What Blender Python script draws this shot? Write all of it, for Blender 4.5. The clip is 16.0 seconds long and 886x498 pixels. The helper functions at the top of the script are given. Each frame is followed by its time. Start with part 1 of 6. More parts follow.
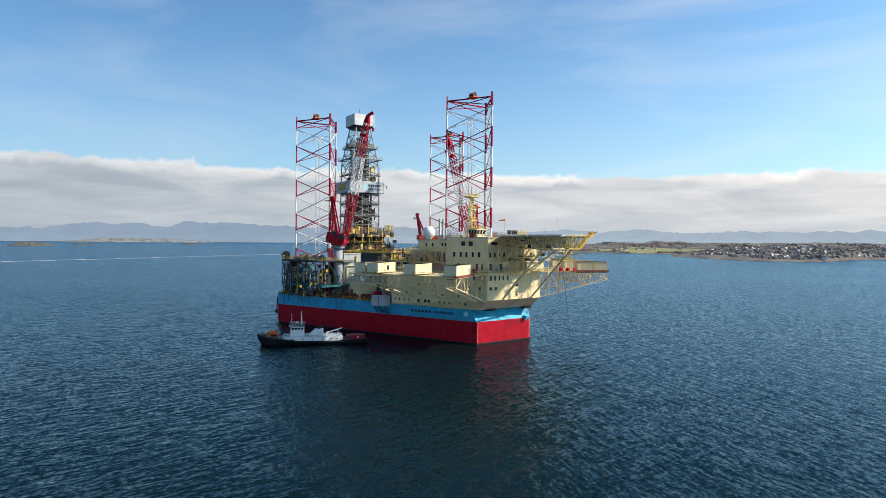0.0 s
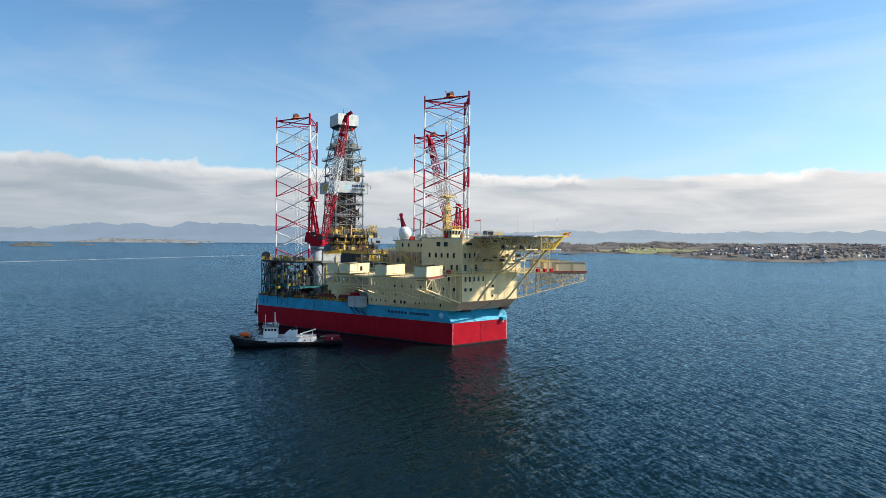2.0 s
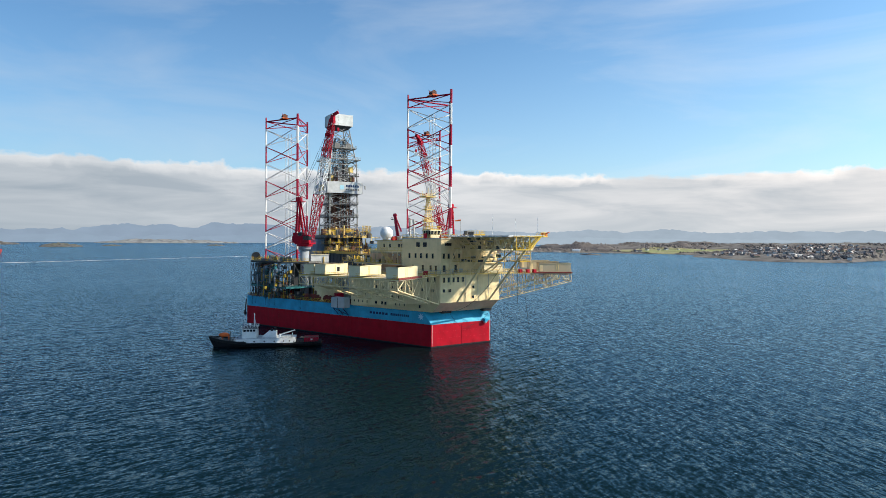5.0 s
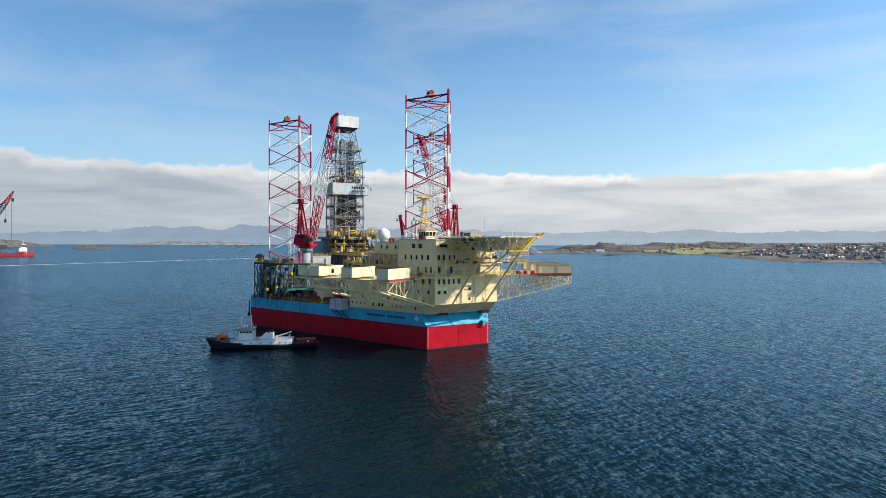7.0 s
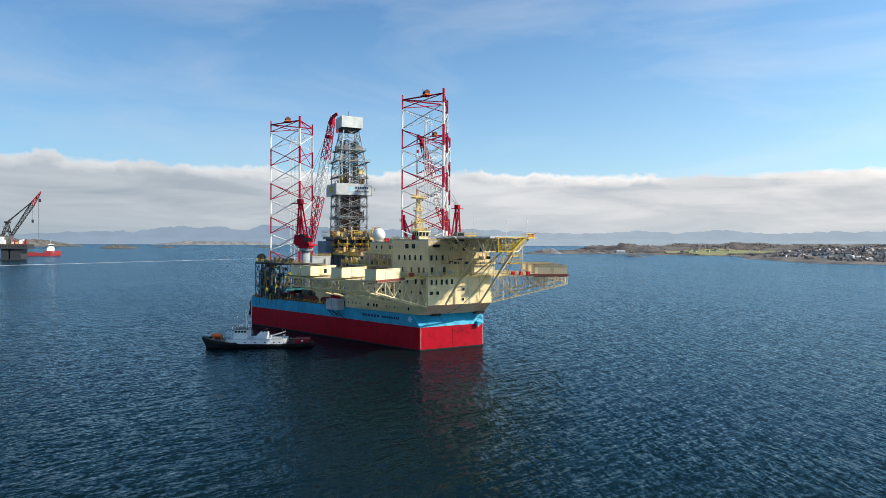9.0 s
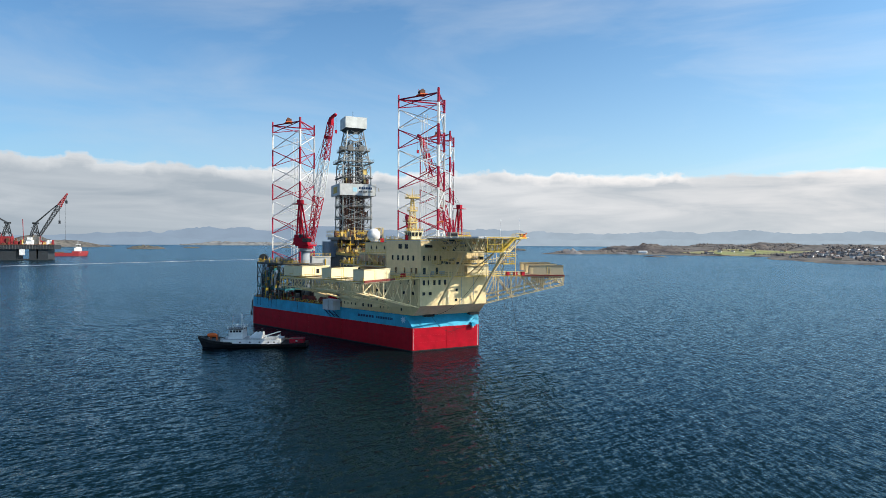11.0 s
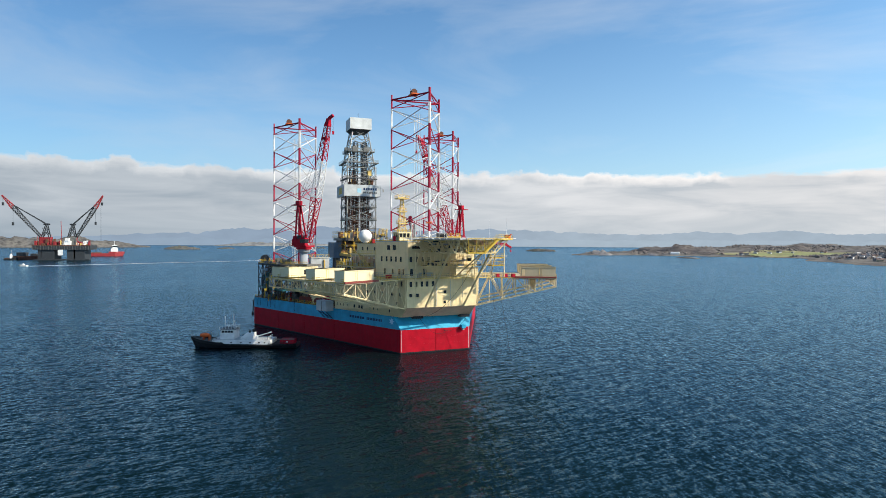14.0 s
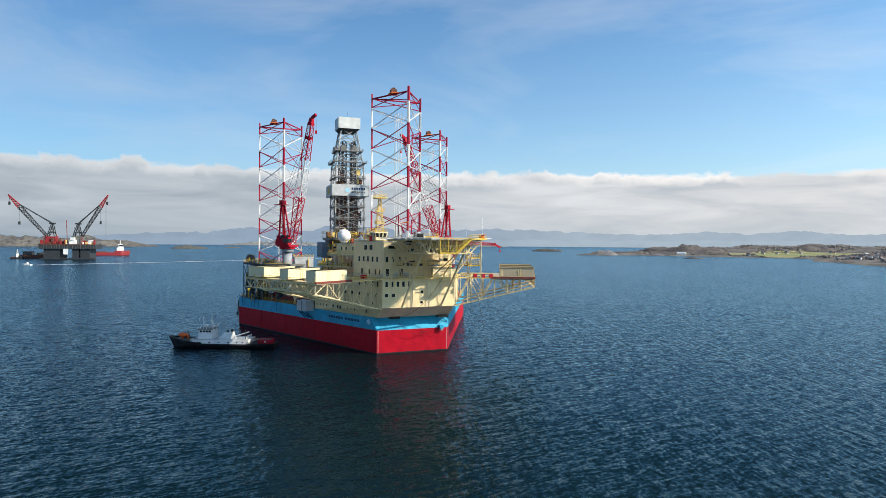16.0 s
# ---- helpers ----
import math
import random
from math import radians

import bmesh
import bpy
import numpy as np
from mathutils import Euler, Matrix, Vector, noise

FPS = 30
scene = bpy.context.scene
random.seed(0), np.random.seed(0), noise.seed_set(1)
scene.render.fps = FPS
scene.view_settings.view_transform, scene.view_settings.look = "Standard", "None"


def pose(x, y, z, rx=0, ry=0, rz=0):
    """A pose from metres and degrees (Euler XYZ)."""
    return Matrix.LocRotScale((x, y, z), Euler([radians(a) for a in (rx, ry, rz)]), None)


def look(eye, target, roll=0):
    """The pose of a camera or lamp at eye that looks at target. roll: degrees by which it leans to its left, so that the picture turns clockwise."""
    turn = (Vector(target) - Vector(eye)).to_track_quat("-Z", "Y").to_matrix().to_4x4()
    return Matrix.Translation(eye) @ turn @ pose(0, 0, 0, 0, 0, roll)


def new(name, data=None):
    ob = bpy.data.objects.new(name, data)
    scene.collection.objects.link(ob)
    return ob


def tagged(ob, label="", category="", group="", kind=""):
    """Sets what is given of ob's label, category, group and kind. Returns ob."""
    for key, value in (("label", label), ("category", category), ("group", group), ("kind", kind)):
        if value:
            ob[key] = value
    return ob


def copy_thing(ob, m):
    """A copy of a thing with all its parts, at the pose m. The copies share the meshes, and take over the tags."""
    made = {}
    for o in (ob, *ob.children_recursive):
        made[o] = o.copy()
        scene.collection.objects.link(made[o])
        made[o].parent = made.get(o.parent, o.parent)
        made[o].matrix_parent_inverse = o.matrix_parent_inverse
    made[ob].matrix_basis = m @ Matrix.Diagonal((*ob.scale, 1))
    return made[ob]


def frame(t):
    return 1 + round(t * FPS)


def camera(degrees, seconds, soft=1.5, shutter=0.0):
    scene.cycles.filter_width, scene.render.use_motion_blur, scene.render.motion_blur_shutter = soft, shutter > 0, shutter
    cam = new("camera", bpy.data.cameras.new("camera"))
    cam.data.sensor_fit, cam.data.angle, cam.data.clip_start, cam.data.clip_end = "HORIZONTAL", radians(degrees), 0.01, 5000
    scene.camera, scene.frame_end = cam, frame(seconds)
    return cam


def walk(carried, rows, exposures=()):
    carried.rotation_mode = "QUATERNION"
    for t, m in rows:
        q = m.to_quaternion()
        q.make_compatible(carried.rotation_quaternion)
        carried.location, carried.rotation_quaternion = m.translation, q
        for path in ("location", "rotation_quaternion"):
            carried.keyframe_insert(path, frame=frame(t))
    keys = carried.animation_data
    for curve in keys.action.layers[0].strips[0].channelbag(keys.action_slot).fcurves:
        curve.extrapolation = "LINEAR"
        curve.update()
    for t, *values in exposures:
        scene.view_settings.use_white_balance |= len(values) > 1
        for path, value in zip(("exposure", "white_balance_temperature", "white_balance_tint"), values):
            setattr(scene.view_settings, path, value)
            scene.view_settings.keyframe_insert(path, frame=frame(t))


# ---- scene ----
cam = camera(73.4, 16.0, 0.45)
PATH = [
    (0, (2.171, 2.619, 32.421), (0.802, 4.077, 32.39), 0.5),
    (0.5, (3.488, 4.35, 32.437), (2.116, 5.805, 32.406), 0.5),
    (1, (4.765, 6.107, 32.473), (3.392, 7.56, 32.443), 0.5),
    (1.5, (5.988, 7.861, 32.521), (4.613, 9.313, 32.491), 0.4),
    (2, (7.208, 9.61, 32.57), (5.834, 11.062, 32.54), 0.5),
    (2.5, (8.499, 11.367, 32.612), (7.125, 12.821, 32.582), 0.4),
    (3, (9.831, 13.169, 32.648), (8.453, 14.618, 32.619), 0.5),
    (3.5, (11.213, 14.975, 32.672), (9.836, 16.425, 32.644), 0.4),
    (4, (12.554, 16.827, 32.679), (11.158, 18.26, 32.65), 0.4),
    (6.5, (18.752, 26.519, 32.812), (17.28, 27.873, 32.784), 0.2),
    (7, (19.867, 28.422, 32.818), (18.379, 29.758, 32.791), 0.2),
    (7.5, (21.039, 30.3, 32.8), (19.546, 31.63, 32.775), 0.4),
    (8, (22.166, 32.114, 32.805), (20.654, 33.424, 32.779), 0.3),
    (8.5, (23.362, 33.918, 32.803), (21.836, 35.21, 32.778), 0.4),
    (9, (24.62, 35.753, 32.821), (23.083, 37.033, 32.795), 0.3),
    (11.5, (30.244, 45.311, 32.831), (28.643, 46.51, 32.807), 0.3),
    (12, (31.214, 47.176, 32.842), (29.598, 48.355, 32.819), 0.3),
    (12.5, (32.197, 49.057, 32.861), (30.575, 50.227, 32.838), 0.4),
    (13, (33.223, 51.012, 32.897), (31.59, 52.166, 32.874), 0.5),
    (13.5, (34.222, 53.057, 32.952), (32.593, 54.217, 32.928), 0.2),
    (14, (35.188, 55.195, 32.974), (33.539, 56.327, 32.951), 0.3),
    (14.5, (36.164, 57.31, 33.011), (34.503, 58.423, 32.987), 0.3),
    (15, (37.176, 59.371, 33.045), (35.514, 60.483, 33.02), 0.3),
    (15.5, (38.218, 61.446, 33.065), (36.553, 62.553, 33.04), 0.4),
    (16, (39.267, 63.494, 33.084), (37.603, 64.603, 33.06), 0.4),
]
walk(cam, [(t, look(eye, target, roll)) for t, eye, target, roll in PATH])

# ---- world, sun ----
SUN_AZ, SUN_EL = 38.0, 35.0          # degrees, from +x towards +y, and above the sea
sunv = Vector((math.cos(radians(SUN_AZ)) * math.cos(radians(SUN_EL)), math.sin(radians(SUN_AZ)) * math.cos(radians(SUN_EL)), math.sin(radians(SUN_EL))))
sun = new("sun", bpy.data.lights.new("sun", "SUN"))
sun.data.energy, sun.data.angle, sun.data.color = 5.0, radians(0.55), (1.0, 0.91, 0.76)
sun.matrix_world = look(sunv * 400, (0, 0, 0))
scene.view_settings.exposure = 0.42


def ramp(nt, stops, fac=None, interp="LINEAR"):
    n = nt.nodes.new("ShaderNodeValToRGB")
    n.color_ramp.interpolation = interp
    e = n.color_ramp.elements
    while len(e) < len(stops):
        e.new(0.5)
    for k, (p, c) in zip(e, stops):
        k.position = p
        k.color = (*c, 1) if len(c) == 3 else c
    if fac is not None:
        nt.links.new(fac, n.inputs[0])
    return n.outputs[0]


def mathn(nt, op, a, b=None, c=None, clamp=False):
    n = nt.nodes.new("ShaderNodeMath")
    n.operation, n.use_clamp = op, clamp
    for i, v in enumerate((a, b, c)):
        if v is None:
            continue
        if isinstance(v, (int, float)):
            n.inputs[i].default_value = v
        else:
            nt.links.new(v, n.inputs[i])
    return n.outputs[0]


def mixc(nt, fac, a, b, blend="MIX"):
    n = nt.nodes.new("ShaderNodeMix")
    n.data_type, n.blend_type = "RGBA", blend
    for sock, v in ((n.inputs[0], fac), (n.inputs[6], a), (n.inputs[7], b)):
        if isinstance(v, (int, float)):
            sock.default_value = v
        elif isinstance(v, tuple):
            sock.default_value = (*v, 1)
        else:
            nt.links.new(v, sock)
    return n.outputs[2]


def noisen(nt, vec, scale, detail=4.0, rough=0.55, dist=0.0):
    n = nt.nodes.new("ShaderNodeTexNoise")
    n.inputs["Scale"].default_value, n.inputs["Detail"].default_value = scale, detail
    n.inputs["Roughness"].default_value, n.inputs["Distortion"].default_value = rough, dist
    if vec is not None:
        nt.links.new(vec, n.inputs["Vector"])
    return n.outputs[0]


def mapn(nt, vec, scale=(1, 1, 1), rot=(0, 0, 0), loc=(0, 0, 0)):
    n = nt.nodes.new("ShaderNodeMapping")
    n.inputs["Scale"].default_value, n.inputs["Rotation"].default_value, n.inputs["Location"].default_value = scale, rot, loc
    nt.links.new(vec, n.inputs["Vector"])
    return n.outputs[0]


def make_sky():
    w = bpy.data.worlds.new("sky")
    scene.world = w
    w.use_nodes = True
    nt = w.node_tree
    bg = nt.nodes["Background"]
    sky = nt.nodes.new("ShaderNodeTexSky")
    sky.sky_type, sky.sun_disc = "NISHITA", False
    sky.sun_elevation, sky.sun_rotation = radians(SUN_EL), radians(90 - SUN_AZ)
    sky.air_density, sky.dust_density, sky.ozone_density = 1.0, 0.6, 2.0
    tc = nt.nodes.new("ShaderNodeTexCoord").outputs["Generated"]
    sep = nt.nodes.new("ShaderNodeSeparateXYZ")
    nt.links.new(tc, sep.inputs[0])
    z = sep.outputs[2]
    # a bank of cloud low over the sea, its top ragged, streaked along the horizon
    big = noisen(nt, mapn(nt, tc, (5, 5, 9)), 1.0, 3, 0.5)
    puff = noisen(nt, mapn(nt, tc, (30, 30, 75)), 1.0, 7, 0.6)
    heap = ramp(nt, [(0.50, (0, 0, 0)), (0.66, (1, 1, 1))], noisen(nt, mapn(nt, tc, (14, 14, 10), (0, 0, 0), (5, 2, 0)), 1.0, 5, 0.55))
    edge = mathn(nt, "ADD", mathn(nt, "MULTIPLY", mathn(nt, "SUBTRACT", big, 0.5), 0.016), mathn(nt, "ADD", mathn(nt, "MULTIPLY", mathn(nt, "SUBTRACT", puff, 0.5), 0.018), mathn(nt, "MULTIPLY", heap, 0.010)))
    slope = mathn(nt, "MULTIPLY", mathn(nt, "ADD", sep.outputs[0], 0.3), -0.018)
    top = mathn(nt, "ADD", mathn(nt, "ADD", edge, 0.104), slope)
    bank = mathn(nt, "DIVIDE", mathn(nt, "SUBTRACT", top, z), 0.0065, clamp=True)
    streak = noisen(nt, mapn(nt, tc, (5, 5, 34)), 1.0, 5, 0.55, 0.5)
    shade = ramp(nt, [(0.32, (0.47, 0.535, 0.60)), (0.5, (0.60, 0.65, 0.70)), (0.68, (0.72, 0.76, 0.80))], streak)
    # bright where the sun takes the top of the bank, dull below
    rim = mathn(nt, "SUBTRACT", 1.0, mathn(nt, "DIVIDE", mathn(nt, "SUBTRACT", top, z), 0.022, clamp=True))
    sunlit = ramp(nt, [(0.40, (0.25, 0.25, 0.25)), (0.56, (1, 1, 1))], noisen(nt, mapn(nt, tc, (7, 7, 7), (0, 0, 0), (3, 1, 0)), 1.0, 3, 0.5))
    cloud = mixc(nt, mathn(nt, "MULTIPLY", mathn(nt, "MULTIPLY", rim, 0.85), sunlit), shade, (1.08, 1.07, 1.06))
    low = mathn(nt, "SUBTRACT", 1.0, mathn(nt, "DIVIDE", z, 0.05, clamp=True))
    cloud = mixc(nt, mathn(nt, "MULTIPLY", low, 0.7), cloud, (0.45, 0.53, 0.60))
    # thin high veils
    veil = noisen(nt, mapn(nt, tc, (1.3, 2.8, 8.0), (0.25, 0.1, 0.5)), 1.0, 8, 0.55, 0.6)
    veilf = ramp(nt, [(0.45, (0, 0, 0)), (0.72, (1, 1, 1))], veil)
    skyc = mixc(nt, 1.0, sky.outputs[0], (0.108, 0.156, 0.180), "MULTIPLY")
    pale = mathn(nt, "POWER", mathn(nt, "SUBTRACT", 1.0, mathn(nt, "DIVIDE", z, 0.42, clamp=True)), 2.0)
    skyc = mixc(nt, mathn(nt, "MULTIPLY", pale, 0.62), skyc, (0.56, 0.70, 0.82))
    c1 = mixc(nt, mathn(nt, "MULTIPLY", veilf, 0.32), skyc, (0.80, 0.86, 0.92))
    c2 = mixc(nt, bank, c1, cloud)
    # the haze is brighter towards the sun
    toward = mathn(nt, "ADD", mathn(nt, "MULTIPLY", sep.outputs[0], 0.5), mathn(nt, "MULTIPLY", sep.outputs[1], 0.866))
    gain = mathn(nt, "ADD", mathn(nt, "MULTIPLY", toward, 0.22), 0.69)
    both = nt.nodes.new("ShaderNodeVectorMath")
    both.operation = "SCALE"
    whiter = mathn(nt, "ADD", mathn(nt, "MULTIPLY", toward, .75), .4, clamp=True)
    nt.links.new(mixc(nt, 1.0, c2, mixc(nt, whiter, (.96, 1.0, 1.035), (1.09, 1.01, .95)), "MULTIPLY"), both.inputs[0])
    nt.links.new(gain, both.inputs["Scale"])
    nt.links.new(both.outputs[0], bg.inputs[0])
    bg.inputs[1].default_value = 1.0


make_sky()


# ---- materials ----
def surface(name, color, rough=0.5, metal=0.0, grain=0.06, stain=0.12, size=1.0, bump=0.02, spec=0.25, streaks=0.0, random_tint=0.0, rust=0.0):
    m = bpy.data.materials.new(name)
    m.use_nodes = True
    nt = m.node_tree
    p = nt.nodes["Principled BSDF"]
    tc = nt.nodes.new("ShaderNodeTexCoord").outputs["Object"]
    a = noisen(nt, tc, 0.35 / size, 5, 0.6)
    b = noisen(nt, tc, 9.0 / size, 4, 0.6)
    dark = tuple(c * (1 - stain * 2) for c in color)
    light = tuple(min(1, c * (1 + stain)) for c in color)
    col = mixc(nt, ramp(nt, [(0.3, (0, 0, 0)), (0.7, (1, 1, 1))], a), dark, light)
    col = mixc(nt, grain * 2, col, mixc(nt, b, tuple(c * 0.5 for c in color), tuple(min(1, c * 1.4) for c in color)))
    if streaks:
        s = noisen(nt, mapn(nt, tc, (1.3, 1.3, 0.05)), 1.0, 5, 0.65)
        col = mixc(nt, mathn(nt, "MULTIPLY", ramp(nt, [(0.52, (0, 0, 0)), (0.72, (1, 1, 1))], s), streaks), col, tuple(c * 0.45 + 0.03 for c in color))
    if rust:
        r = noisen(nt, mapn(nt, tc, (0.9, 0.9, 0.22)), 1.0, 6, 0.7)
        col = mixc(nt, mathn(nt, "MULTIPLY", ramp(nt, [(0.6, (0, 0, 0)), (0.7, (1, 1, 1))], r), rust), col, (0.16, 0.06, 0.025))
    if random_tint:
        oi = nt.nodes.new("ShaderNodeObjectInfo").outputs["Random"]
        col = mixc(nt, mathn(nt, "MULTIPLY", oi, random_tint), col, tuple(c * 0.4 for c in color))
    nt.links.new(col, p.inputs["Base Color"])
    p.inputs["Metallic"].default_value = metal
    p.inputs["Specular IOR Level"].default_value = spec
    nt.links.new(mathn(nt, "ADD", mathn(nt, "MULTIPLY", b, 0.2), rough - 0.1, clamp=True), p.inputs["Roughness"])
    if bump:
        bn = nt.nodes.new("ShaderNodeBump")
        bn.inputs["Strength"].default_value, bn.inputs["Distance"].default_value = 0.5, bump
        nt.links.new(b, bn.inputs["Height"])
        nt.links.new(bn.outputs[0], p.inputs["Normal"])
    return m


RED = surface("hull_red_paint", (0.40, 0.0035, 0.016), 0.5, streaks=0.3, stain=0.16, spec=0.12)
BLUE = surface("hull_blue_paint", (0.028, 0.34, 0.53), 0.5, streaks=0.28, stain=0.15)
NAVY = surface("dark_blue_lettering", (0.01, 0.035, 0.10), 0.5)
PALEBLUE = surface("pale_blue_emblem", (0.35, 0.62, 0.75), 0.5)
BEIGE = surface("beige_paint", (0.80, 0.63, 0.355), 0.5, streaks=0.2, stain=0.08)
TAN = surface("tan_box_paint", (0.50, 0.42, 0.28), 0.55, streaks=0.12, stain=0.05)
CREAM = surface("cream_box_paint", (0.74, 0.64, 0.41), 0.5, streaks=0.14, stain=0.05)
BROWN = surface("brown_primer", (0.70, 0.45, 0.30), 0.6)
LEGRED = surface("leg_red_paint", (0.32, 0.008, 0.035), 0.45, rust=0.15)
LEGWHITE = surface("leg_white_paint", (0.64, 0.64, 0.63), 0.45, rust=0.25)
CRANERED = surface("crane_red_paint", (0.38, 0.007, 0.024), 0.5, rust=0.15, spec=0.15)
YELLOW = surface("safety_yellow_paint", (0.58, 0.38, 0.045), 0.5, rust=0.25)
PALEYELLOW = surface("pale_yellow_paint", (0.72, 0.52, 0.18), 0.5)
STEEL = surface("grey_steel", (0.155, 0.155, 0.145), 0.55, metal=0.2, rust=0.45)
DARKSTEEL = surface("dark_steel", (0.045, 0.05, 0.055), 0.55, metal=0.2, rust=0.3)
PALEGREY = surface("pale_grey_paint", (0.46, 0.48, 0.48), 0.5, streaks=0.15)
GALV = surface("galvanised_steel", (0.33, 0.33, 0.31), 0.5, metal=0.25, rust=0.2)
BLUEGREY = surface("blue_grey_paint", (0.20, 0.27, 0.34), 0.5, streaks=0.2)
# red of the far vessels, muted in the base colour for distance haze
FARRED = surface("haze_muted_red_paint", (0.27, 0.03, 0.035), 0.6, stain=0.2)
CROWN = surface("crown_panel_paint", (0.60, 0.62, 0.60), 0.5, streaks=0.2)
PEDESTAL = surface("pedestal_grey_paint", (0.30, 0.33, 0.36), 0.5, streaks=0.2)
WHITE = surface("white_paint", (0.78, 0.78, 0.76), 0.45, streaks=0.1)
BLACK = surface("black_paint", (0.012, 0.013, 0.015), 0.5)
TEAL = surface("teal_paint", (0.03, 0.16, 0.17), 0.5)
ORANGE = surface("orange_paint", (0.70, 0.13, 0.03), 0.45)
RUBBER = surface("black_hose", (0.015, 0.015, 0.016), 0.7)
RUSTY = surface("rusty_brown", (0.13, 0.06, 0.04), 0.75)
DECKRED = surface("red_brown_deck", (0.22, 0.05, 0.04), 0.7)


def make_glass():
    m = bpy.data.materials.new("dark_window_glass")
    m.use_nodes = True
    p = m.node_tree.nodes["Principled BSDF"]
    p.inputs["Base Color"].default_value = (0.012, 0.014, 0.016, 1)
    p.inputs["Roughness"].default_value = 0.08
    return m


GLASS = make_glass()


def make_water():
    m = bpy.data.materials.new("sea_water")
    m.use_nodes = True
    nt = m.node_tree
    p = nt.nodes["Principled BSDF"]
    tc = nt.nodes.new("ShaderNodeTexCoord").outputs["Object"]
    patch = noisen(nt, mapn(nt, tc, (1, 1.8, 1), (0, 0, 0.5)), 0.006, 4, 0.55, 0.3)
    col = mixc(nt, patch, (0.0019, 0.0085, 0.0078), (0.0017, 0.009, 0.0115))
    # a few scattered flecks of foam
    fl = noisen(nt, mapn(nt, tc, (1, 1, 1)), 0.55, 3, 0.5)
    rare = noisen(nt, tc, 0.045, 2, 0.5)
    foam = mathn(nt, "MULTIPLY", ramp(nt, [(0.82, (0, 0, 0)), (0.84, (1, 1, 1))], fl), ramp(nt, [(0.60, (0, 0, 0)), (0.68, (1, 1, 1))], rare))
    nt.links.new(mixc(nt, mathn(nt, "MULTIPLY", foam, 0.6), col, (0.75, 0.78, 0.8)), p.inputs["Base Color"])
    # slopes of two crossing trains of wind waves, long along their crests
    gust = mathn(nt, "ADD", mathn(nt, "MULTIPLY", patch, 1.0), .5)

    def signed(v, k):
        return mathn(nt, "MULTIPLY", mathn(nt, "SUBTRACT", v, .5), k)

    def train(crest, longest, mid, fine, off):
        t = mapn(nt, tc, (1, 1, 1), (0, 0, -radians(crest)), (off, off * .6, 0))
        a = noisen(nt, mapn(nt, t, (.45, 1, 1)), .19, 2, .5, .3)
        b = noisen(nt, mapn(nt, t, (.40, 1, 1)), .78, 3, .6, .5)
        c = noisen(nt, mapn(nt, t, (.50, 1, 1)), 2.3, 3, .6, .4)
        tot = mathn(nt, "ADD", mathn(nt, "ADD", signed(a, longest), signed(b, mid)), signed(c, fine))
        # regular crests, bent and broken up
        for wave, bend, k in ((3.1, 15.0, .095), (1.5, 16.0, .12)):
            w = nt.nodes.new("ShaderNodeTexWave")
            w.wave_type, w.bands_direction, w.wave_profile = "BANDS", "Y", "SIN"
            w.inputs["Scale"].default_value, w.inputs["Distortion"].default_value = .314 / wave, bend
            w.inputs["Detail"].default_value, w.inputs["Detail Scale"].default_value = 4, 1.0
            nt.links.new(mapn(nt, t, (.6, 1, 1)), w.inputs["Vector"])
            tot = mathn(nt, "ADD", tot, signed(w.outputs["Fac"], k))
        return mathn(nt, "MULTIPLY", tot, gust)
    s1, s2 = train(84, .18, .66, 1.0, 0), train(151, .20, .74, 1.1, 37)
    n1, n2 = radians(84 - 90), radians(151 - 90)
    cx = nt.nodes.new("ShaderNodeCombineXYZ")
    nt.links.new(mathn(nt, "ADD", mathn(nt, "MULTIPLY", s1, math.cos(n1)), mathn(nt, "MULTIPLY", s2, math.cos(n2))), cx.inputs[0])
    nt.links.new(mathn(nt, "ADD", mathn(nt, "MULTIPLY", s1, math.sin(n1)), mathn(nt, "MULTIPLY", s2, math.sin(n2))), cx.inputs[1])
    cx.inputs[2].default_value = 1.0
    nz = nt.nodes.new("ShaderNodeVectorMath")
    nz.operation = "NORMALIZE"
    nt.links.new(cx.outputs[0], nz.inputs[0])
    # dark water body below, a glossy surface above it
    p.inputs["Specular IOR Level"].default_value = 0.0
    p.inputs["Roughness"].default_value = 1.0
    gl = nt.nodes.new("ShaderNodeBsdfGlossy")
    gl.inputs["Color"].default_value = (0.47, 0.70, 0.85, 1)
    gl.inputs["Roughness"].default_value = 0.15
    fr = nt.nodes.new("ShaderNodeFresnel")
    fr.inputs["IOR"].default_value = 1.23
    mx = nt.nodes.new("ShaderNodeMixShader")
    nt.links.new(nz.outputs[0], gl.inputs["Normal"])
    nt.links.new(nz.outputs[0], fr.inputs["Normal"])
    nt.links.new(fr.outputs[0], mx.inputs[0])
    nt.links.new(p.outputs[0], mx.inputs[1])
    nt.links.new(gl.outputs[0], mx.inputs[2])
    nt.links.new(mx.outputs[0], nt.nodes["Material Output"].inputs["Surface"])
    return m


WATER = make_water()


# ---- building helpers ----
RIG = pose(-113.7, 155.4, 0, 0, 0, -14)


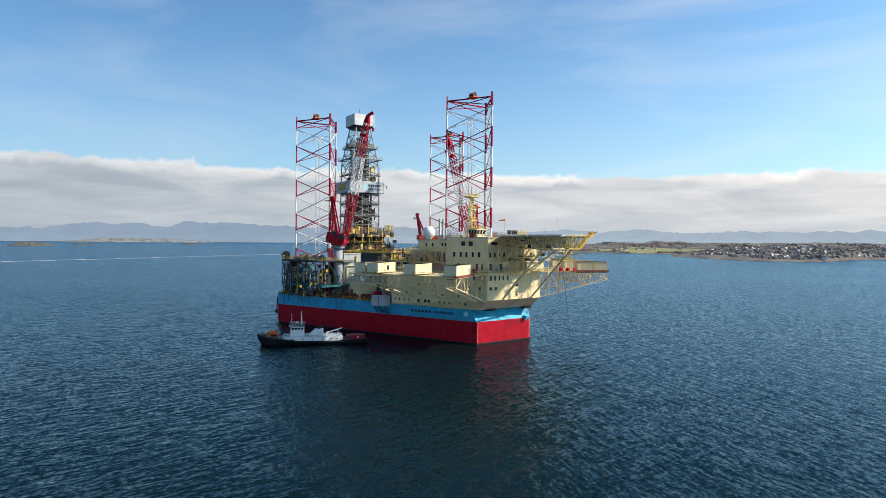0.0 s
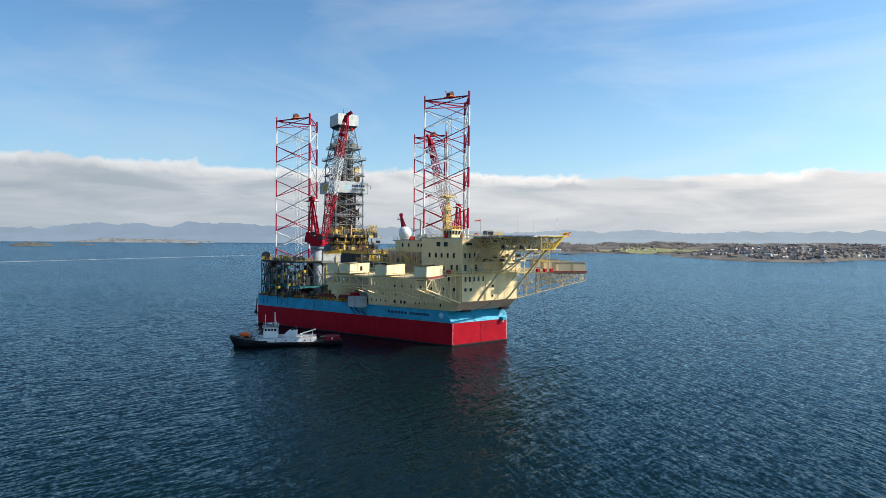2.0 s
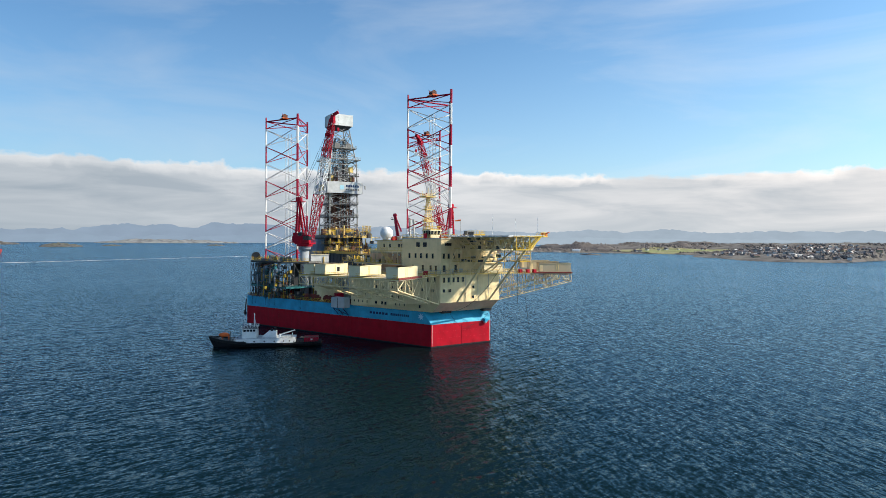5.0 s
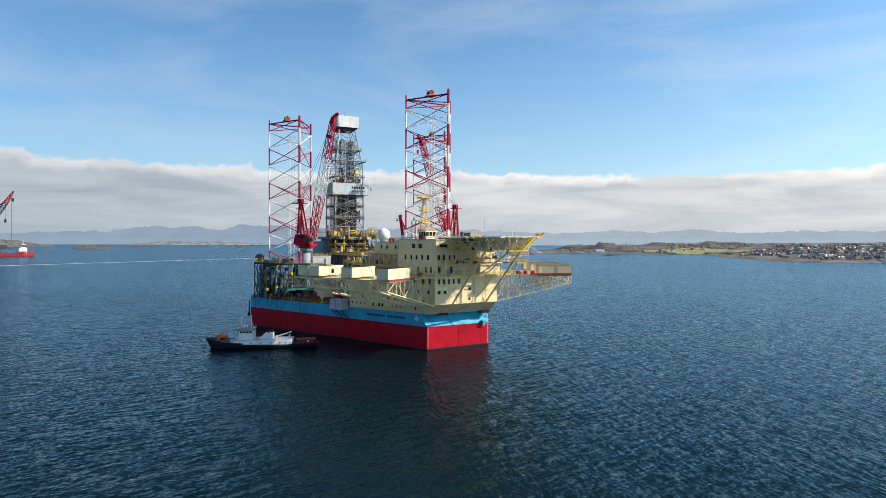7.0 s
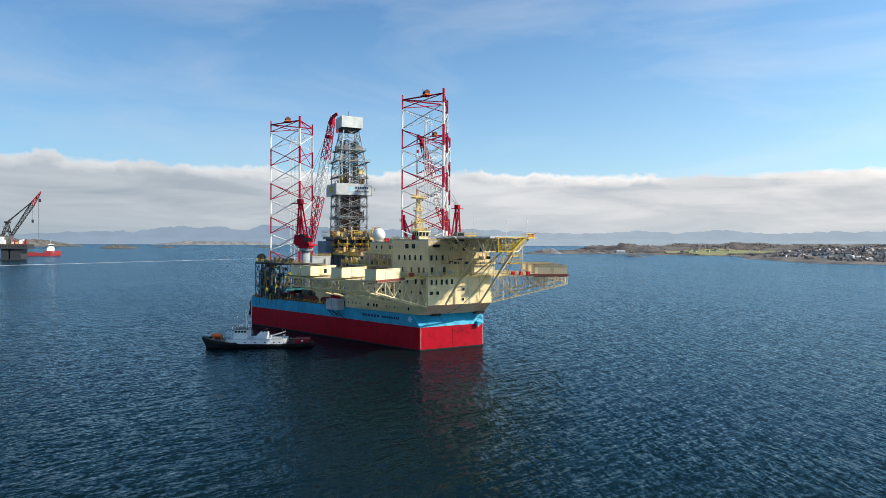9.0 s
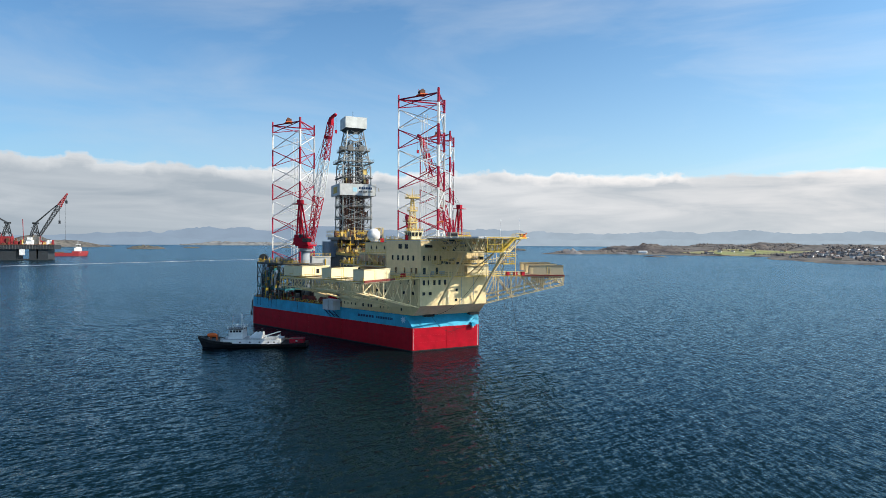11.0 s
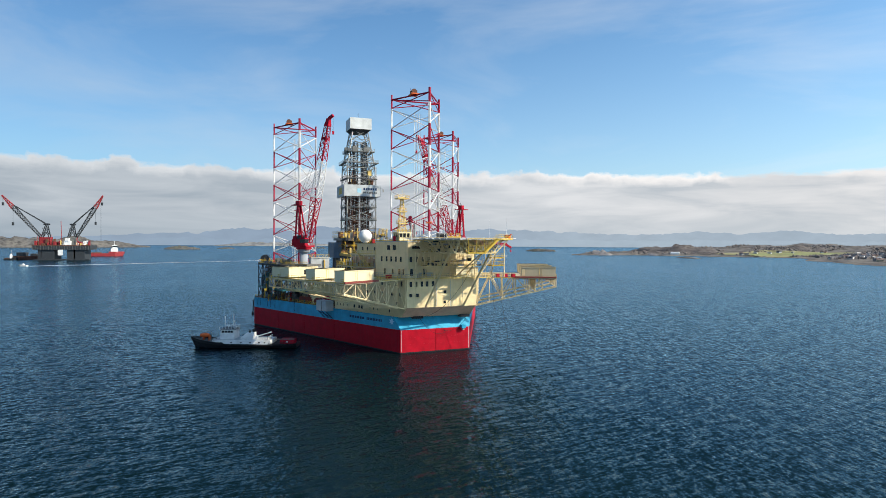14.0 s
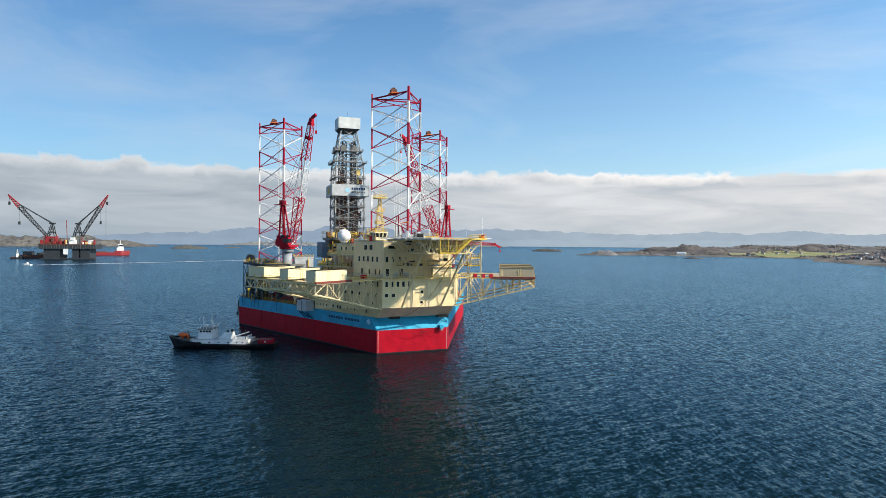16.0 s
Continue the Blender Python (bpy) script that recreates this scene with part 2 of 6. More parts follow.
class Shape:
    """Collects vertices and faces of one mesh."""

    def __init__(self):
        self.v, self.f = [], []

    def add(self, vs, fs):
        n = len(self.v)
        self.v += [tuple(p) for p in vs]
        self.f += [tuple(n + i for i in f) for f in fs]
        return self

    def box(self, x0, y0, z0, x1, y1, z1):
        return self.hull([(x0, y0), (x1, y0), (x1, y1), (x0, y1)], z0, z1)

    def hull(self, poly, z0, z1, poly2=None):
        """A prism over a plan, or a tapered one between two plans; counter-clockwise."""
        n = len(poly)
        q = poly2 or poly
        vs = [(x, y, z0) for x, y in poly] + [(x, y, z1) for x, y in q]
        return self.add(vs, [tuple(range(n))[::-1], tuple(range(n, 2 * n))] + [(i, (i + 1) % n, n + (i + 1) % n, n + i) for i in range(n)])

    def slab(self, a, b, c, d, t):
        """A plate over four corners, t thick along its normal."""
        a, b, c, d = (Vector(p) for p in (a, b, c, d))
        n = (b - a).cross(d - a).normalized() * t
        return self.add([a, b, c, d, a + n, b + n, c + n, d + n], [(3, 2, 1, 0), (4, 5, 6, 7), (0, 1, 5, 4), (1, 2, 6, 5), (2, 3, 7, 6), (3, 0, 4, 7)])

    def bar(self, p, q, w, h=None):
        """A square bar between two points."""
        p, q = Vector(p), Vector(q)
        d = (q - p).normalized()
        s = d.cross(Vector((0, 0, 1)))
        s = s.normalized() if s.length > 1e-3 else Vector((1, 0, 0))
        u = s.cross(d) * (h or w) / 2
        s = s * w / 2
        return self.add([p - s - u, p + s - u, p + s + u, p - s + u, q - s - u, q + s - u, q + s + u, q - s + u],
                        [(0, 1, 2, 3), (7, 6, 5, 4), (4, 5, 1, 0), (5, 6, 2, 1), (6, 7, 3, 2), (7, 4, 0, 3)])

    def tube(self, p, q, r, n=6, r2=None):
        p, q = Vector(p), Vector(q)
        d = (q - p).normalized()
        s = d.cross(Vector((0, 0, 1)))
        s = s.normalized() if s.length > 1e-3 else Vector((1, 0, 0))
        u = s.cross(d)
        vs = []
        for c, rr in ((p, r), (q, r if r2 is None else r2)):
            vs += [c + (s * math.cos(2 * math.pi * i / n) + u * math.sin(2 * math.pi * i / n)) * rr for i in range(n)]
        return self.add(vs, [tuple(range(n))[::-1], tuple(range(n, 2 * n))] + [((i + 1) % n, i, n + i, n + (i + 1) % n)[::-1] for i in range(n)])

    def path(self, pts, r, n=5):
        """One bent tube along a line of points."""
        pts = [Vector(p) for p in pts]
        m = len(pts)
        s, vs = None, []
        for i, c in enumerate(pts):
            d = (pts[min(i + 1, m - 1)] - pts[max(i - 1, 0)]).normalized()
            s = d.orthogonal() if s is None else s - d * s.dot(d)
            s = s.normalized() if s.length > 1e-4 else d.orthogonal().normalized()
            u = d.cross(s)
            vs += [c + (s * math.cos(2 * math.pi * k / n) + u * math.sin(2 * math.pi * k / n)) * r for k in range(n)]
        fs = [tuple(range(n))[::-1], tuple(range((m - 1) * n, m * n))]
        fs += [(i * n + k, i * n + (k + 1) % n, (i + 1) * n + (k + 1) % n, (i + 1) * n + k) for i in range(m - 1) for k in range(n)]
        return self.add(vs, fs)

    def ball(self, c, r, n=16, m=10):
        c = Vector(c)
        vs = [c + Vector((math.sin(math.pi * j / m) * math.cos(2 * math.pi * i / n), math.sin(math.pi * j / m) * math.sin(2 * math.pi * i / n), math.cos(math.pi * j / m))) * r
              for j in range(m + 1) for i in range(n)]
        fs = [(j * n + i, (j + 1) * n + i, (j + 1) * n + (i + 1) % n, j * n + (i + 1) % n) for j in range(m) for i in range(n)]
        return self.add(vs, fs)

    def rail(self, pts, h=1.1, step=1.6, r=0.05):
        """A guard rail along a line of points."""
        for a, b in zip(pts, pts[1:]):
            a, b = Vector(a), Vector(b)
            k = max(1, round((b - a).length / step))
            for i in range(k + 1):
                p = a.lerp(b, i / k)
                self.bar(p, p + Vector((0, 0, h)), r * 1.4)
            for z in (h, h * 0.55):
                self.bar(a + Vector((0, 0, z)), b + Vector((0, 0, z)), r * 1.4)
            self.bar(a + Vector((0, 0, 0.08)), b + Vector((0, 0, 0.08)), r, 0.16)
        return self


def thing(name, base, label, category, group="", frame_of=RIG, kind=""):
    ob = new(name)
    ob.empty_display_size = 0.5
    ob.matrix_world = frame_of @ Matrix.Translation(base)
    ob["base"] = tuple(float(c) for c in base)
    return tagged(ob, label, category, group, kind)


def base_of(ob):
    return Vector(ob["base"]) if "base" in ob else base_of(ob.parent)


def mesh_of(name, s, material, origin=(0, 0, 0), smooth=False):
    me = bpy.data.meshes.new(name)
    o = Vector(origin)
    me.from_pydata([Vector(p) - o for p in s.v], [], s.f)
    me.materials.append(material)
    if smooth:
        me.polygons.foreach_set("use_smooth", [True] * len(me.polygons))
    me.update()
    return me


def part(name, s, material, parent, label="", smooth=False, kind=""):
    """One mesh, in the coordinates of its thing's frame, under a thing or a part."""
    ob = new(name, mesh_of(name, s, material, base_of(parent), smooth))
    ob.parent = parent
    return tagged(ob, label, "", "", kind)


def lerp2(a, b, t):
    return (a[0] + (b[0] - a[0]) * t, a[1] + (b[1] - a[1]) * t)


# ---- sea ----
def make_sea():
    s = Shape()
    rings = [0, 60, 150, 320, 700, 1500, 3000, 4960]
    n = 64
    s.v = [(-60 + r * math.cos(2 * math.pi * i / n), 90 + r * math.sin(2 * math.pi * i / n), 0) for r in rings for i in range(n)]
    s.f = [(j * n + i, (j + 1) * n + i, (j + 1) * n + (i + 1) % n, j * n + (i + 1) % n) for j in range(1, len(rings) - 1) for i in range(n)]
    s.f.append(tuple(n + i for i in range(n)))
    ob = new("water", mesh_of("water", s, WATER))
    tagged(ob, "dark blue rippled sea water with scattered foam flecks", "sea", "", "structure")


make_sea()

# ---- the rig: hull ----
C_BOW, R_BOW = (1.0, -11.8), (-0.2, 10.7)
SIDE_END = (-29.0, -25.8)            # where the beige side wall ends and the open deck begins
HULL = [C_BOW, R_BOW, (-80, 47.5), (-90, 45), (-94, 38), (-94, -38), (-89, -46), (-78.5, -48.8)]
RED_TOP, DECK = 7.0, 10.7
HULL_TOP = [(-1.9, -13.15), (-3.0, 12.0)] + HULL[2:]     # the bow rakes back to the deck


def grow(poly, d):
    """The plan pushed out (d > 0) or drawn in, by the corners' mean normals."""
    out = []
    for i, p in enumerate(poly):
        a, b = poly[i - 1], poly[(i + 1) % len(poly)]
        n = Vector((0, 0))
        for u, v in ((a, p), (p, b)):
            e = Vector((v[0] - u[0], v[1] - u[1])).normalized()
            n += Vector((e.y, -e.x))
        n = n / max(0.3, n.length_squared / 2)
        out.append((p[0] + n.x * d, p[1] + n.y * d))
    return out


def make_hull():
    t = thing("rig_hull", (-45, 0, 0), "red and blue steel hull of a jack-up rig", "hull")
    part("bottom_plating", Shape().hull(HULL, -4, 0.35), BLACK, t, "black waterline band")
    part("red_plating", Shape().hull(HULL, 0.35, RED_TOP), RED, t, "red lower hull plating")
    part("blue_plating", Shape().hull(HULL, RED_TOP, DECK, HULL_TOP), BLUE, t, "blue upper hull plating, raked back at the bow")
    for p, q, n in ((C_BOW, R_BOW, 2), (SIDE_END, C_BOW, 1), (HULL[-1], SIDE_END, 3)):
        for i in range(n):
            x, y = lerp2(p, q, i / n)
            part("plate_seam", Shape().box(x - 0.07, y - 0.07, 0.4, x + 0.07, y + 0.07, RED_TOP - .02), RED, t)
    # weld lines and draught marks on the bow face
    for k in (0.5, 0.985, 0.015):
        x, y = lerp2(C_BOW, R_BOW, k)
        part("weld_line", Shape().box(x - .02, y - .06, .5, x + .05, y + .06, RED_TOP - .05), PALEGREY, t, "pale weld line")
    for z in (2.6, 4.6):
        p, q = lerp2(C_BOW, R_BOW, .03), lerp2(C_BOW, R_BOW, .97)
        part("plate_seam", Shape().bar((p[0] + .01, p[1], z), (q[0] + .01, q[1], z), .06), RED, t)
    part("deck_plating", Shape().hull(grow(HULL_TOP, -0.3), DECK, DECK + 0.06), DECKRED, t, "red-brown painted deck")
    part("toe_plate", Shape().path([(x, y, DECK + 0.1) for x, y in HULL[-2:] + [SIDE_END]], 0.12), BLUE, t)
    # name along the side, kept as plain bars
    d = Vector((SIDE_END[0] - C_BOW[0], SIDE_END[1] - C_BOW[1]))
    n = Vector((d.y, -d.x)).normalized() * -0.03
    if n.y > 0:
        n = -n
    for k0, k1, m in ((0.52, 0.76, 6), (0.26, 0.49, 10)):
        for i in range(m):
            a, b = k0 + (k1 - k0) * i / m, k0 + (k1 - k0) * (i + 0.72) / m
            p, q = Vector(C_BOW) + d * a, Vector(C_BOW) + d * b
            part("lettering_bar", Shape().slab((*(p + n), 8.65), (*(q + n), 8.65), (*(q + n), 9.4), (*(p + n), 9.4), 0.03), NAVY, t)
    # pale seven-pointed emblem by the bow corner
    e = Shape()
    c0 = Vector(C_BOW) + d * 0.12
    dd = d.normalized()
    ring = []
    for i in range(14):
        r = 1.15 if i % 2 else 0.6
        ring.append((*(c0 + n * 1.5 + dd * r * math.cos(i * math.pi / 7)), 9.2 + r * math.sin(i * math.pi / 7)))
    e.add(ring + [(*(c0 + n * 3), 9.2)], [(i, (i + 1) % 14, 14) for i in range(14)])
    part("emblem", e, PALEBLUE, t, "pale blue star emblem")
    for y in (-6.5, 8.5):
        part("fairlead", Shape().box(-.6, y - 1.6, DECK - 0.45, 1.3, y + 1.6, DECK + 0.3), BLACK, t, "black roller fairlead")
    return t


make_hull()


def wall_window(parent, a, b, k, z, w=0.9, h=1.4, inset=0.05, glass=None):
    """A framed window on the wall from a to b (outside to the right of a-b), k of the way along it."""
    d = Vector((b[0] - a[0], b[1] - a[1])).normalized()
    n = Vector((d.y, -d.x))
    c = Vector(lerp2(a, b, k))
    p, q = c - d * w / 2, c + d * w / 2
    fr = Shape()
    for u0, u1, z0, z1 in ((-w / 2 - .1, w / 2 + .1, -h / 2 - .1, -h / 2), (-w / 2 - .1, w / 2 + .1, h / 2, h / 2 + .1), (-w / 2 - .1, -w / 2, -h / 2, h / 2), (w / 2, w / 2 + .1, -h / 2, h / 2)):
        A, B = c + d * u0 - n * 0.05, c + d * u1 - n * 0.05
        fr.slab((*A, z + z0), (*B, z + z0), (*B, z + z1), (*A, z + z1), 0.14)
    win = part("window", fr, BEIGE, parent)
    A, B = p - n * 0.02, q - n * 0.02
    part("pane", Shape().slab((*A, z - h / 2), (*B, z - h / 2), (*B, z + h / 2), (*A, z + h / 2), 0.07), GLASS, win, "dark glass pane")


# lower block: front and the long wall flush with the hull's side
LOW = [(5.6, -11.4), (4.4, 10.8), (-9, 17), (-40, 22), (-40, -20), (-29, -25.8)]
UP = [(4.9, -10.9), (3.7, 10.4), (-7, 12), (-9, -5), (-9, -16.8)]
HOUSE = [(-9.05, -15.2), (-9.05, -8), (-21.0, -8), (-21.0, -20.0)]
TERRACE = [(-9.05, -17.0), (-9.05, -8), (-21.8, -8), (-21.8, -22.2)]
LOWER_TERRACE = [(-9.05, -17.8), (-9.05, -8), (-28, -8), (-28, -25.2)]


def make_block():
    t = thing("accommodation_block", (-15, 0, DECK), "beige steel accommodation block with rows of small dark windows", "building")
    # sloped brown underside over the bow
    part("underside", Shape().hull([(1.2, -11.5), (0.0, 10.7), (-9, 15), (-9, -11)], DECK + 0.07, 14.0, [(5.55, -11.2), (4.35, 10.8), (-9, 16.9), (-9, -11)]), BROWN, t, "brown painted sloping underside")
    part("side_skirt", Shape().hull([(1.0, -11.75), (0.2, -9), (-38, -9), (-38, -20), (-29, -25.75)], DECK + 0.07, 14.0, [(5.6, -11.4), (4, -9), (-38, -9), (-38, -20), (-29, -25.8)]), BEIGE, t)
    part("lower_storey", Shape().hull(LOW, 14.0, 22.3), BEIGE, t)
    part("walkway_deck", Shape().hull(grow(LOW, 0.9), 22.3, 22.6), PALEYELLOW, t, "projecting walkway slab")
    part("upper_storey", Shape().hull(UP, 22.6, 33.0), BEIGE, t)
    part("roof_slab", Shape().hull(grow(UP, 0.15), 33.0, 33.25), PALEGREY, t)
    part("side_house", Shape().hull(HOUSE, 29.2, 32.2), BEIGE, t)
    part("terrace_deck", Shape().hull(TERRACE, 28.85, 29.2), BEIGE, t, "beige projecting terrace")
    # the recess's shade is put into this wall's colour: brown, not beige
    part("side_house_lower", Shape().hull([(-9.05, -14.2), (-9.05, -8), (-25, -8), (-25, -20.6)], 22.6, 28.85), BROWN, t, "recessed wall with its shade painted in as brown")
    part("lower_terrace_deck", Shape().hull(LOWER_TERRACE, 24.85, 25.2), TAN, t, "lower projecting terrace")
    part("side_house_roof", Shape().hull(grow(HOUSE, 0.5), 32.2, 32.4), PALEGREY, t)
    for k in (.04, .2, .36, .52, .68, .84, .97):
        x, y = lerp2(TERRACE[3], TERRACE[0], k)
        part("terrace_post", Shape().bar((x + .1, y + .3, 25.2), (x + .1, y + .3, 28.85), .16), BEIGE, t)
    part("terrace_beam", Shape().bar((-21.6, -21.7, 28.6), (-9.2, -16.6, 28.6), .25, .5), TAN, t)
    rnd = random.Random(40)
    for i in range(26):
        k, w, h = rnd.random(), rnd.uniform(.15, .5), rnd.uniform(.5, 2.2)
        x, y = lerp2((-26.5, -22.6), (-10, -15.6), k)
        y += rnd.uniform(-.4, .9)
        e = Shape().box(x - w, y - w, 25.2, x + w, y + w, 25.2 + h) if i % 2 else Shape().tube((x, y, 25.2), (x, y, 25.2 + h * 1.5), w * .4, 7)
        part("terrace_gear", e, (YELLOW, DARKSTEEL, TAN, PALEGREY, RUSTY)[i % 5], t, "small gear standing on the terrace")
    # windows: front
    f0, f1 = LOW[0], LOW[1]
    for y in (-10.0, -8.3, -6.5, -4.8, -2.9):
        wall_window(t, f0, f1, (y + 11.3) / 22.9, 20.8, 0.75, 1.5)
    for y in (-10.0, -7.9):
        wall_window(t, f0, f1, (y + 11.3) / 22.9, 17.6, 0.95, 0.95)
    for y in (1.0, 1.1 + 0.01):
        wall_window(t, f0, f1, (y + 11.3) / 22.9, 15.4 if y == 1.0 else 18.4, 0.8, 0.8)
    g0, g1 = UP[0], UP[1]
    for y in (-9.8, -8.0, -6.0, -4.1):
        wall_window(t, g0, g1, (y + 10.8) / 21.8, 27.9, 0.75, 1.5)
    for y in (-9.6, -5.4):
        wall_window(t, g0, g1, (y + 10.8) / 21.8, 24.2, 0.9, 1.9)
    wall_window(t, g0, g1, 0.12, 31.4, 2.4, 0.8)
    # windows: the wall towards the side trusses
    s0, s1 = UP[-1], UP[0]
    for k in (0.2, 0.36, 0.5, 0.65, 0.8):
        wall_window(t, s0, s1, k, 27.9, 0.75, 1.5)
    for k in (0.3, 0.55, 0.75, 0.88):
        wall_window(t, s0, s1, k, 24.2, 0.8, 1.7)
    for k in (0.42, 0.6):
        wall_window(t, s0, s1, k, 31.3, 1.5, 1.4)
    l0, l1 = LOW[-1], LOW[0]

    def at(x):
        return (x + 29) / 34.6
    for x in (3.6, 1.2, -2, -5):
        wall_window(t, l0, l1, at(x), 20.8, 0.75, 1.5)
    for x in (3.0, -0.6, -5, -8.5, -12, -15.5, -18.5):
        wall_window(t, l0, l1, at(x), 17.6, 0.95, 0.95)
    wall_window(t, l0, l1, at(1.6), 15.0, 0.95, 0.95)
    for x in (-4, -9.5, -12, -18, -23):
        wall_window(t, l0, l1, at(x), 14.8, 0.5, 0.7)
    for x, w in ((-27.5, .45), (-25.7, .45), (-23.9, .45), (-22.1, .45), (-18.4, .9), (-15.9, .9), (-14.6, .9), (-10.6, .45), (-9.0, .45), (-7.2, .45), (-1.6, .7)):
        wall_window(t, l0, l1, at(x), 12.5, w, 0.75 if w < .6 else 1.0)
    h0, h1 = HOUSE[-1], HOUSE[0]
    for k in (0.25, 0.45, 0.75, 0.85):
        wall_window(t, h0, h1, k, 30.8, 0.7, 1.2)
    # rails
    for poly, z in ((grow(LOW, 0.8), 22.6), (grow(UP, 0), 33.25), (grow(HOUSE, 0.3), 32.4)):
        s = Shape()
        pts = [(x, y, z) for x, y in poly]
        s.rail(pts[-1:] + pts[:2], 1.1, 1.8)
        part("railing", s, YELLOW if z > 30 else GALV, t, "yellow guard rail" if z > 30 else "grey guard rail")
    for poly, z in ((TERRACE, 29.2), (LOWER_TERRACE, 25.2)):
        s = Shape().rail([(x, y + .1, z) for x, y in (poly[2], poly[3], poly[0])], 1.1, 1.6)
        part("railing", s, PALEYELLOW if z > 28 else YELLOW, t, "yellow guard rail")
    for x0, y0, z0, z1 in ((-13.2, -18.9, 25.2, 29.2), (-17.0, -21.6, 22.6, 25.2)):
        st = Shape()
        n = round((z1 - z0) / .4)
        for i in range(n):
            st.box(x0 - i * .42, y0 - i * .17, z0 + .3 + i * .4, x0 - i * .42 + .4, y0 - i * .17 + .9, z0 + .36 + i * .4)
        for e in (0, .9):
            st.bar((x0 + .3, y0 + e, z0), (x0 + .3 - n * .42, y0 + e - n * .17, z1), .1, .34)
            st.bar((x0 + .3, y0 + e, z0 + 1.05), (x0 + .3 - n * .42, y0 + e - n * .17, z1 + 1.05), .07)
        part("stair", st, PALEYELLOW, t, "steep outside stair")
    # wall pipes and small boxes on the front
    s = Shape()
    for y in (-2.2, 2.2, 6.2):
        s.tube((5.3, y, 14.2), (5.1, y, 22.2), 0.08)
    part("wall_pipes", s, PALEGREY, t)
    for y, z in ((-4.6, 23.0), (-3.7, 23.0), (-7.0, 23.0)):
        part("deck_locker", Shape().box(4.4, y - .5, z, 5.3, y + .3, z + 1.1), PALEGREY, t, "grey deck locker")
    for x, y in ((-13.4, -17.9), (-11.0, -16.9)):
        part("wall_lamp", Shape().ball((x, y, 27.9), 0.26, 10, 7), WHITE, t, "round white deck lamp")
    return t


make_block()


# ---- legs ----
def make_leg(cx, cy, z_top, winch=True):
    t = thing("lattice_tower", (cx, cy, DECK), "tall red and white banded lattice tower of tubular steel", "tower", "three lattice towers")
    R, BAY = 9.6, 6.75
    ch = [(cx + R * math.cos(radians(a)), cy + R * math.sin(radians(a))) for a in (0, 120, 240)]
    bands = [(z_top - 4.6, z_top, True)]
    z, red = z_top - 4.6, False
    while z > DECK + 1:
        z0 = max(DECK - 3, z - BAY)
        bands.append((z0, z, red))
        z, red = z0, not red
    for z0, z1, red in bands:
        mat = LEGRED if red else LEGWHITE
        for i in range(3):
            s = Shape().tube((*ch[i], z0), (*ch[i], z1), 0.29, 8)
            # toothed rack plates on the chord
            a = math.atan2(ch[i][1] - cy, ch[i][0] - cx)
            for sg in (-1, 1):
                p = Vector((*ch[i], 0)) + Vector((-math.sin(a), math.cos(a), 0)) * 0.31 * sg
                s.bar((p.x, p.y, z0), (p.x, p.y, z1), 0.13, 0.24)
            part("chord", s, mat, t, "red chord tube" if red else "white chord tube")
        top = z1 == z_top
        za, zb = z0 + 0.25, z1 - (0.25 if not top else 1.6)
        for i in range(3):
            p, q = ch[i], ch[(i + 1) % 3]
            lab = "red brace tube" if red else "white brace tube"
            part("brace", Shape().tube((*p, za), (*q, zb), 0.155), mat, t, lab)
            part("brace", Shape().tube((*q, za), (*p, zb), 0.155), mat, t, lab)
            if top:
                part("top_beam", Shape().tube((*p, zb), (*q, zb), 0.25), mat, t)
    # inner lines down the leg
    s = Shape()
    for k in (0.30, 0.36, 0.42, 0.48, 0.54):
        p = lerp2(lerp2(ch[1], ch[2], 0.5), (cx, cy), 0.3 + k * 0.4)
        p = (p[0], p[1] + (k - 0.42) * 9)
        s.tube((*p, DECK), (*p, z_top - 6), 0.09, 5)
    part("riser_pipe", s, LEGWHITE, t, "thin white riser pipes", False, "stuff")
    # winch platform on the top
    px, py = lerp2(ch[0], ch[2], 0.42)
    part("top_platform", Shape().box(px - 1.9, py - 1.2, z_top - 1.5, px + 1.9, py + 1.6, z_top - 1.2), ORANGE, t, "small orange top platform")
    w = part("winch", Shape().tube((px - 0.9, py, z_top - 0.4), (px + 0.9, py, z_top - 0.4), 0.6, 12), DARKSTEEL, t, "dark winch drum")
    part("winch_flange", Shape().tube((px - 1.05, py, z_top - 0.4), (px - 0.9, py, z_top - 0.4), .8, 12).tube((px + 0.9, py, z_top - 0.4), (px + 1.05, py, z_top - 0.4), .8, 12).box(px - .5, py + .5, z_top - 1.2, px + .5, py + 1.2, z_top + .1), RUSTY, w)
    part("davit", Shape().path([(px - 2.2, py, z_top - 1.3), (px - 2.3, py, z_top + 0.7), (px - 3.0, py, z_top + 1.2)], 0.09), LEGRED, t)
    return t


make_leg(-17.5, 0.0, 81.6)
make_leg(-76.6, -32.8, 80.6)
make_leg(-82.3, 33.2, 81.4)


def lattice_mast(s, corners0, corners1, n, r, rb, twist=False):
    """Four legs between two quads, with bands and crossed braces."""
    pts = [[tuple(Vector(a).lerp(Vector(b), k / n)) for a, b in zip(corners0, corners1)] for k in range(n + 1)]
    m = len(corners0)
    for i in range(m):
        s.tube(corners0[i], corners1[i], r)
    for k in range(n + 1):
        for i in range(m):
            s.tube(pts[k][i], pts[k][(i + 1) % m], rb, 5)
            if k < n:
                s.tube(pts[k][i], pts[k + 1][(i + 1) % m], rb, 5)
                s.tube(pts[k][(i + 1) % m], pts[k + 1][i], rb, 5)
    return s


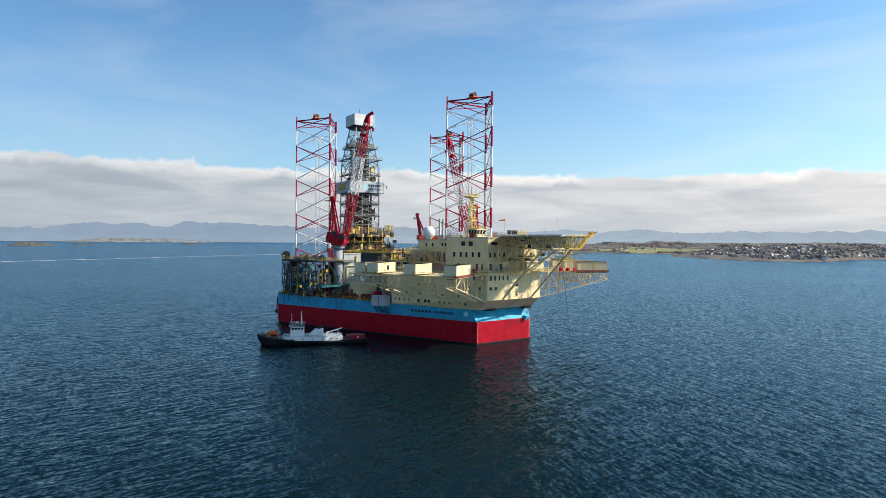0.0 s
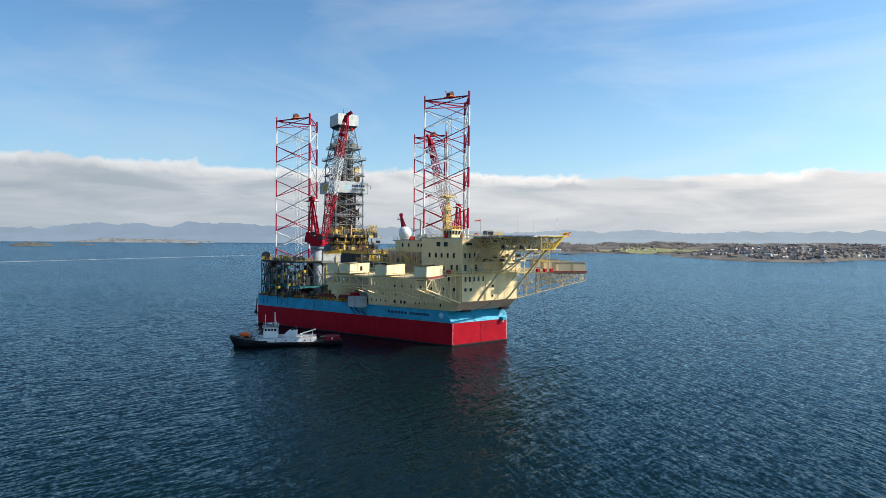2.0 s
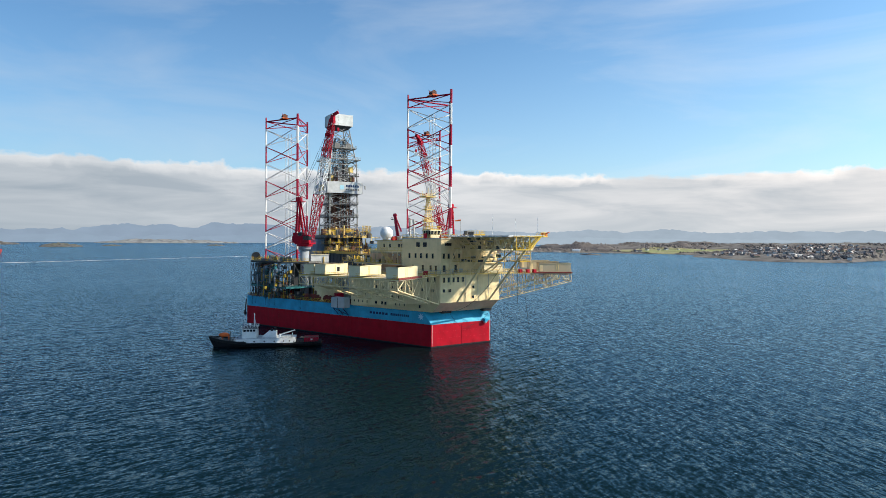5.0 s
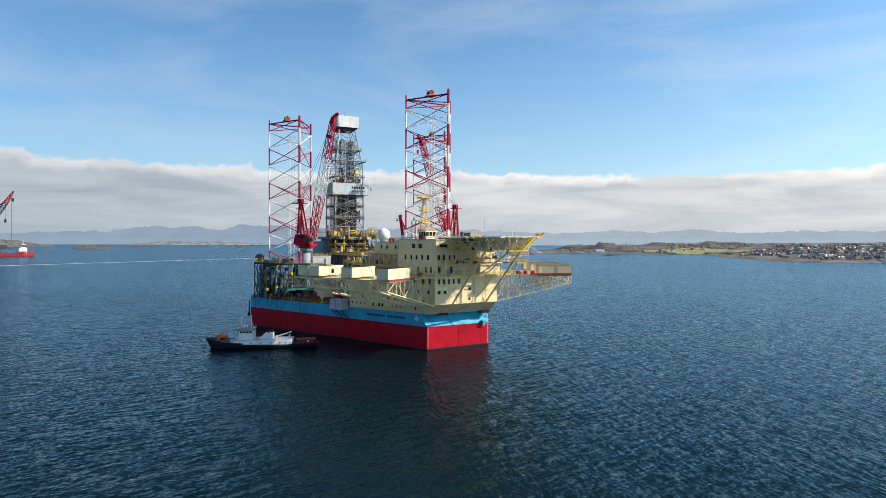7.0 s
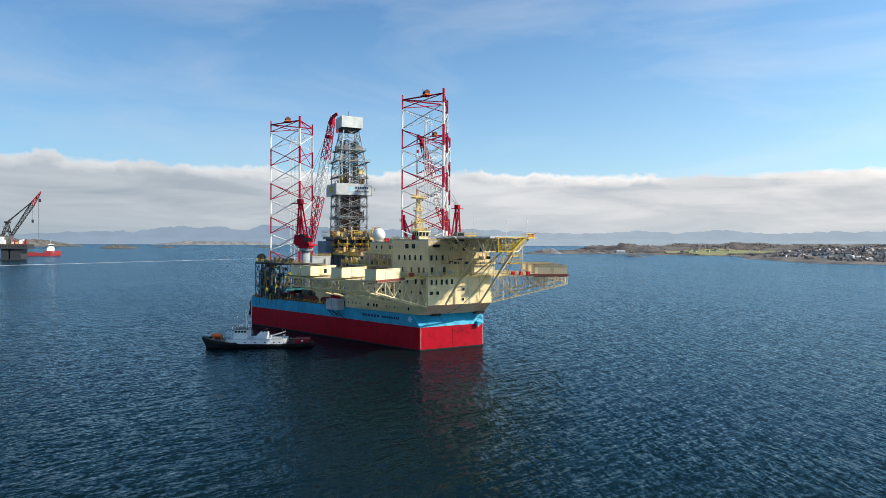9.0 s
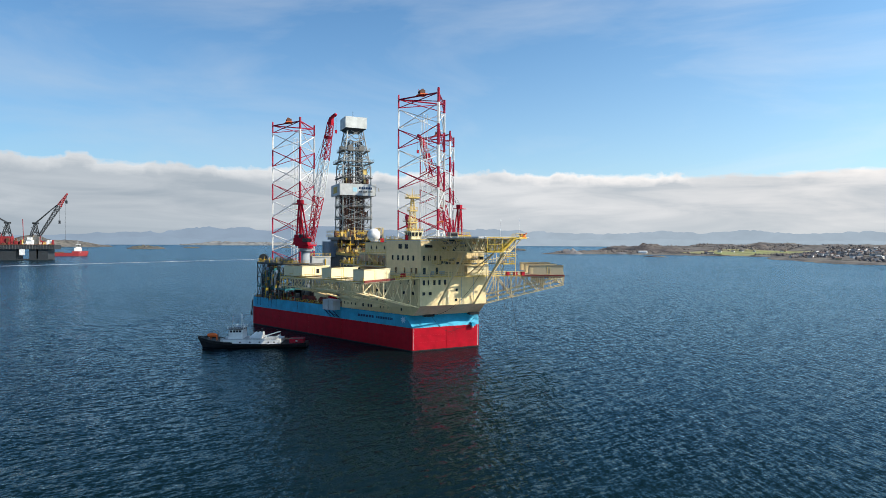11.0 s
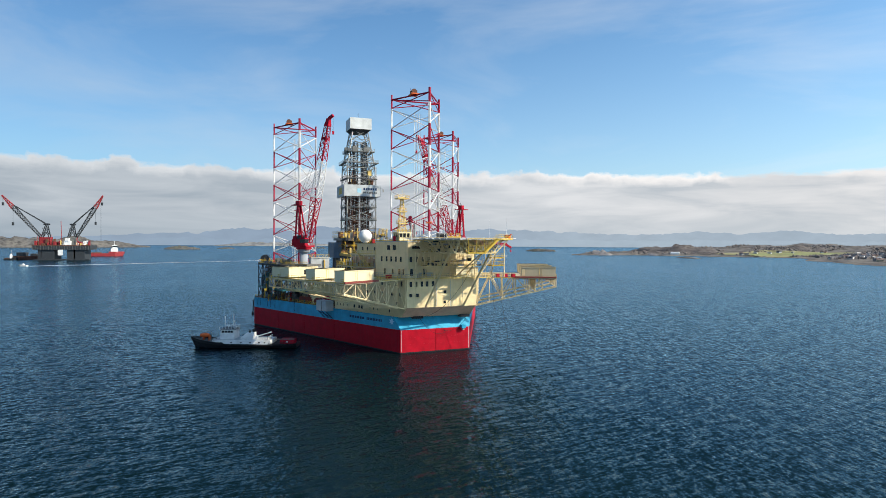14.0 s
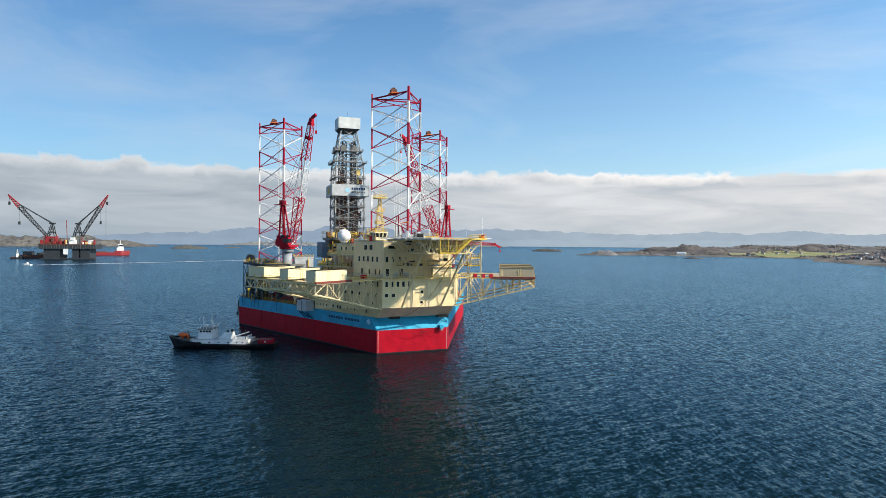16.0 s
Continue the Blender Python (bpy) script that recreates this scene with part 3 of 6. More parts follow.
def sq(cx, cy, z, hx, hy=None):
    hy = hx if hy is None else hy
    return [(cx - hx, cy - hy, z), (cx + hx, cy - hy, z), (cx + hx, cy + hy, z), (cx - hx, cy + hy, z)]


# ---- derrick on its cantilever ----
DX, DY = -111.0, 0.0


def make_cantilever():
    t = thing("cantilever", (-95, 0, 20), "yellow and dark steel cantilever beams carrying the drill floor", "cantilever")
    for y in (-9, 9):
        part("beam", Shape().box(-124, y - 0.9, 19.5, -58, y + 0.9, 27.0), DARKSTEEL, t, "deep dark cantilever beam")
        s = Shape()
        for i in range(16):
            s.box(-122 + i * 4, y - 1.05, 19.5, -121.7 + i * 4, y + 1.05, 27)
        part("stiffeners", s, DARKSTEEL, t)
    part("pipe_deck", Shape().box(-98, -11, 27.0, -56, 11, 27.4), RUSTY, t, "brown pipe deck")
    part("deck_edge", Shape().box(-98, -11.4, 26.7, -56, -11.05, 27.6), YELLOW, t, "yellow deck edge")
    part("railing", Shape().rail([(-98, -11.2, 27.6), (-56, -11.2, 27.6), (-56, 11.2, 27.6)], 1.2, 2), YELLOW, t, "yellow guard rail")
    s = Shape()
    for i in range(26):
        s.tube((-94 + (i % 3), -8 + i * 0.62, 27.7 + 0.1 * (i % 2)), (-68 + (i % 4), -8 + i * 0.62, 27.7), 0.16, 6)
    part("drill_pipes", s, RUSTY, t, "rusty stacked drill pipes")
    part("side_house", Shape().box(-120, -12.6, 25.5, -105, -8.6, 32.6), BLUEGREY, t, "grey-blue module beside the drill floor")
    s = Shape()
    for i in range(7):
        s.box(-120 + i * 2.3, -12.72, 25.5, -119.8 + i * 2.3, -12.6, 32.6)
    part("module_ribs", s, GALV, t)
    part("drill_floor", Shape().box(-121, -10, 33.5, -100, 10.5, 34.6), STEEL, t, "steel drill floor")
    part("floor_base", Shape().box(-119, -9, 27.4, -103, 9, 33.5), DARKSTEEL, t)
    for z in (30.5, 34.8, 36.6):
        part("gantry_rail", Shape().rail([(-121, -10.5, z), (-99.5, -10.5, z), (-99.5, 10.8, z)], 1.1, 2), YELLOW, t, "yellow guard rail")
    for x0, z, y0, y1 in ((-100.5, 36.5, -7, 6), (-96.5, 31.2, -9.5, 5), (-98.0, 29.0, -10.5, 9)):
        part("yellow_girder", Shape().box(x0 - 0.3, y0, z, x0 + 0.3, y1, z + 0.42), YELLOW, t, "yellow box girder")
    for y in (-9, -5, -1.5, 2, 5, 8):
        part("yellow_post", Shape().box(-97.0, y - .2, 27.4, -96.6, y + .2, 33), YELLOW, t)
    rnd = random.Random(21)
    kinds = [(PALEYELLOW, "pale yellow"), (DARKSTEEL, "dark steel"), (RUSTY, "rusty brown"), (DARKSTEEL, "dark steel"), (RUSTY, "rusty brown"), (STEEL, "grey"), (PALEYELLOW, "pale yellow")]
    for i in range(130):
        x, y, z = rnd.uniform(-104, -90), rnd.uniform(-10.5, 9.5), 27.4 + rnd.choice((0, 0, 3.4, 6, 7.2))
        mat, cn = rnd.choice(kinds)
        w, h = rnd.uniform(.2, 1.0), rnd.uniform(.6, 2.8)
        e = Shape().box(x - w, y - w, z, x + w, y + w, z + h)
        if i % 3 == 0:
            e = Shape().tube((x, y, z), (x, y, z + h * 1.6), w * .4, 8).tube((x, y, z + h), (x, y + 3, z + h), .12, 6)
        part("drill_gear", e, mat, t, cn + " drill floor machinery")
    part("derrick_lattice", lattice_mast(Shape(), sq(-98.5, 3, 33.5, 2.5, 6), sq(-98.5, 3, 36.3, 2.5, 6), 1, .13, .08), YELLOW, t, "yellow lattice frame")
    for y in (7.5, 9.5):
        part("flare_frame", lattice_mast(Shape(), sq(-97, y, 33.5, .8), sq(-97, y, 39.0, .8), 3, .1, .06), PALEYELLOW, t)
    return t


make_cantilever()


def make_derrick():
    t = thing("drilling_derrick", (DX, DY, 34.6), "grey lattice drilling derrick with a pale grey crown housing", "derrick")
    part("lower_frame", lattice_mast(Shape(), sq(DX, DY, 34.6, 6.9), sq(DX, DY, 67.5, 6.5), 7, 0.28, 0.13), GALV, t, "grey lower lattice")
    part("upper_frame", lattice_mast(Shape(), sq(DX, DY, 67.5, 6.5), sq(DX, DY, 85.6, 3.5), 4, 0.28, 0.15), GALV, t, "paler upper lattice")
    for x, y in ((-3.2, -3), (3.4, -2.4), (0.5, 3.5), (-2.4, 3.2)):
        s = lattice_mast(Shape(), sq(DX + x, DY + y, 35, 1.1), sq(DX + x * 0.8, DY + y * 0.8, 80, 0.9), 14, 0.12, 0.08)
        part("inner_guide", s, DARKSTEEL, t, "dark inner guide frame")
    for i in range(24):
        part("racked_pipe", Shape().tube((DX + 5.2 - (i % 4) * .3, DY - 5 + .4 * i, 35), (DX + 4.8 - (i % 4) * .3, DY - 4.8 + .4 * i, 60), 0.11, 5), RUSTY, t)
        part("racked_pipe", Shape().tube((DX - 4.5 + 0.4 * i, DY - 5.6 + (i % 3) * 0.25, 35), (DX - 4.4 + 0.4 * i, DY - 5.4 + (i % 3) * 0.25, 58), 0.11, 5), RUSTY, t)
    part("side_walkway", Shape().rail([(DX + 7.2, DY - 7.2, 62.4), (DX + 7.2, DY + 7.2, 62.4)], 1.1, 1.6).rail([(DX - 7.2, DY - 7.2, 62.4), (DX + 7.2, DY - 7.2, 62.4)], 1.1, 1.6).box(DX - 7.4, DY - 7.4, 62.1, DX + 7.4, DY - 6.4, 62.3).box(DX + 6.4, DY - 6.4, 62.1, DX + 7.4, DY + 7.4, 62.3), DARKSTEEL, t, "dark walkway round the derrick")
    gear = random.Random(33)
    for i in range(46):
        z, hh = gear.choice((35, 38, 41.5, 43.5, 46, 49.5, 60, 64)), gear.uniform(1.0, 3.4)
        x, y, w = DX + gear.uniform(-5.8, 6.2), DY + gear.uniform(-6.2, 6.2), gear.uniform(.25, 1.0)
        e = Shape().tube((x, y, z), (x, y, z + hh * 1.7), w * .45, 7) if i % 2 else Shape().box(x - w, y - w, z, x + w, y + w, z + hh)
        part("derrick_gear", e, (RUSTY, DARKSTEEL, STEEL, RUSTY, PALEYELLOW)[i % 5], t, "pipe handling machinery inside the derrick")
    for y in (-6.6, 6.8):
        part("ladder", Shape().bar((DX + 6.9, DY + y - .3, 35), (DX + 6.6, DY + y - .3, 68), .1).bar((DX + 6.9, DY + y + .3, 35), (DX + 6.6, DY + y + .3, 68), .1), GALV, t)
    part("standpipe", Shape().tube((DX + 5.9, DY - 4.2, 35), (DX + 5.7, DY - 4.2, 66), .22, 7), RUSTY, t, "brown standpipe")
    part("standpipe", Shape().tube((DX + 6.1, DY + 3.2, 35), (DX + 5.8, DY + 3.2, 62), .18, 7), DARKSTEEL, t, "dark standpipe")
    part("hoist_cylinder", Shape().tube((DX, DY - 1, 35), (DX, DY - 1, 62), 0.7, 10).tube((DX + 2, DY - 1, 35), (DX + 2, DY - 1, 60), 0.6, 10), RUSTY, t, "brown hoist cylinder")
    # crown housing
    cr = part("crown_housing", Shape().box(DX - 5.1, DY - 5.1, 85.7, DX + 5.1, DY + 5.1, 90.9), CROWN, t, "pale grey panelled crown housing")
    part("crown_skirt", Shape().hull([(DX - 3.4, DY - 3.4), (DX + 3.4, DY - 3.4), (DX + 3.4, DY + 3.4), (DX - 3.4, DY + 3.4)], 84.3, 85.7, [(DX - 4.9, DY - 4.9), (DX + 4.9, DY - 4.9), (DX + 4.9, DY + 4.9), (DX - 4.9, DY + 4.9)]), DARKSTEEL, cr)
    part("aerial", Shape().tube((DX - 1, DY, 91), (DX - 1, DY, 94.4), 0.09), DARKSTEEL, cr)
    # belts of platforms
    for z, h in ((69.6, 7.9), (75.0, 6.4), (49.0, 7.2), (43.0, 7.3)):
        g = h - 1.3
        b = part("platform", Shape().box(DX - h, DY - h, z, DX + h, DY - g, z + .2).box(DX - h, DY + g, z, DX + h, DY + h, z + .2).box(DX - h, DY - g, z, DX - g, DY + g, z + .2).box(DX + g, DY - g, z, DX + h, DY + g, z + .2), STEEL, t, "grey access walkway")
        p = [(DX - h, DY - h, z + .3), (DX + h, DY - h, z + .3), (DX + h, DY + h, z + .3), (DX - h, DY + h, z + .3), (DX - h, DY - h, z + .3)]
        part("railing", Shape().rail(p, 1.1, 1.7), GALV, b)
    for dx, dy in ((5.2, 2.4), (5.4, -3), (1, -5.6)):
        part("sheave_box", Shape().box(DX + dx - 1.2, DY + dy - 1.2, 74.8, DX + dx + 1.2, DY + dy + 1.2, 77.2), STEEL, t)
    # wind wall with the company panel: blank shapes instead of lettering
    h = 8.6
    ww = Shape()
    for x0, y0, x1, y1 in ((-h, -h, h, -h + .25), (h - .25, -h, h, h), (-h, h - .25, h, h), (-h, -h, -h + .25, h)):
        ww.box(DX + x0, DY + y0, 54.0, DX + x1, DY + y1, 59.3)
    w = part("wind_wall", ww, PALEGREY, t, "pale grey wind wall panels")
    X = DX + h + 0.02
    part("emblem_square", Shape().box(X, DY - 2.4, 55.7, X + 0.06, DY - 0.5, 57.6), PALEBLUE, w, "pale blue square emblem")
    for y0, n, z, hh in ((0.5, 6, 56.9, 1.0), (0.5, 8, 55.4, 0.75)):
        for i in range(n):
            part("lettering_bar", Shape().box(X, DY + y0 + i * 6.6 / n, z, X + 0.06, DY + y0 + (i + 0.68) * 6.6 / n, z + hh), NAVY if hh > 0.9 else STEEL, w)
    Y = DY - h - 0.02
    part("yellow_panel", Shape().box(DX - 3.5, Y - 0.06, 55.2, DX + 3.8, Y, 58.2), YELLOW, w, "yellow rectangular panel")
    part("light_arm", Shape().bar((DX + h, DY + h, 58), (DX + h + .4, DY + h + 1.4, 57.6), 0.15).box(DX + h, DY + h + 1, 56.2, DX + h + .5, DY + h + 1.5, 57.6), GALV, w)
    return t


make_derrick()


# ---- pedestal cranes ----
def make_crane(x, y, z_ped, tip, label, mast_h=17):
    t = thing("pedestal_crane", (x, y, DECK), label, "crane", "pedestal cranes")
    part("pedestal", Shape().tube((x, y, DECK), (x, y, z_ped), 1.6, 20).tube((x, y, z_ped - 1.2), (x, y, z_ped), 2.3, 20), PEDESTAL, t, "grey round pedestal", True)
    part("slew_ring", Shape().tube((x, y, z_ped), (x, y, z_ped + 0.9), 2.9, 20), CRANERED, t, "red slewing ring")
    d = Vector((tip[0] - x, tip[1] - y, 0)).normalized()
    n = Vector((-d.y, d.x, 0))
    o = Vector((x, y, z_ped + 0.9))

    def P(a, b, c):
        return tuple(o + d * a + n * b + Vector((0, 0, c)))

    def block(a0, b0, c0, a1, b1, c1):
        return Shape().add([P(a0, b0, c0), P(a1, b0, c0), P(a1, b1, c0), P(a0, b1, c0), P(a0, b0, c1), P(a1, b0, c1), P(a1, b1, c1), P(a0, b1, c1)],
                           [(3, 2, 1, 0), (4, 5, 6, 7), (0, 1, 5, 4), (1, 2, 6, 5), (2, 3, 7, 6), (3, 0, 4, 7)])
    part("machine_house", block(-4.2, -1.9, 0.4, 0.2, 1.9, 2.9), CRANERED, t, "red machine house")
    part("platform_rail", Shape().rail([P(-4.8, -2.6, .4), P(3.2, -2.6, .4), P(3.2, 2.6, .4), P(-4.8, 2.6, .4), P(-4.8, -2.6, .4)], 1.1, 1.2), CRANERED, t, "red guard rail")
    part("winch_drum", Shape().tube(P(-1.2, -1.6, 3.7), P(-1.2, 1.6, 3.7), .75, 14), DARKSTEEL, t, "dark winch drum")
    part("cross_brace", Shape().bar(P(.4, -1.2, 2.9), P(-2.6, .8, 9), .22).bar(P(.4, 1.2, 2.9), P(-2.6, -.8, 9), .22).bar(P(-.8, -1, 6), P(-2.9, .9, 12.5), .18), CRANERED, t)
    part("machine_roof", block(-4.0, -1.6, 2.9, -2.4, 1.6, 4.2), CRANERED, t)
    part("turntable", block(-2.9, -2.4, -0.1, 3.2, 2.4, 0.4), CRANERED, t)
    cab = part("cab", block(1.4, -4.2, 0.6, 4.2, -2.4, 3.4), CRANERED, t, "red operator cab")
    part("cab_glass", block(1.9, -4.26, 1.5, 4.26, -2.34, 2.9), GLASS, cab, "dark cab glazing")
    # back mast
    s = Shape()
    for b in (-1.7, 1.7):
        s.bar(P(-3.2, b * .7, 3), P(-2.4, b * 0.4, mast_h), 0.6)
        s.bar(P(0.4, b * .7, 2), P(-2.2, b * 0.4, mast_h - 1), 0.45)
    for k in range(6):
        z = 5 + k * (mast_h - 6) / 5
        s.bar(P(-3.4, -1.4, z), P(-2.6, 1.4, z), 0.25)
    part("back_mast", s, CRANERED, t, "red back mast")
    part("mast_head", block(-3.2, -1.0, mast_h - 1.0, -1.6, 1.0, mast_h + 0.5), CRANERED, t)
    part("mast_platform", block(-5.0, -1.8, mast_h - 1.3, -0.6, 1.8, mast_h - 1.05), CRANERED, t)
    # boom in three painted lengths
    foot, end = Vector(P(2.6, 0, 1.8)), Vector(tip)
    ax = (end - foot).normalized()
    up = n.cross(ax).normalized()
    L = (end - foot).length

    def quad(k, w):
        c = foot + ax * L * k
        return [tuple(c + n * w + up * w), tuple(c - n * w + up * w), tuple(c - n * w - up * w), tuple(c + n * w - up * w)]
    for k0, k1, w0, w1, m, mat, lab in ((0, .36, .8, 1.45, 5, CRANERED, "red boom length"), (.36, .66, 1.45, 1.25, 5, LEGWHITE, "white boom length"), (.66, .96, 1.25, .8, 5, CRANERED, "red boom length")):
        part("boom", lattice_mast(Shape(), quad(k0, w0), quad(k1, w1), m, 0.15, 0.09), mat, t, lab)
    e = Shape().add(quad(.94, .9) + quad(1.0, .6), [(0, 1, 2, 3), (7, 6, 5, 4), (0, 4, 5, 1), (1, 5, 6, 2), (2, 6, 7, 3), (3, 7, 4, 0)])
    e.bar(tuple(end), tuple(end + d * 2.0 + Vector((0, 0, 1.0))), 0.9)
    part("boom_head", e, CRANERED, t, "red boom head with sheaves")
    part("sheave_block", Shape().bar(tuple(foot + ax * L * .84 + up * 1), tuple(foot + ax * L * .84 - up * 1.6), 1.1), CRANERED, t, "red sheave block on the boom")
    s = Shape()
    for b in (-.7, .7):
        s.tube(P(-2.6, b, mast_h), tuple(foot + ax * L * .93 + n * b), 0.06, 4)
        s.tube(P(-2.6, b * .6, mast_h + .4), tuple(foot + ax * L * .6 + n * b + up), 0.05, 4)
    tipv = end + d * 2
    s.tube(tuple(tipv), (tipv.x, tipv.y, tipv.z - 5), 0.05, 4)
    part("wires", s, DARKSTEEL, t, "thin steel hoist wires")
    part("hook_block", Shape().box(tipv.x - .35, tipv.y - .35, tipv.z - 6, tipv.x + .35, tipv.y + .35, tipv.z - 4.8), CRANERED, t)
    return t


make_crane(-60.5, -31.9, 30.0, (-51.7, -24.1, 78.3), "red pedestal crane with a raised lattice boom on a grey column")
make_crane(-61.5, 31.0, 30.0, (-50.8, 11.0, 73.0), "red pedestal crane with its boom raised beside a leg")


def make_knuckle_crane(x, y, z):
    t = thing("knuckle_crane", (x, y, z), "slim red knuckle-boom crane folded upright", "crane")
    part("pedestal", Shape().tube((x, y, z), (x, y, z + 3), .9, 14), PALEGREY, t)
    part("slew_house", Shape().box(x - 1.3, y - 1.2, z + 3, x + 1.3, y + 1.2, z + 5), LEGRED, t, "red slewing house")
    part("main_boom", Shape().bar((x, y, z + 4.6), (x - .8, y - 1.2, z + 14.5), 1.5, 1.3), LEGRED, t, "red box boom")
    part("jib", Shape().bar((x - .8, y - 1.2, z + 14.3), (x + .3, y + 1.6, z + 7.0), .8, .7), LEGRED, t, "red folded jib")
    part("service_platform", Shape().box(x - 2, y - 2.6, z + 12.4, x, y - 1.6, z + 12.6).rail([(x - 2, y - 2.6, z + 12.6), (x, y - 2.6, z + 12.6)], 1, 1), DARKSTEEL, t)
    part("sheave_head", Shape().tube((x - 1.3, y - 1.2, z + 14.6), (x - .3, y - 1.2, z + 14.6), .8, 12), LEGRED, t, "red sheave head")
    part("boom_rungs", Shape().rail([(x + .9, y - .4, z + 5), (x + .9, y - .4, z + 9)], .1, .8).bar((x + 1.0, y, z + 5), (x + .1, y - 1.2, z + 14), .16).bar((x - 1.1, y, z + 5), (x - 1.6, y - 1.2, z + 14), .16), LEGRED, t)
    part("ram", Shape().tube((x + 1, y + .5, z + 5), (x + .2, y - .6, z + 10.5), .25), GALV, t, "steel ram")


make_knuckle_crane(-88.0, 20.2, 29.4)
make_knuckle_crane(-34.0, 24.0, 20.0)


def make_outboard_crane():
    x, y = -84.0, 43.5
    t = thing("outboard_crane", (x, y, DECK), "red lattice-boom crane swung out level over the water", "crane")
    part("pedestal", Shape().tube((x, y, DECK), (x, y, 31), 1.1, 16), PEDESTAL, t, "grey round pedestal", True)
    part("slew_house", Shape().box(x - 1.6, y - 2.2, 31, x + 1.6, y + 1.4, 34), LEGRED, t, "red slewing house")
    q0 = [(x - .8, y + 1, 33.6), (x + .8, y + 1, 33.6), (x + .8, y + 1, 32.2), (x - .8, y + 1, 32.2)]
    q1 = [(x - 1.4, y + 22, 32.6), (x - .6, y + 22, 32.6), (x - .6, y + 22, 31.6), (x - 1.4, y + 22, 31.6)]
    part("boom", lattice_mast(Shape(), q0, q1, 9, .17, .1), CRANERED, t, "red lattice boom")
    part("boom_head", Shape().bar((x - 1, y + 21.5, 32.1), (x - 1, y + 24.6, 30.6), .9, .8), CRANERED, t, "red boom head")
    part("hook_block", Shape().tube((x - 1, y + 24.3, 30.8), (x - 1, y + 24.3, 29.4), .07, 5).box(x - 1.3, y + 24, 28.4, x - .7, y + 24.6, 29.4), CRANERED, t)


make_outboard_crane()


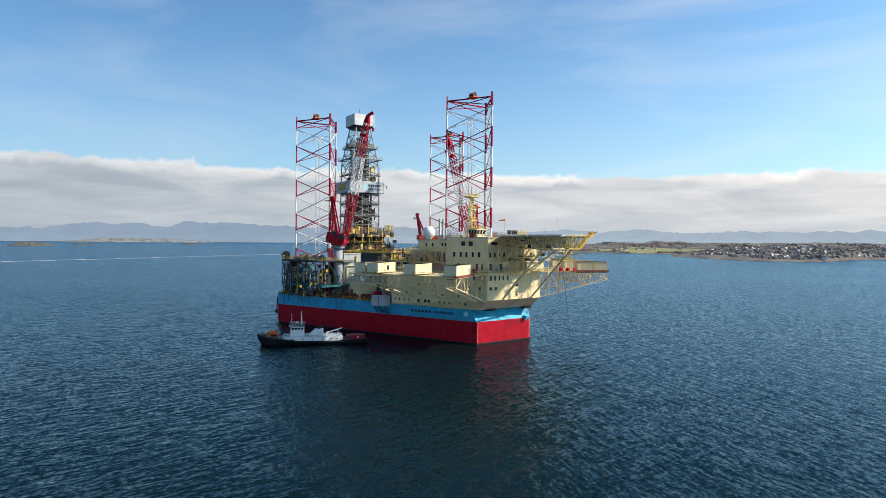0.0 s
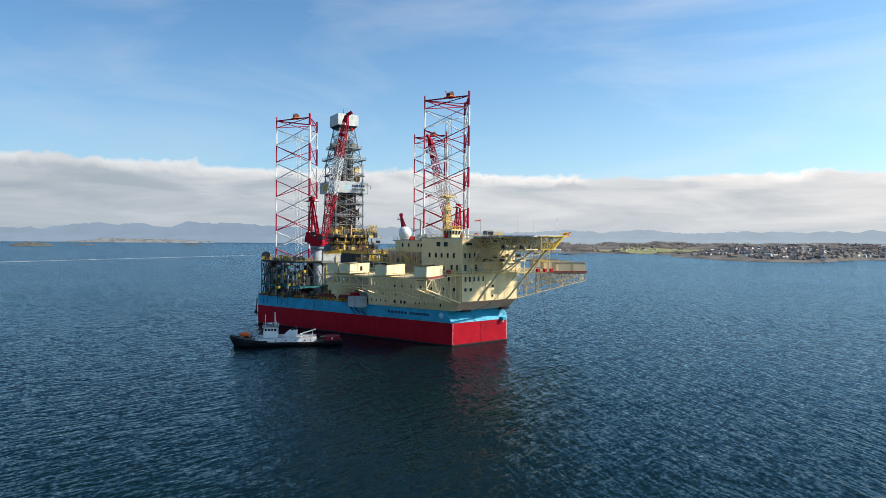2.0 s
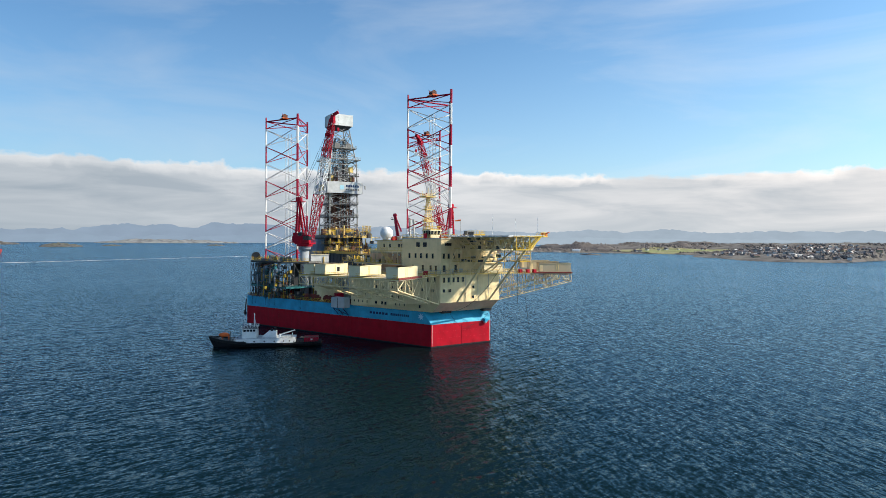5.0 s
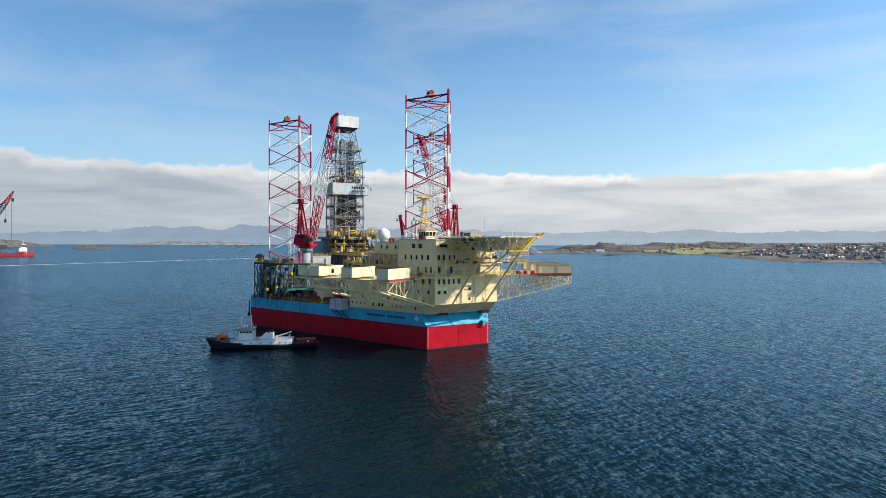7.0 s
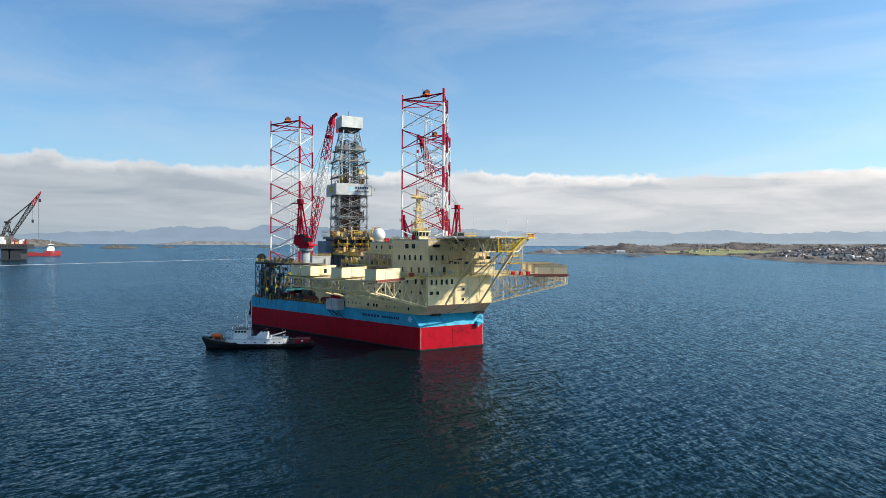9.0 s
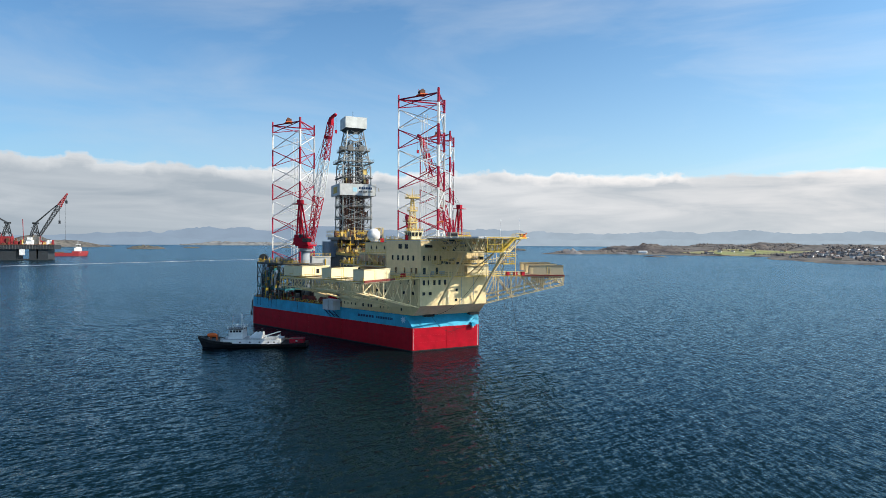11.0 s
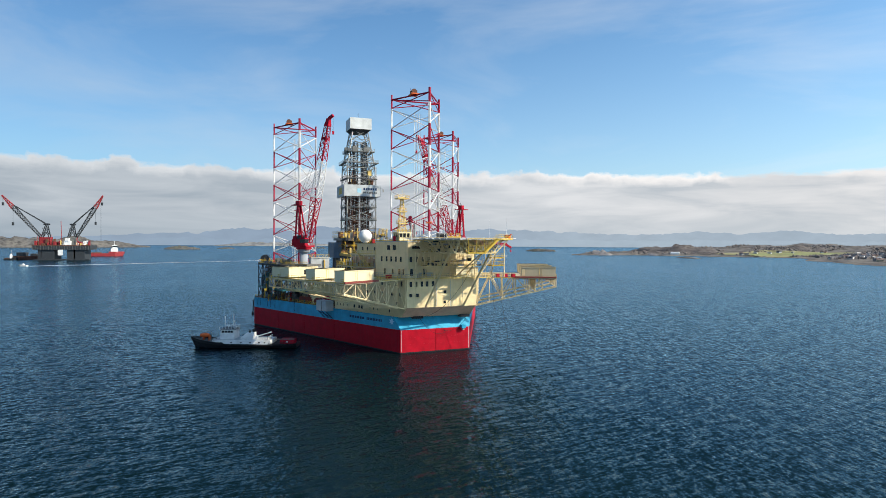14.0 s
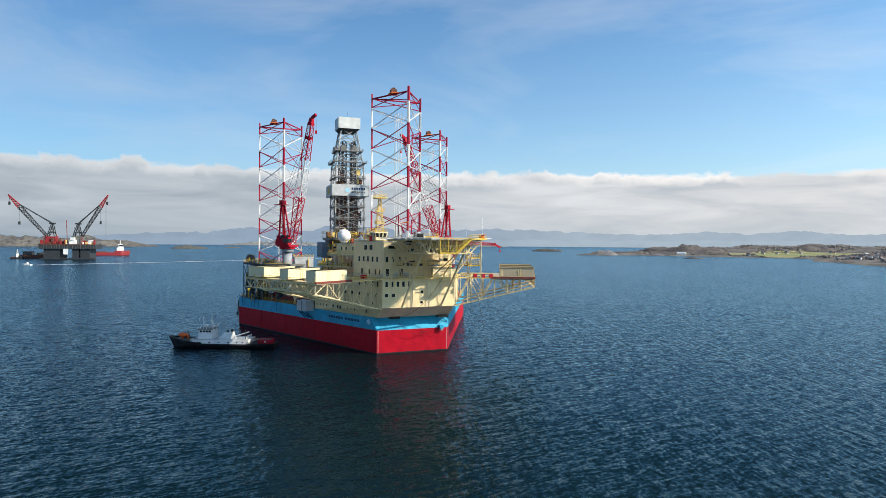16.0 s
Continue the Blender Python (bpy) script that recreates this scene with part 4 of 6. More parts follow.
# ---- side platforms with cream cabins ----
def make_side(sign, x0, y0, boxes, name_label):
    """A truss platform with cabins; (x0, y0) is the first cabin's outboard front corner."""
    u = Vector((-0.905, 0.425 * sign, 0))
    o = Vector((0.564, -0.826, 0)) if sign < 0 else Vector((0.43, 0.903, 0))
    w = Vector((-0.826, -0.564, 0)) if sign < 0 else Vector((-0.903, 0.43, 0))
    spots = (0, 13.2, 26.4, 31.0)[:boxes]
    zt, zb = 22.3, 22.75
    t = thing("side_platform", (x0, y0, 14), name_label, "platform", "truss platforms")

    def P(a, b, z):
        return Vector((x0, y0, z)) + u * a + o * b
    last = 37.0 if sign < 0 else 31.0
    part("deck", Shape().slab(P(-0.4, 0.3, zt), P(last, 0.3, zt), P(last, -13, zt), P(-0.4, -13, zt), -0.3 * sign), TAN, t)
    part("deck_lip", Shape().bar(P(-0.5, 0.4, zt + .2), P(-0.5, -12.5, zt + .2), 0.25, 0.5), DECKRED, t, "red deck edge")
    thin = 1.0 if sign < 0 else .8
    # trusses towards the wall
    for a in spots[:3]:
        s = Shape()
        root_b, n = (-24.5 if sign < 0 else -24.0), 6
        for da in (0.0, 3.4):
            s.tube(P(a + da, 0.2, zt - .1), P(a + da, root_b, zt - .1), .15 * thin)
            s.tube(P(a + da, 0.2, 19.6), P(a + da, root_b, 13.6), .17 * thin)
            for i in range(n + 1):
                b = 0.2 + (root_b - .2) * i / n
                z = 19.6 + (13.6 - 19.6) * i / n
                s.tube(P(a + da, b, z), P(a + da, b, zt), .105 * thin)
                if i < n:
                    b2 = .2 + (root_b - .2) * (i + 1) / n
                    s.tube(P(a + da, b, zt), P(a + da, b2, 19.6 - 6.0 * (i + 1) / n), .10 * thin) if i % 2 else s.tube(P(a + da, b, z), P(a + da, b2, zt), .10 * thin)
        part("cross_truss", s, BEIGE, t, "beige tubular truss")
    s = Shape()
    m = 12
    for b in (0.2, -6):
        s.tube(P(0, b, zt - .2), P(last, b, zt - .2), .15 * thin)
        zz = 19.6 - (0 if b > 0 else 1.5)
        s.tube(P(0, b, zz), P(last, b, zz), .15 * thin)
        for i in range(m + 1):
            a = last * i / m
            s.tube(P(a, b, zz), P(a, b, zt), .095 * thin)
            if i < m:
                s.tube(P(a, b, zz if i % 2 else zt), P(last * (i + 1) / m, b, zt if i % 2 else zz), .095 * thin)
    part("long_truss", s, BEIGE, t, "beige outer truss")
    part("railing", Shape().rail([P(last, 0.2, zt), P(0, 0.2, zt)], 1.1, 1.8).rail([P(-0.4, -12, zt), P(-0.4, -22, zt)], 1.1, 1.5), YELLOW, t, "yellow guard rail")
    part("gangway", Shape().slab(P(-0.4, -12.5, zt), P(3.6, -12.5, zt), P(3.6, -25, zt), P(-0.4, -25, zt), -0.2 * sign), BEIGE, t)
    for k, a in enumerate(spots):
        LEN = 11.0 if sign < 0 else 10.4

        def P(e, b, z):
            return Vector((x0, y0, z)) + u * a + w * (e - a) + o * b
        c = thing("cabin_module", tuple(P(a, 0, zt)), "cream steel cabin module standing on a truss platform" if sign < 0 else "tan steel cabin module standing on a truss platform", "cabin", "cream cabin modules")
        s = Shape()
        cr = [P(a, 0, zb), P(a + 3.6, 0, zb), P(a + 3.6, -LEN, zb), P(a, -LEN, zb)]
        tp = [p + Vector((0, 0, 2.8)) for p in cr]
        s.add(cr + tp, [(3, 2, 1, 0), (4, 5, 6, 7), (0, 1, 5, 4), (1, 2, 6, 5), (2, 3, 7, 6), (3, 0, 4, 7)])
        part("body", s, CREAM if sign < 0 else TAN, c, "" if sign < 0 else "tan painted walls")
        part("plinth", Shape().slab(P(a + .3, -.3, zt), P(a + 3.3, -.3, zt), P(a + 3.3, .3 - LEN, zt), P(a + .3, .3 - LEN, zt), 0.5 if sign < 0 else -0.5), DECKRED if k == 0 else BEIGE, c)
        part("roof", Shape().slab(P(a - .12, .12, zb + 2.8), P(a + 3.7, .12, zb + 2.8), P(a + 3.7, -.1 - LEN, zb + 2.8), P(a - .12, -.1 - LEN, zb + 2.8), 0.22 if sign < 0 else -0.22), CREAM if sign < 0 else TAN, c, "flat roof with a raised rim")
        f = -0.04
        part("door", Shape().slab(P(a + f, -9.2, zb + .1), P(a + f, -10.1, zb + .1), P(a + f, -10.1, zb + 2.1), P(a + f, -9.2, zb + 2.1), 0.05), BEIGE, c)
        part("ladder", Shape().bar(P(a + f, -4.1, zb), P(a + f, -4.1, zb + 2.8), .08).bar(P(a + f, -4.8, zb), P(a + f, -4.8, zb + 2.8), .08), PALEYELLOW, c, "yellow ladder")
        if k == boxes - 2 and sign < 0:
            part("dark_opening", Shape().slab(P(a + f, -5.6, zb + .6), P(a + f, -6.8, zb + .6), P(a + f, -6.8, zb + 1.9), P(a + f, -5.6, zb + 1.9), 0.05), BLACK, c)
    return t


make_side(-1, 19.15, -31.96, 4, "beige tubular truss platform projecting from the block over the water")
make_side(1, 12.2, 33.6, 3, "beige tubular truss platform projecting on the far side")


# ---- helideck ----
HX, HY, HZ = 17.0, 0.4, 34.0


def make_helideck():
    t = thing("helideck", (HX, HY, 30), "octagonal grey helideck on a beige tubular frame", "helideck")
    R = 12.7
    octa = [(HX + R / math.cos(math.pi / 8) * math.cos(math.pi / 8 + i * math.pi / 4), HY + R / math.cos(math.pi / 8) * math.sin(math.pi / 8 + i * math.pi / 4)) for i in range(8)]
    part("deck", Shape().hull(octa, HZ - 0.35, HZ), PALEGREY, t, "grey landing deck")
    s = Shape()
    n = Shape()
    for a, b in zip(octa, octa[1:] + octa[:1]):
        for i in range(7):
            p = Vector(lerp2(a, b, i / 6))
            d = (p - Vector((HX, HY))).normalized()
            q = p + d * 1.6
            s.bar((*p, HZ - .3), (*q, HZ + .1), .12)
        e = [Vector(p) + (Vector(p) - Vector((HX, HY))).normalized() * 1.6 for p in (a, b)]
        s.bar((*e[0], HZ + .1), (*e[1], HZ + .1), .1)
        for g in (.33, .66):
            f = [Vector(p).lerp(q, g) for p, q in zip((a, b), e)]
            n.bar((*f[0], HZ - .3 + .4 * g), (*f[1], HZ - .3 + .4 * g), .05)
    part("net_frame", s, LEGWHITE, t, "galvanised safety net frame")
    part("safety_net", n, LEGWHITE, t)
    # girders below
    s = Shape()
    zb = 30.1
    for y in (-10, -5, 0, 5, 10):
        h = R - max(0, abs(y) - 5.5)
        x0, x1 = HX - h + .6, HX + h - .6
        s.tube((x0, HY + y, HZ - .5), (x1, HY + y, HZ - .5), .2)
        if abs(y) < 6:
            s.tube((x0 + 2.4, HY + y, zb), (x1 - 2.4, HY + y, zb), .22)
            for i in range(6):
                a, b = x0 + 2.4 + (x1 - x0 - 4.8) * i / 6, x0 + 2.4 + (x1 - x0 - 4.8) * (i + 1) / 6
                s.tube((a, HY + y, zb), (a, HY + y, HZ - .4), .13)
                s.tube((a, HY + y, zb), ((a + b) / 2, HY + y, HZ - .4), .13)
                s.tube(((a + b) / 2, HY + y, HZ - .4), (b, HY + y, zb), .13)
            for e in ((x0, x0 + 2.4), (x1, x1 - 2.4)):
                s.tube((e[0], HY + y, HZ - .4), (e[1], HY + y, zb), .16)
    for x in (-10, -6, -2, 2, 6, 10):
        h = R - max(0, abs(x) - 5.5) - .6
        s.tube((HX + x, HY - h, HZ - .5), (HX + x, HY + h, HZ - .5), .18)
        g = min(h - 2.2, 8)
        s.tube((HX + x, HY - g, zb), (HX + x, HY + g, zb), .2)
        for i in range(6):
            a, b = -g + 2 * g * i / 6, -g + 2 * g * (i + 1) / 6
            s.tube((HX + x, HY + a, zb), (HX + x, HY + (a + b) / 2, HZ - .4), .12)
            s.tube((HX + x, HY + (a + b) / 2, HZ - .4), (HX + x, HY + b, zb), .12)
        for e in (-1, 1):
            s.tube((HX + x, HY + e * h, HZ - .4), (HX + x, HY + e * g, zb), .15)
    part("girder_grid", s, BEIGE, t, "beige tubular girders")
    # raking struts to the block's foot, and stays
    for a, b, r in (((6.0, -5.7, 14.3), (23.0, -5.0, zb), .30), ((4.6, 6.6, 14.0), (22.5, 6.9, zb), .30), ((5.9, -5.7, 22.6), (15, -9.5, zb), .17), ((5.2, 6.6, 22.6), (14.5, 8.5, zb), .17),
                    ((5.8, -9.5, 22.6), (11.5, -9.5, zb), .15), ((6.5, 3.0, 22.6), (17.5, 6.9, zb), .17), ((5.6, -1, 22.6), (17, -4.5, zb), .18), ((8.6, -9.6, 19.6), (8.6, -9.6, zb), .14), ((12.2, -5.2, 20.4), (12.2, -5.2, zb), .14),
                    ((12.6, 6.8, 21.0), (12.6, 6.8, zb), .14), ((7.6, 1.0, 22.6), (7.6, 1.0, zb), .12), ((16.5, 7.0, 24.4), (16.5, 11.5, zb), .13), ((9.0, 13.5, 22.6), (15.5, 12.0, zb), .15)):
        part("strut", Shape().tube(a, b, r, 8), BEIGE, t, "beige raking strut")
    # walkways below the deck
    for z, x1 in ((26.3, 7.2), (22.6, 6.9)):
        part("lower_walkway", Shape().box(5.2, -7.5, z - .25, x1, 14.5, z), BEIGE if z > 25 else PALEYELLOW, t, "beige access walkway")
        part("railing", Shape().rail([(5.4, -7.4, z), (x1, -7.4, z), (x1, 14.4, z), (5.4, 14.4, z)], 1.1, 1.6), PALEYELLOW, t, "yellow guard rail")
    part("vent_house", Shape().box(4.3, 3.5, 22.7, 6.4, 10.6, 25.6), CREAM, t, "cream side house")
    rnd = random.Random(52)
    s = Shape()
    for i in range(30):
        x, y = rnd.uniform(6, 13.5), rnd.uniform(-8, 13)
        s.tube((x, y, rnd.choice((22.6, 26.3, 26.3))), (x, y, zb), 0.07, 5)
        z = rnd.uniform(26.6, 29.8)
        s.tube((x, y, z), (x + rnd.uniform(-1, 1), y + rnd.uniform(2, 6), z), .06, 5)
    part("hanger_rod", s, BEIGE, t, "", False, "stuff")
    for mat, lab, n in ((DARKSTEEL, "dark cable trays and pipes under the deck", 60), (PALEYELLOW, "yellow pipes and brackets under the deck", 46), (GALV, "grey ducts under the deck", 34)):
        s = Shape()
        for i in range(n):
            x, y, z = rnd.uniform(6, 24), rnd.uniform(-9, 9.5), rnd.choice((26.4, 27.6, 30.3, 31.4, 32.2, 32.9))
            if z < 30 and x > 14:
                x -= 9
            w = rnd.uniform(.12, .45)
            if i % 3:
                s.tube((x, y, z), (x + rnd.uniform(-.4, .4), y + rnd.uniform(1, 4), z), w * .4, 6)
            else:
                s.box(x - w, y - w * 1.6, z, x + w, y + w * 1.6, z + rnd.uniform(.3, 1.0))
        part("under_deck_gear", s, mat, t, lab, False, "stuff")
    # wider deck of walkway between the struts
    part("mid_walkway", Shape().box(7.2, -7.5, 26.05, 9.4, 4.0, 26.25), BEIGE, t, "beige access walkway")
    part("railing", Shape().rail([(7.2, -7.4, 26.25), (9.4, -7.4, 26.25), (9.4, 4, 26.25)], 1.1, 1.3), PALEYELLOW, t, "yellow guard rail")
    # stepped gallery along the outer edge: low platform, stair, high platform with a monitor
    a = part("edge_gallery", Shape().box(29.8, -3.0, zb, 31.2, 1.4, zb + .2), YELLOW, t, "yellow edge gallery")
    part("railing", Shape().rail([(29.8, -3, zb + .2), (31.2, -3, zb + .2), (31.2, 1.4, zb + .2)], 1.2, 1.1), YELLOW, a)
    for y in (-3, -.8, 1.4):
        part("gallery_post", Shape().bar((31.2, y, zb), (31.2, y, HZ), .14).bar((29.8, y, HZ - .2), (31.2, y, HZ - .2), .14), YELLOW, a)
    part("gallery_beam", Shape().bar((31.2, -3, HZ - .1), (31.2, 5.4, HZ - .1), .16).bar((31.2, -3, zb + 2), (31.2, 1.6, zb + 2), .1), YELLOW, a)
    st = Shape()
    for i in range(12):
        st.box(29.9, 1.4 + i * .34, zb + .2 + i * .31, 31.1, 1.75 + i * .34, zb + .26 + i * .31)
    for x in (29.9, 31.1):
        st.bar((x, 1.4, zb + .1), (x, 5.5, HZ - .1), .1, .5).bar((x, 1.4, zb + 1.3), (x, 5.5, HZ + 1.0), .1).bar((x, 1.4, zb + .8), (x, 5.5, HZ + .5), .07)
    part("stair", st, YELLOW, a, "yellow stair")
    hp = part("high_platform", Shape().hull([(29.8, 5.4), (31.2, 5.4), (31.0, 6.2), (26.6, 11.6), (25.4, 10.8), (29.6, 5.9)], HZ - .3, HZ - .1), YELLOW, t, "yellow access platform")
    part("railing", Shape().rail([(31.2, 5.4, HZ - .1), (31.0, 6.2, HZ - .1), (26.6, 11.6, HZ - .1), (25.4, 10.8, HZ - .1)], 1.1, 1.2), YELLOW, hp)
    part("foam_monitor", Shape().box(26.6, 9.2, HZ - .1, 27.8, 10.4, HZ + .9).tube((27.8, 9.8, HZ + .7), (29.4, 9.8, HZ + 1.1), .14, 8), ORANGE, hp, "orange foam monitor")
    for x, y in ((20.5, 12.9), (27.5, -8.2), (10.5, 12.4)):
        part("whip_aerial", Shape().tube((x, y, HZ - .2), (x, y, HZ + 5.5), .045, 5), WHITE, t, "thin white whip aerial")
    for z, q in ((26.4, 0), (28.6, 1.2)):
        f = part("side_platform", Shape().box(10.5 + q, 11.5, z - .2, 14.0, 15.5, z), YELLOW, t, "yellow stepped platform")
        part("railing", Shape().rail([(10.5 + q, 11.5, z), (14, 11.5, z), (14, 15.5, z), (10.5 + q, 15.5, z)], 1.1, 1.1), YELLOW, f)
    px, py = 14.0, 13.4
    part("drop_post", Shape().tube((px + 0.5, py + 1.8, 23), (px + .5, py + 1.8, 33), .14), BEIGE, t)
    return t


make_helideck()


# ---- deck houses and small things on the block ----
def make_bridge():
    t = thing("control_cab", (-1, -12, 33.2), "cream control cab with dark raked windows on the block's roof", "cab")
    b0, b1 = [(1.2, -12.4), (1.0, -9.2), (-2.2, -9.2), (-2.2, -12.9)], [(1.6, -12.6), (1.4, -9.0), (-2.2, -9.0), (-2.2, -13.1)]
    part("body", Shape().hull(b0, 33.2, 34.3), CREAM, t)
    part("glazing", Shape().hull(grow(b0, -.05), 34.3, 35.5, grow(b1, -.05)), GLASS, t, "dark raked glazing")
    s = Shape()
    for a, b in zip(range(4), (1, 2, 3, 0)):
        for k in (0, .33, .66):
            s.bar((*lerp2(b0[a], b0[b], k), 34.3), (*lerp2(b1[a], b1[b], k), 35.5), .28)
    part("mullion_frame", s, CREAM, t, "", False, "stuff")
    part("roof", Shape().hull(grow(b1, .3), 35.5, 35.8), CREAM, t)
    part("railing", Shape().rail([(x, y, 35.8) for x, y in b1 + b1[:1]], 1.0, 1.2), YELLOW, t, "yellow guard rail")
    part("red_locker", Shape().box(-.5, -13.9, 33.2, .4, -13.2, 34.7), CRANERED, t, "red fire locker")
    return t


make_bridge()


def make_mast():
    t = thing("signal_mast", (-6, -9.6, 33.2), "yellow lattice signal mast with three platforms", "mast")
    x, y = -5.5, -9.6
    part("frame", lattice_mast(Shape(), sq(x, y, 33.2, 1.3), sq(x, y, 46.5, .3), 6, .10, .05), PALEYELLOW, t)
    for z, h in ((38.4, 1.3), (42.0, 1.2), (46.0, 1.8)):
        p = part("platform", Shape().box(x - h, y - h, z, x + h, y + h, z + .2), PALEYELLOW, t)
        part("railing", Shape().rail([(x - h, y - h, z + .2), (x + h, y - h, z + .2), (x + h, y + h, z + .2), (x - h, y + h, z + .2), (x - h, y - h, z + .2)], 1, 1.3), PALEYELLOW, p)
    part("aerial", Shape().tube((x, y, 46), (x, y, 49), .07), PALEYELLOW, t)
    part("aerial", Shape().tube((x + 2, y, 46), (x + 2, y, 48.2), .05), PALEYELLOW, t)
    part("aerial", Shape().tube((x - 2, y - 1, 46), (x - 2, y - 1, 48), .05), PALEYELLOW, t)
    part("radar_scanner", Shape().box(x - 1.4, y - .1, 44.2, x + 1.4, y + .1, 44.5), PALEYELLOW, t)
    return t


make_mast()


def make_radome(x, y, z, r, h):
    t = thing("radome", (x, y, z), "round white radome on a short stand", "radome", "radomes")
    part("stand", Shape().tube((x, y, z), (x, y, z + h), r * .35, 10), PALEGREY, t)
    part("dome", Shape().ball((x, y, z + h + r * .85), r, 24, 14), WHITE, t, "smooth white dome", True)
    part("base_ring", Shape().tube((x, y, z + h - .1), (x, y, z + h + .15), r * .6, 16), WHITE, t)


make_radome(-17.6, -18.2, 32.4, 2.1, .6)
make_radome(-10.8, -14.2, 32.4, 0.75, 0.8)
make_radome(2.5, 2.0, 33.25, 0.45, 0.6)


def make_roof_clutter():
    for x, y, w, d, h, mat, lab in ((-14, -14.5, 1.2, 1.0, 1.3, PALEGREY, "grey ventilation box on the roof"), (-19.8, -17.6, .7, .7, 1.6, PALEYELLOW, "yellow ventilation box on the roof"), (-19.6, -14.5, .8, .8, 1.2, CRANERED, "red equipment locker on the roof"),
                                     (-11.8, -13.5, 1.2, 1.0, 1.2, PALEGREY, "grey ventilation box on the roof"), (-17.0, -11, 2, 1.6, 1.5, STEEL, "grey ventilation box on the roof")):
        t = thing("vent_box", (x, y, 32.4), lab, "vent box", "roof boxes")
        part("body", Shape().box(x - w, y - d, 32.4, x + w, y + d, 32.4 + h), mat, t)
        part("cap", Shape().box(x - w - .1, y - d - .1, 32.4 + h, x + w + .1, y + d + .1, 32.55 + h), mat, t)
    # small house and yellow frame by the helideck
    t = thing("helideck_cabin", (8, -7.5, 34), "small blue-grey glazed cabin beside the helideck", "cabin")
    part("body", Shape().box(2.2, -1.2, 33.25, 4.2, 1.4, 35.6), STEEL, t)
    part("glass", Shape().box(4.2, -.9, 34.2, 4.26, 1.1, 35.3), GLASS, t)
    t = thing("yellow_tank_frame", (1, 4, 33.25), "yellow railed equipment frame on the roof", "frame")
    part("body", Shape().box(-.5, 2.2, 33.25, 2.6, 6.5, 34.6), YELLOW, t)
    part("railing", Shape().rail([(-.5, 2.2, 34.6), (2.6, 2.2, 34.6), (2.6, 6.5, 34.6), (-.5, 6.5, 34.6)], 1.1, 1), YELLOW, t)
    t = thing("windsock", (3.2, -3, 33.25), "red windsock on a thin pole", "windsock")
    part("pole", Shape().tube((3.2, -3, 33.25), (3.2, -3, 39), .05), GALV, t)
    part("sock", Shape().tube((3.2, -3, 38.8), (2.2, -4.6, 38.6), .3, 8, .14), ORANGE, t, "red cloth sock")


make_roof_clutter()


def make_stacks():
    for y in (8.0, 9.6):
        t = thing("exhaust_stack", (-52, y, 20.3), "slim grey steel exhaust stack", "stack", "exhaust stacks")
        part("pipe", Shape().tube((-52, y, 20.3), (-52, y, 39.6), .42, 12), GALV, t, "", True)
        part("cowl", Shape().tube((-52, y, 39.6), (-52, y, 40.8), .55, 12), PALEGREY, t)
        part("band", Shape().tube((-52, y, 34), (-52, y, 34.4), .5, 12), DARKSTEEL, t)


make_stacks()


# ---- open deck towards the stern ----
def on_side(k, out=0.0):
    """A point along the hull's long side, k from the stern corner to the kink."""
    a, b = Vector(HULL[-1]), Vector(SIDE_END)
    d = (b - a).normalized()
    p = a.lerp(b, k) + Vector((d.y, -d.x)) * out
    return p.x, p.y


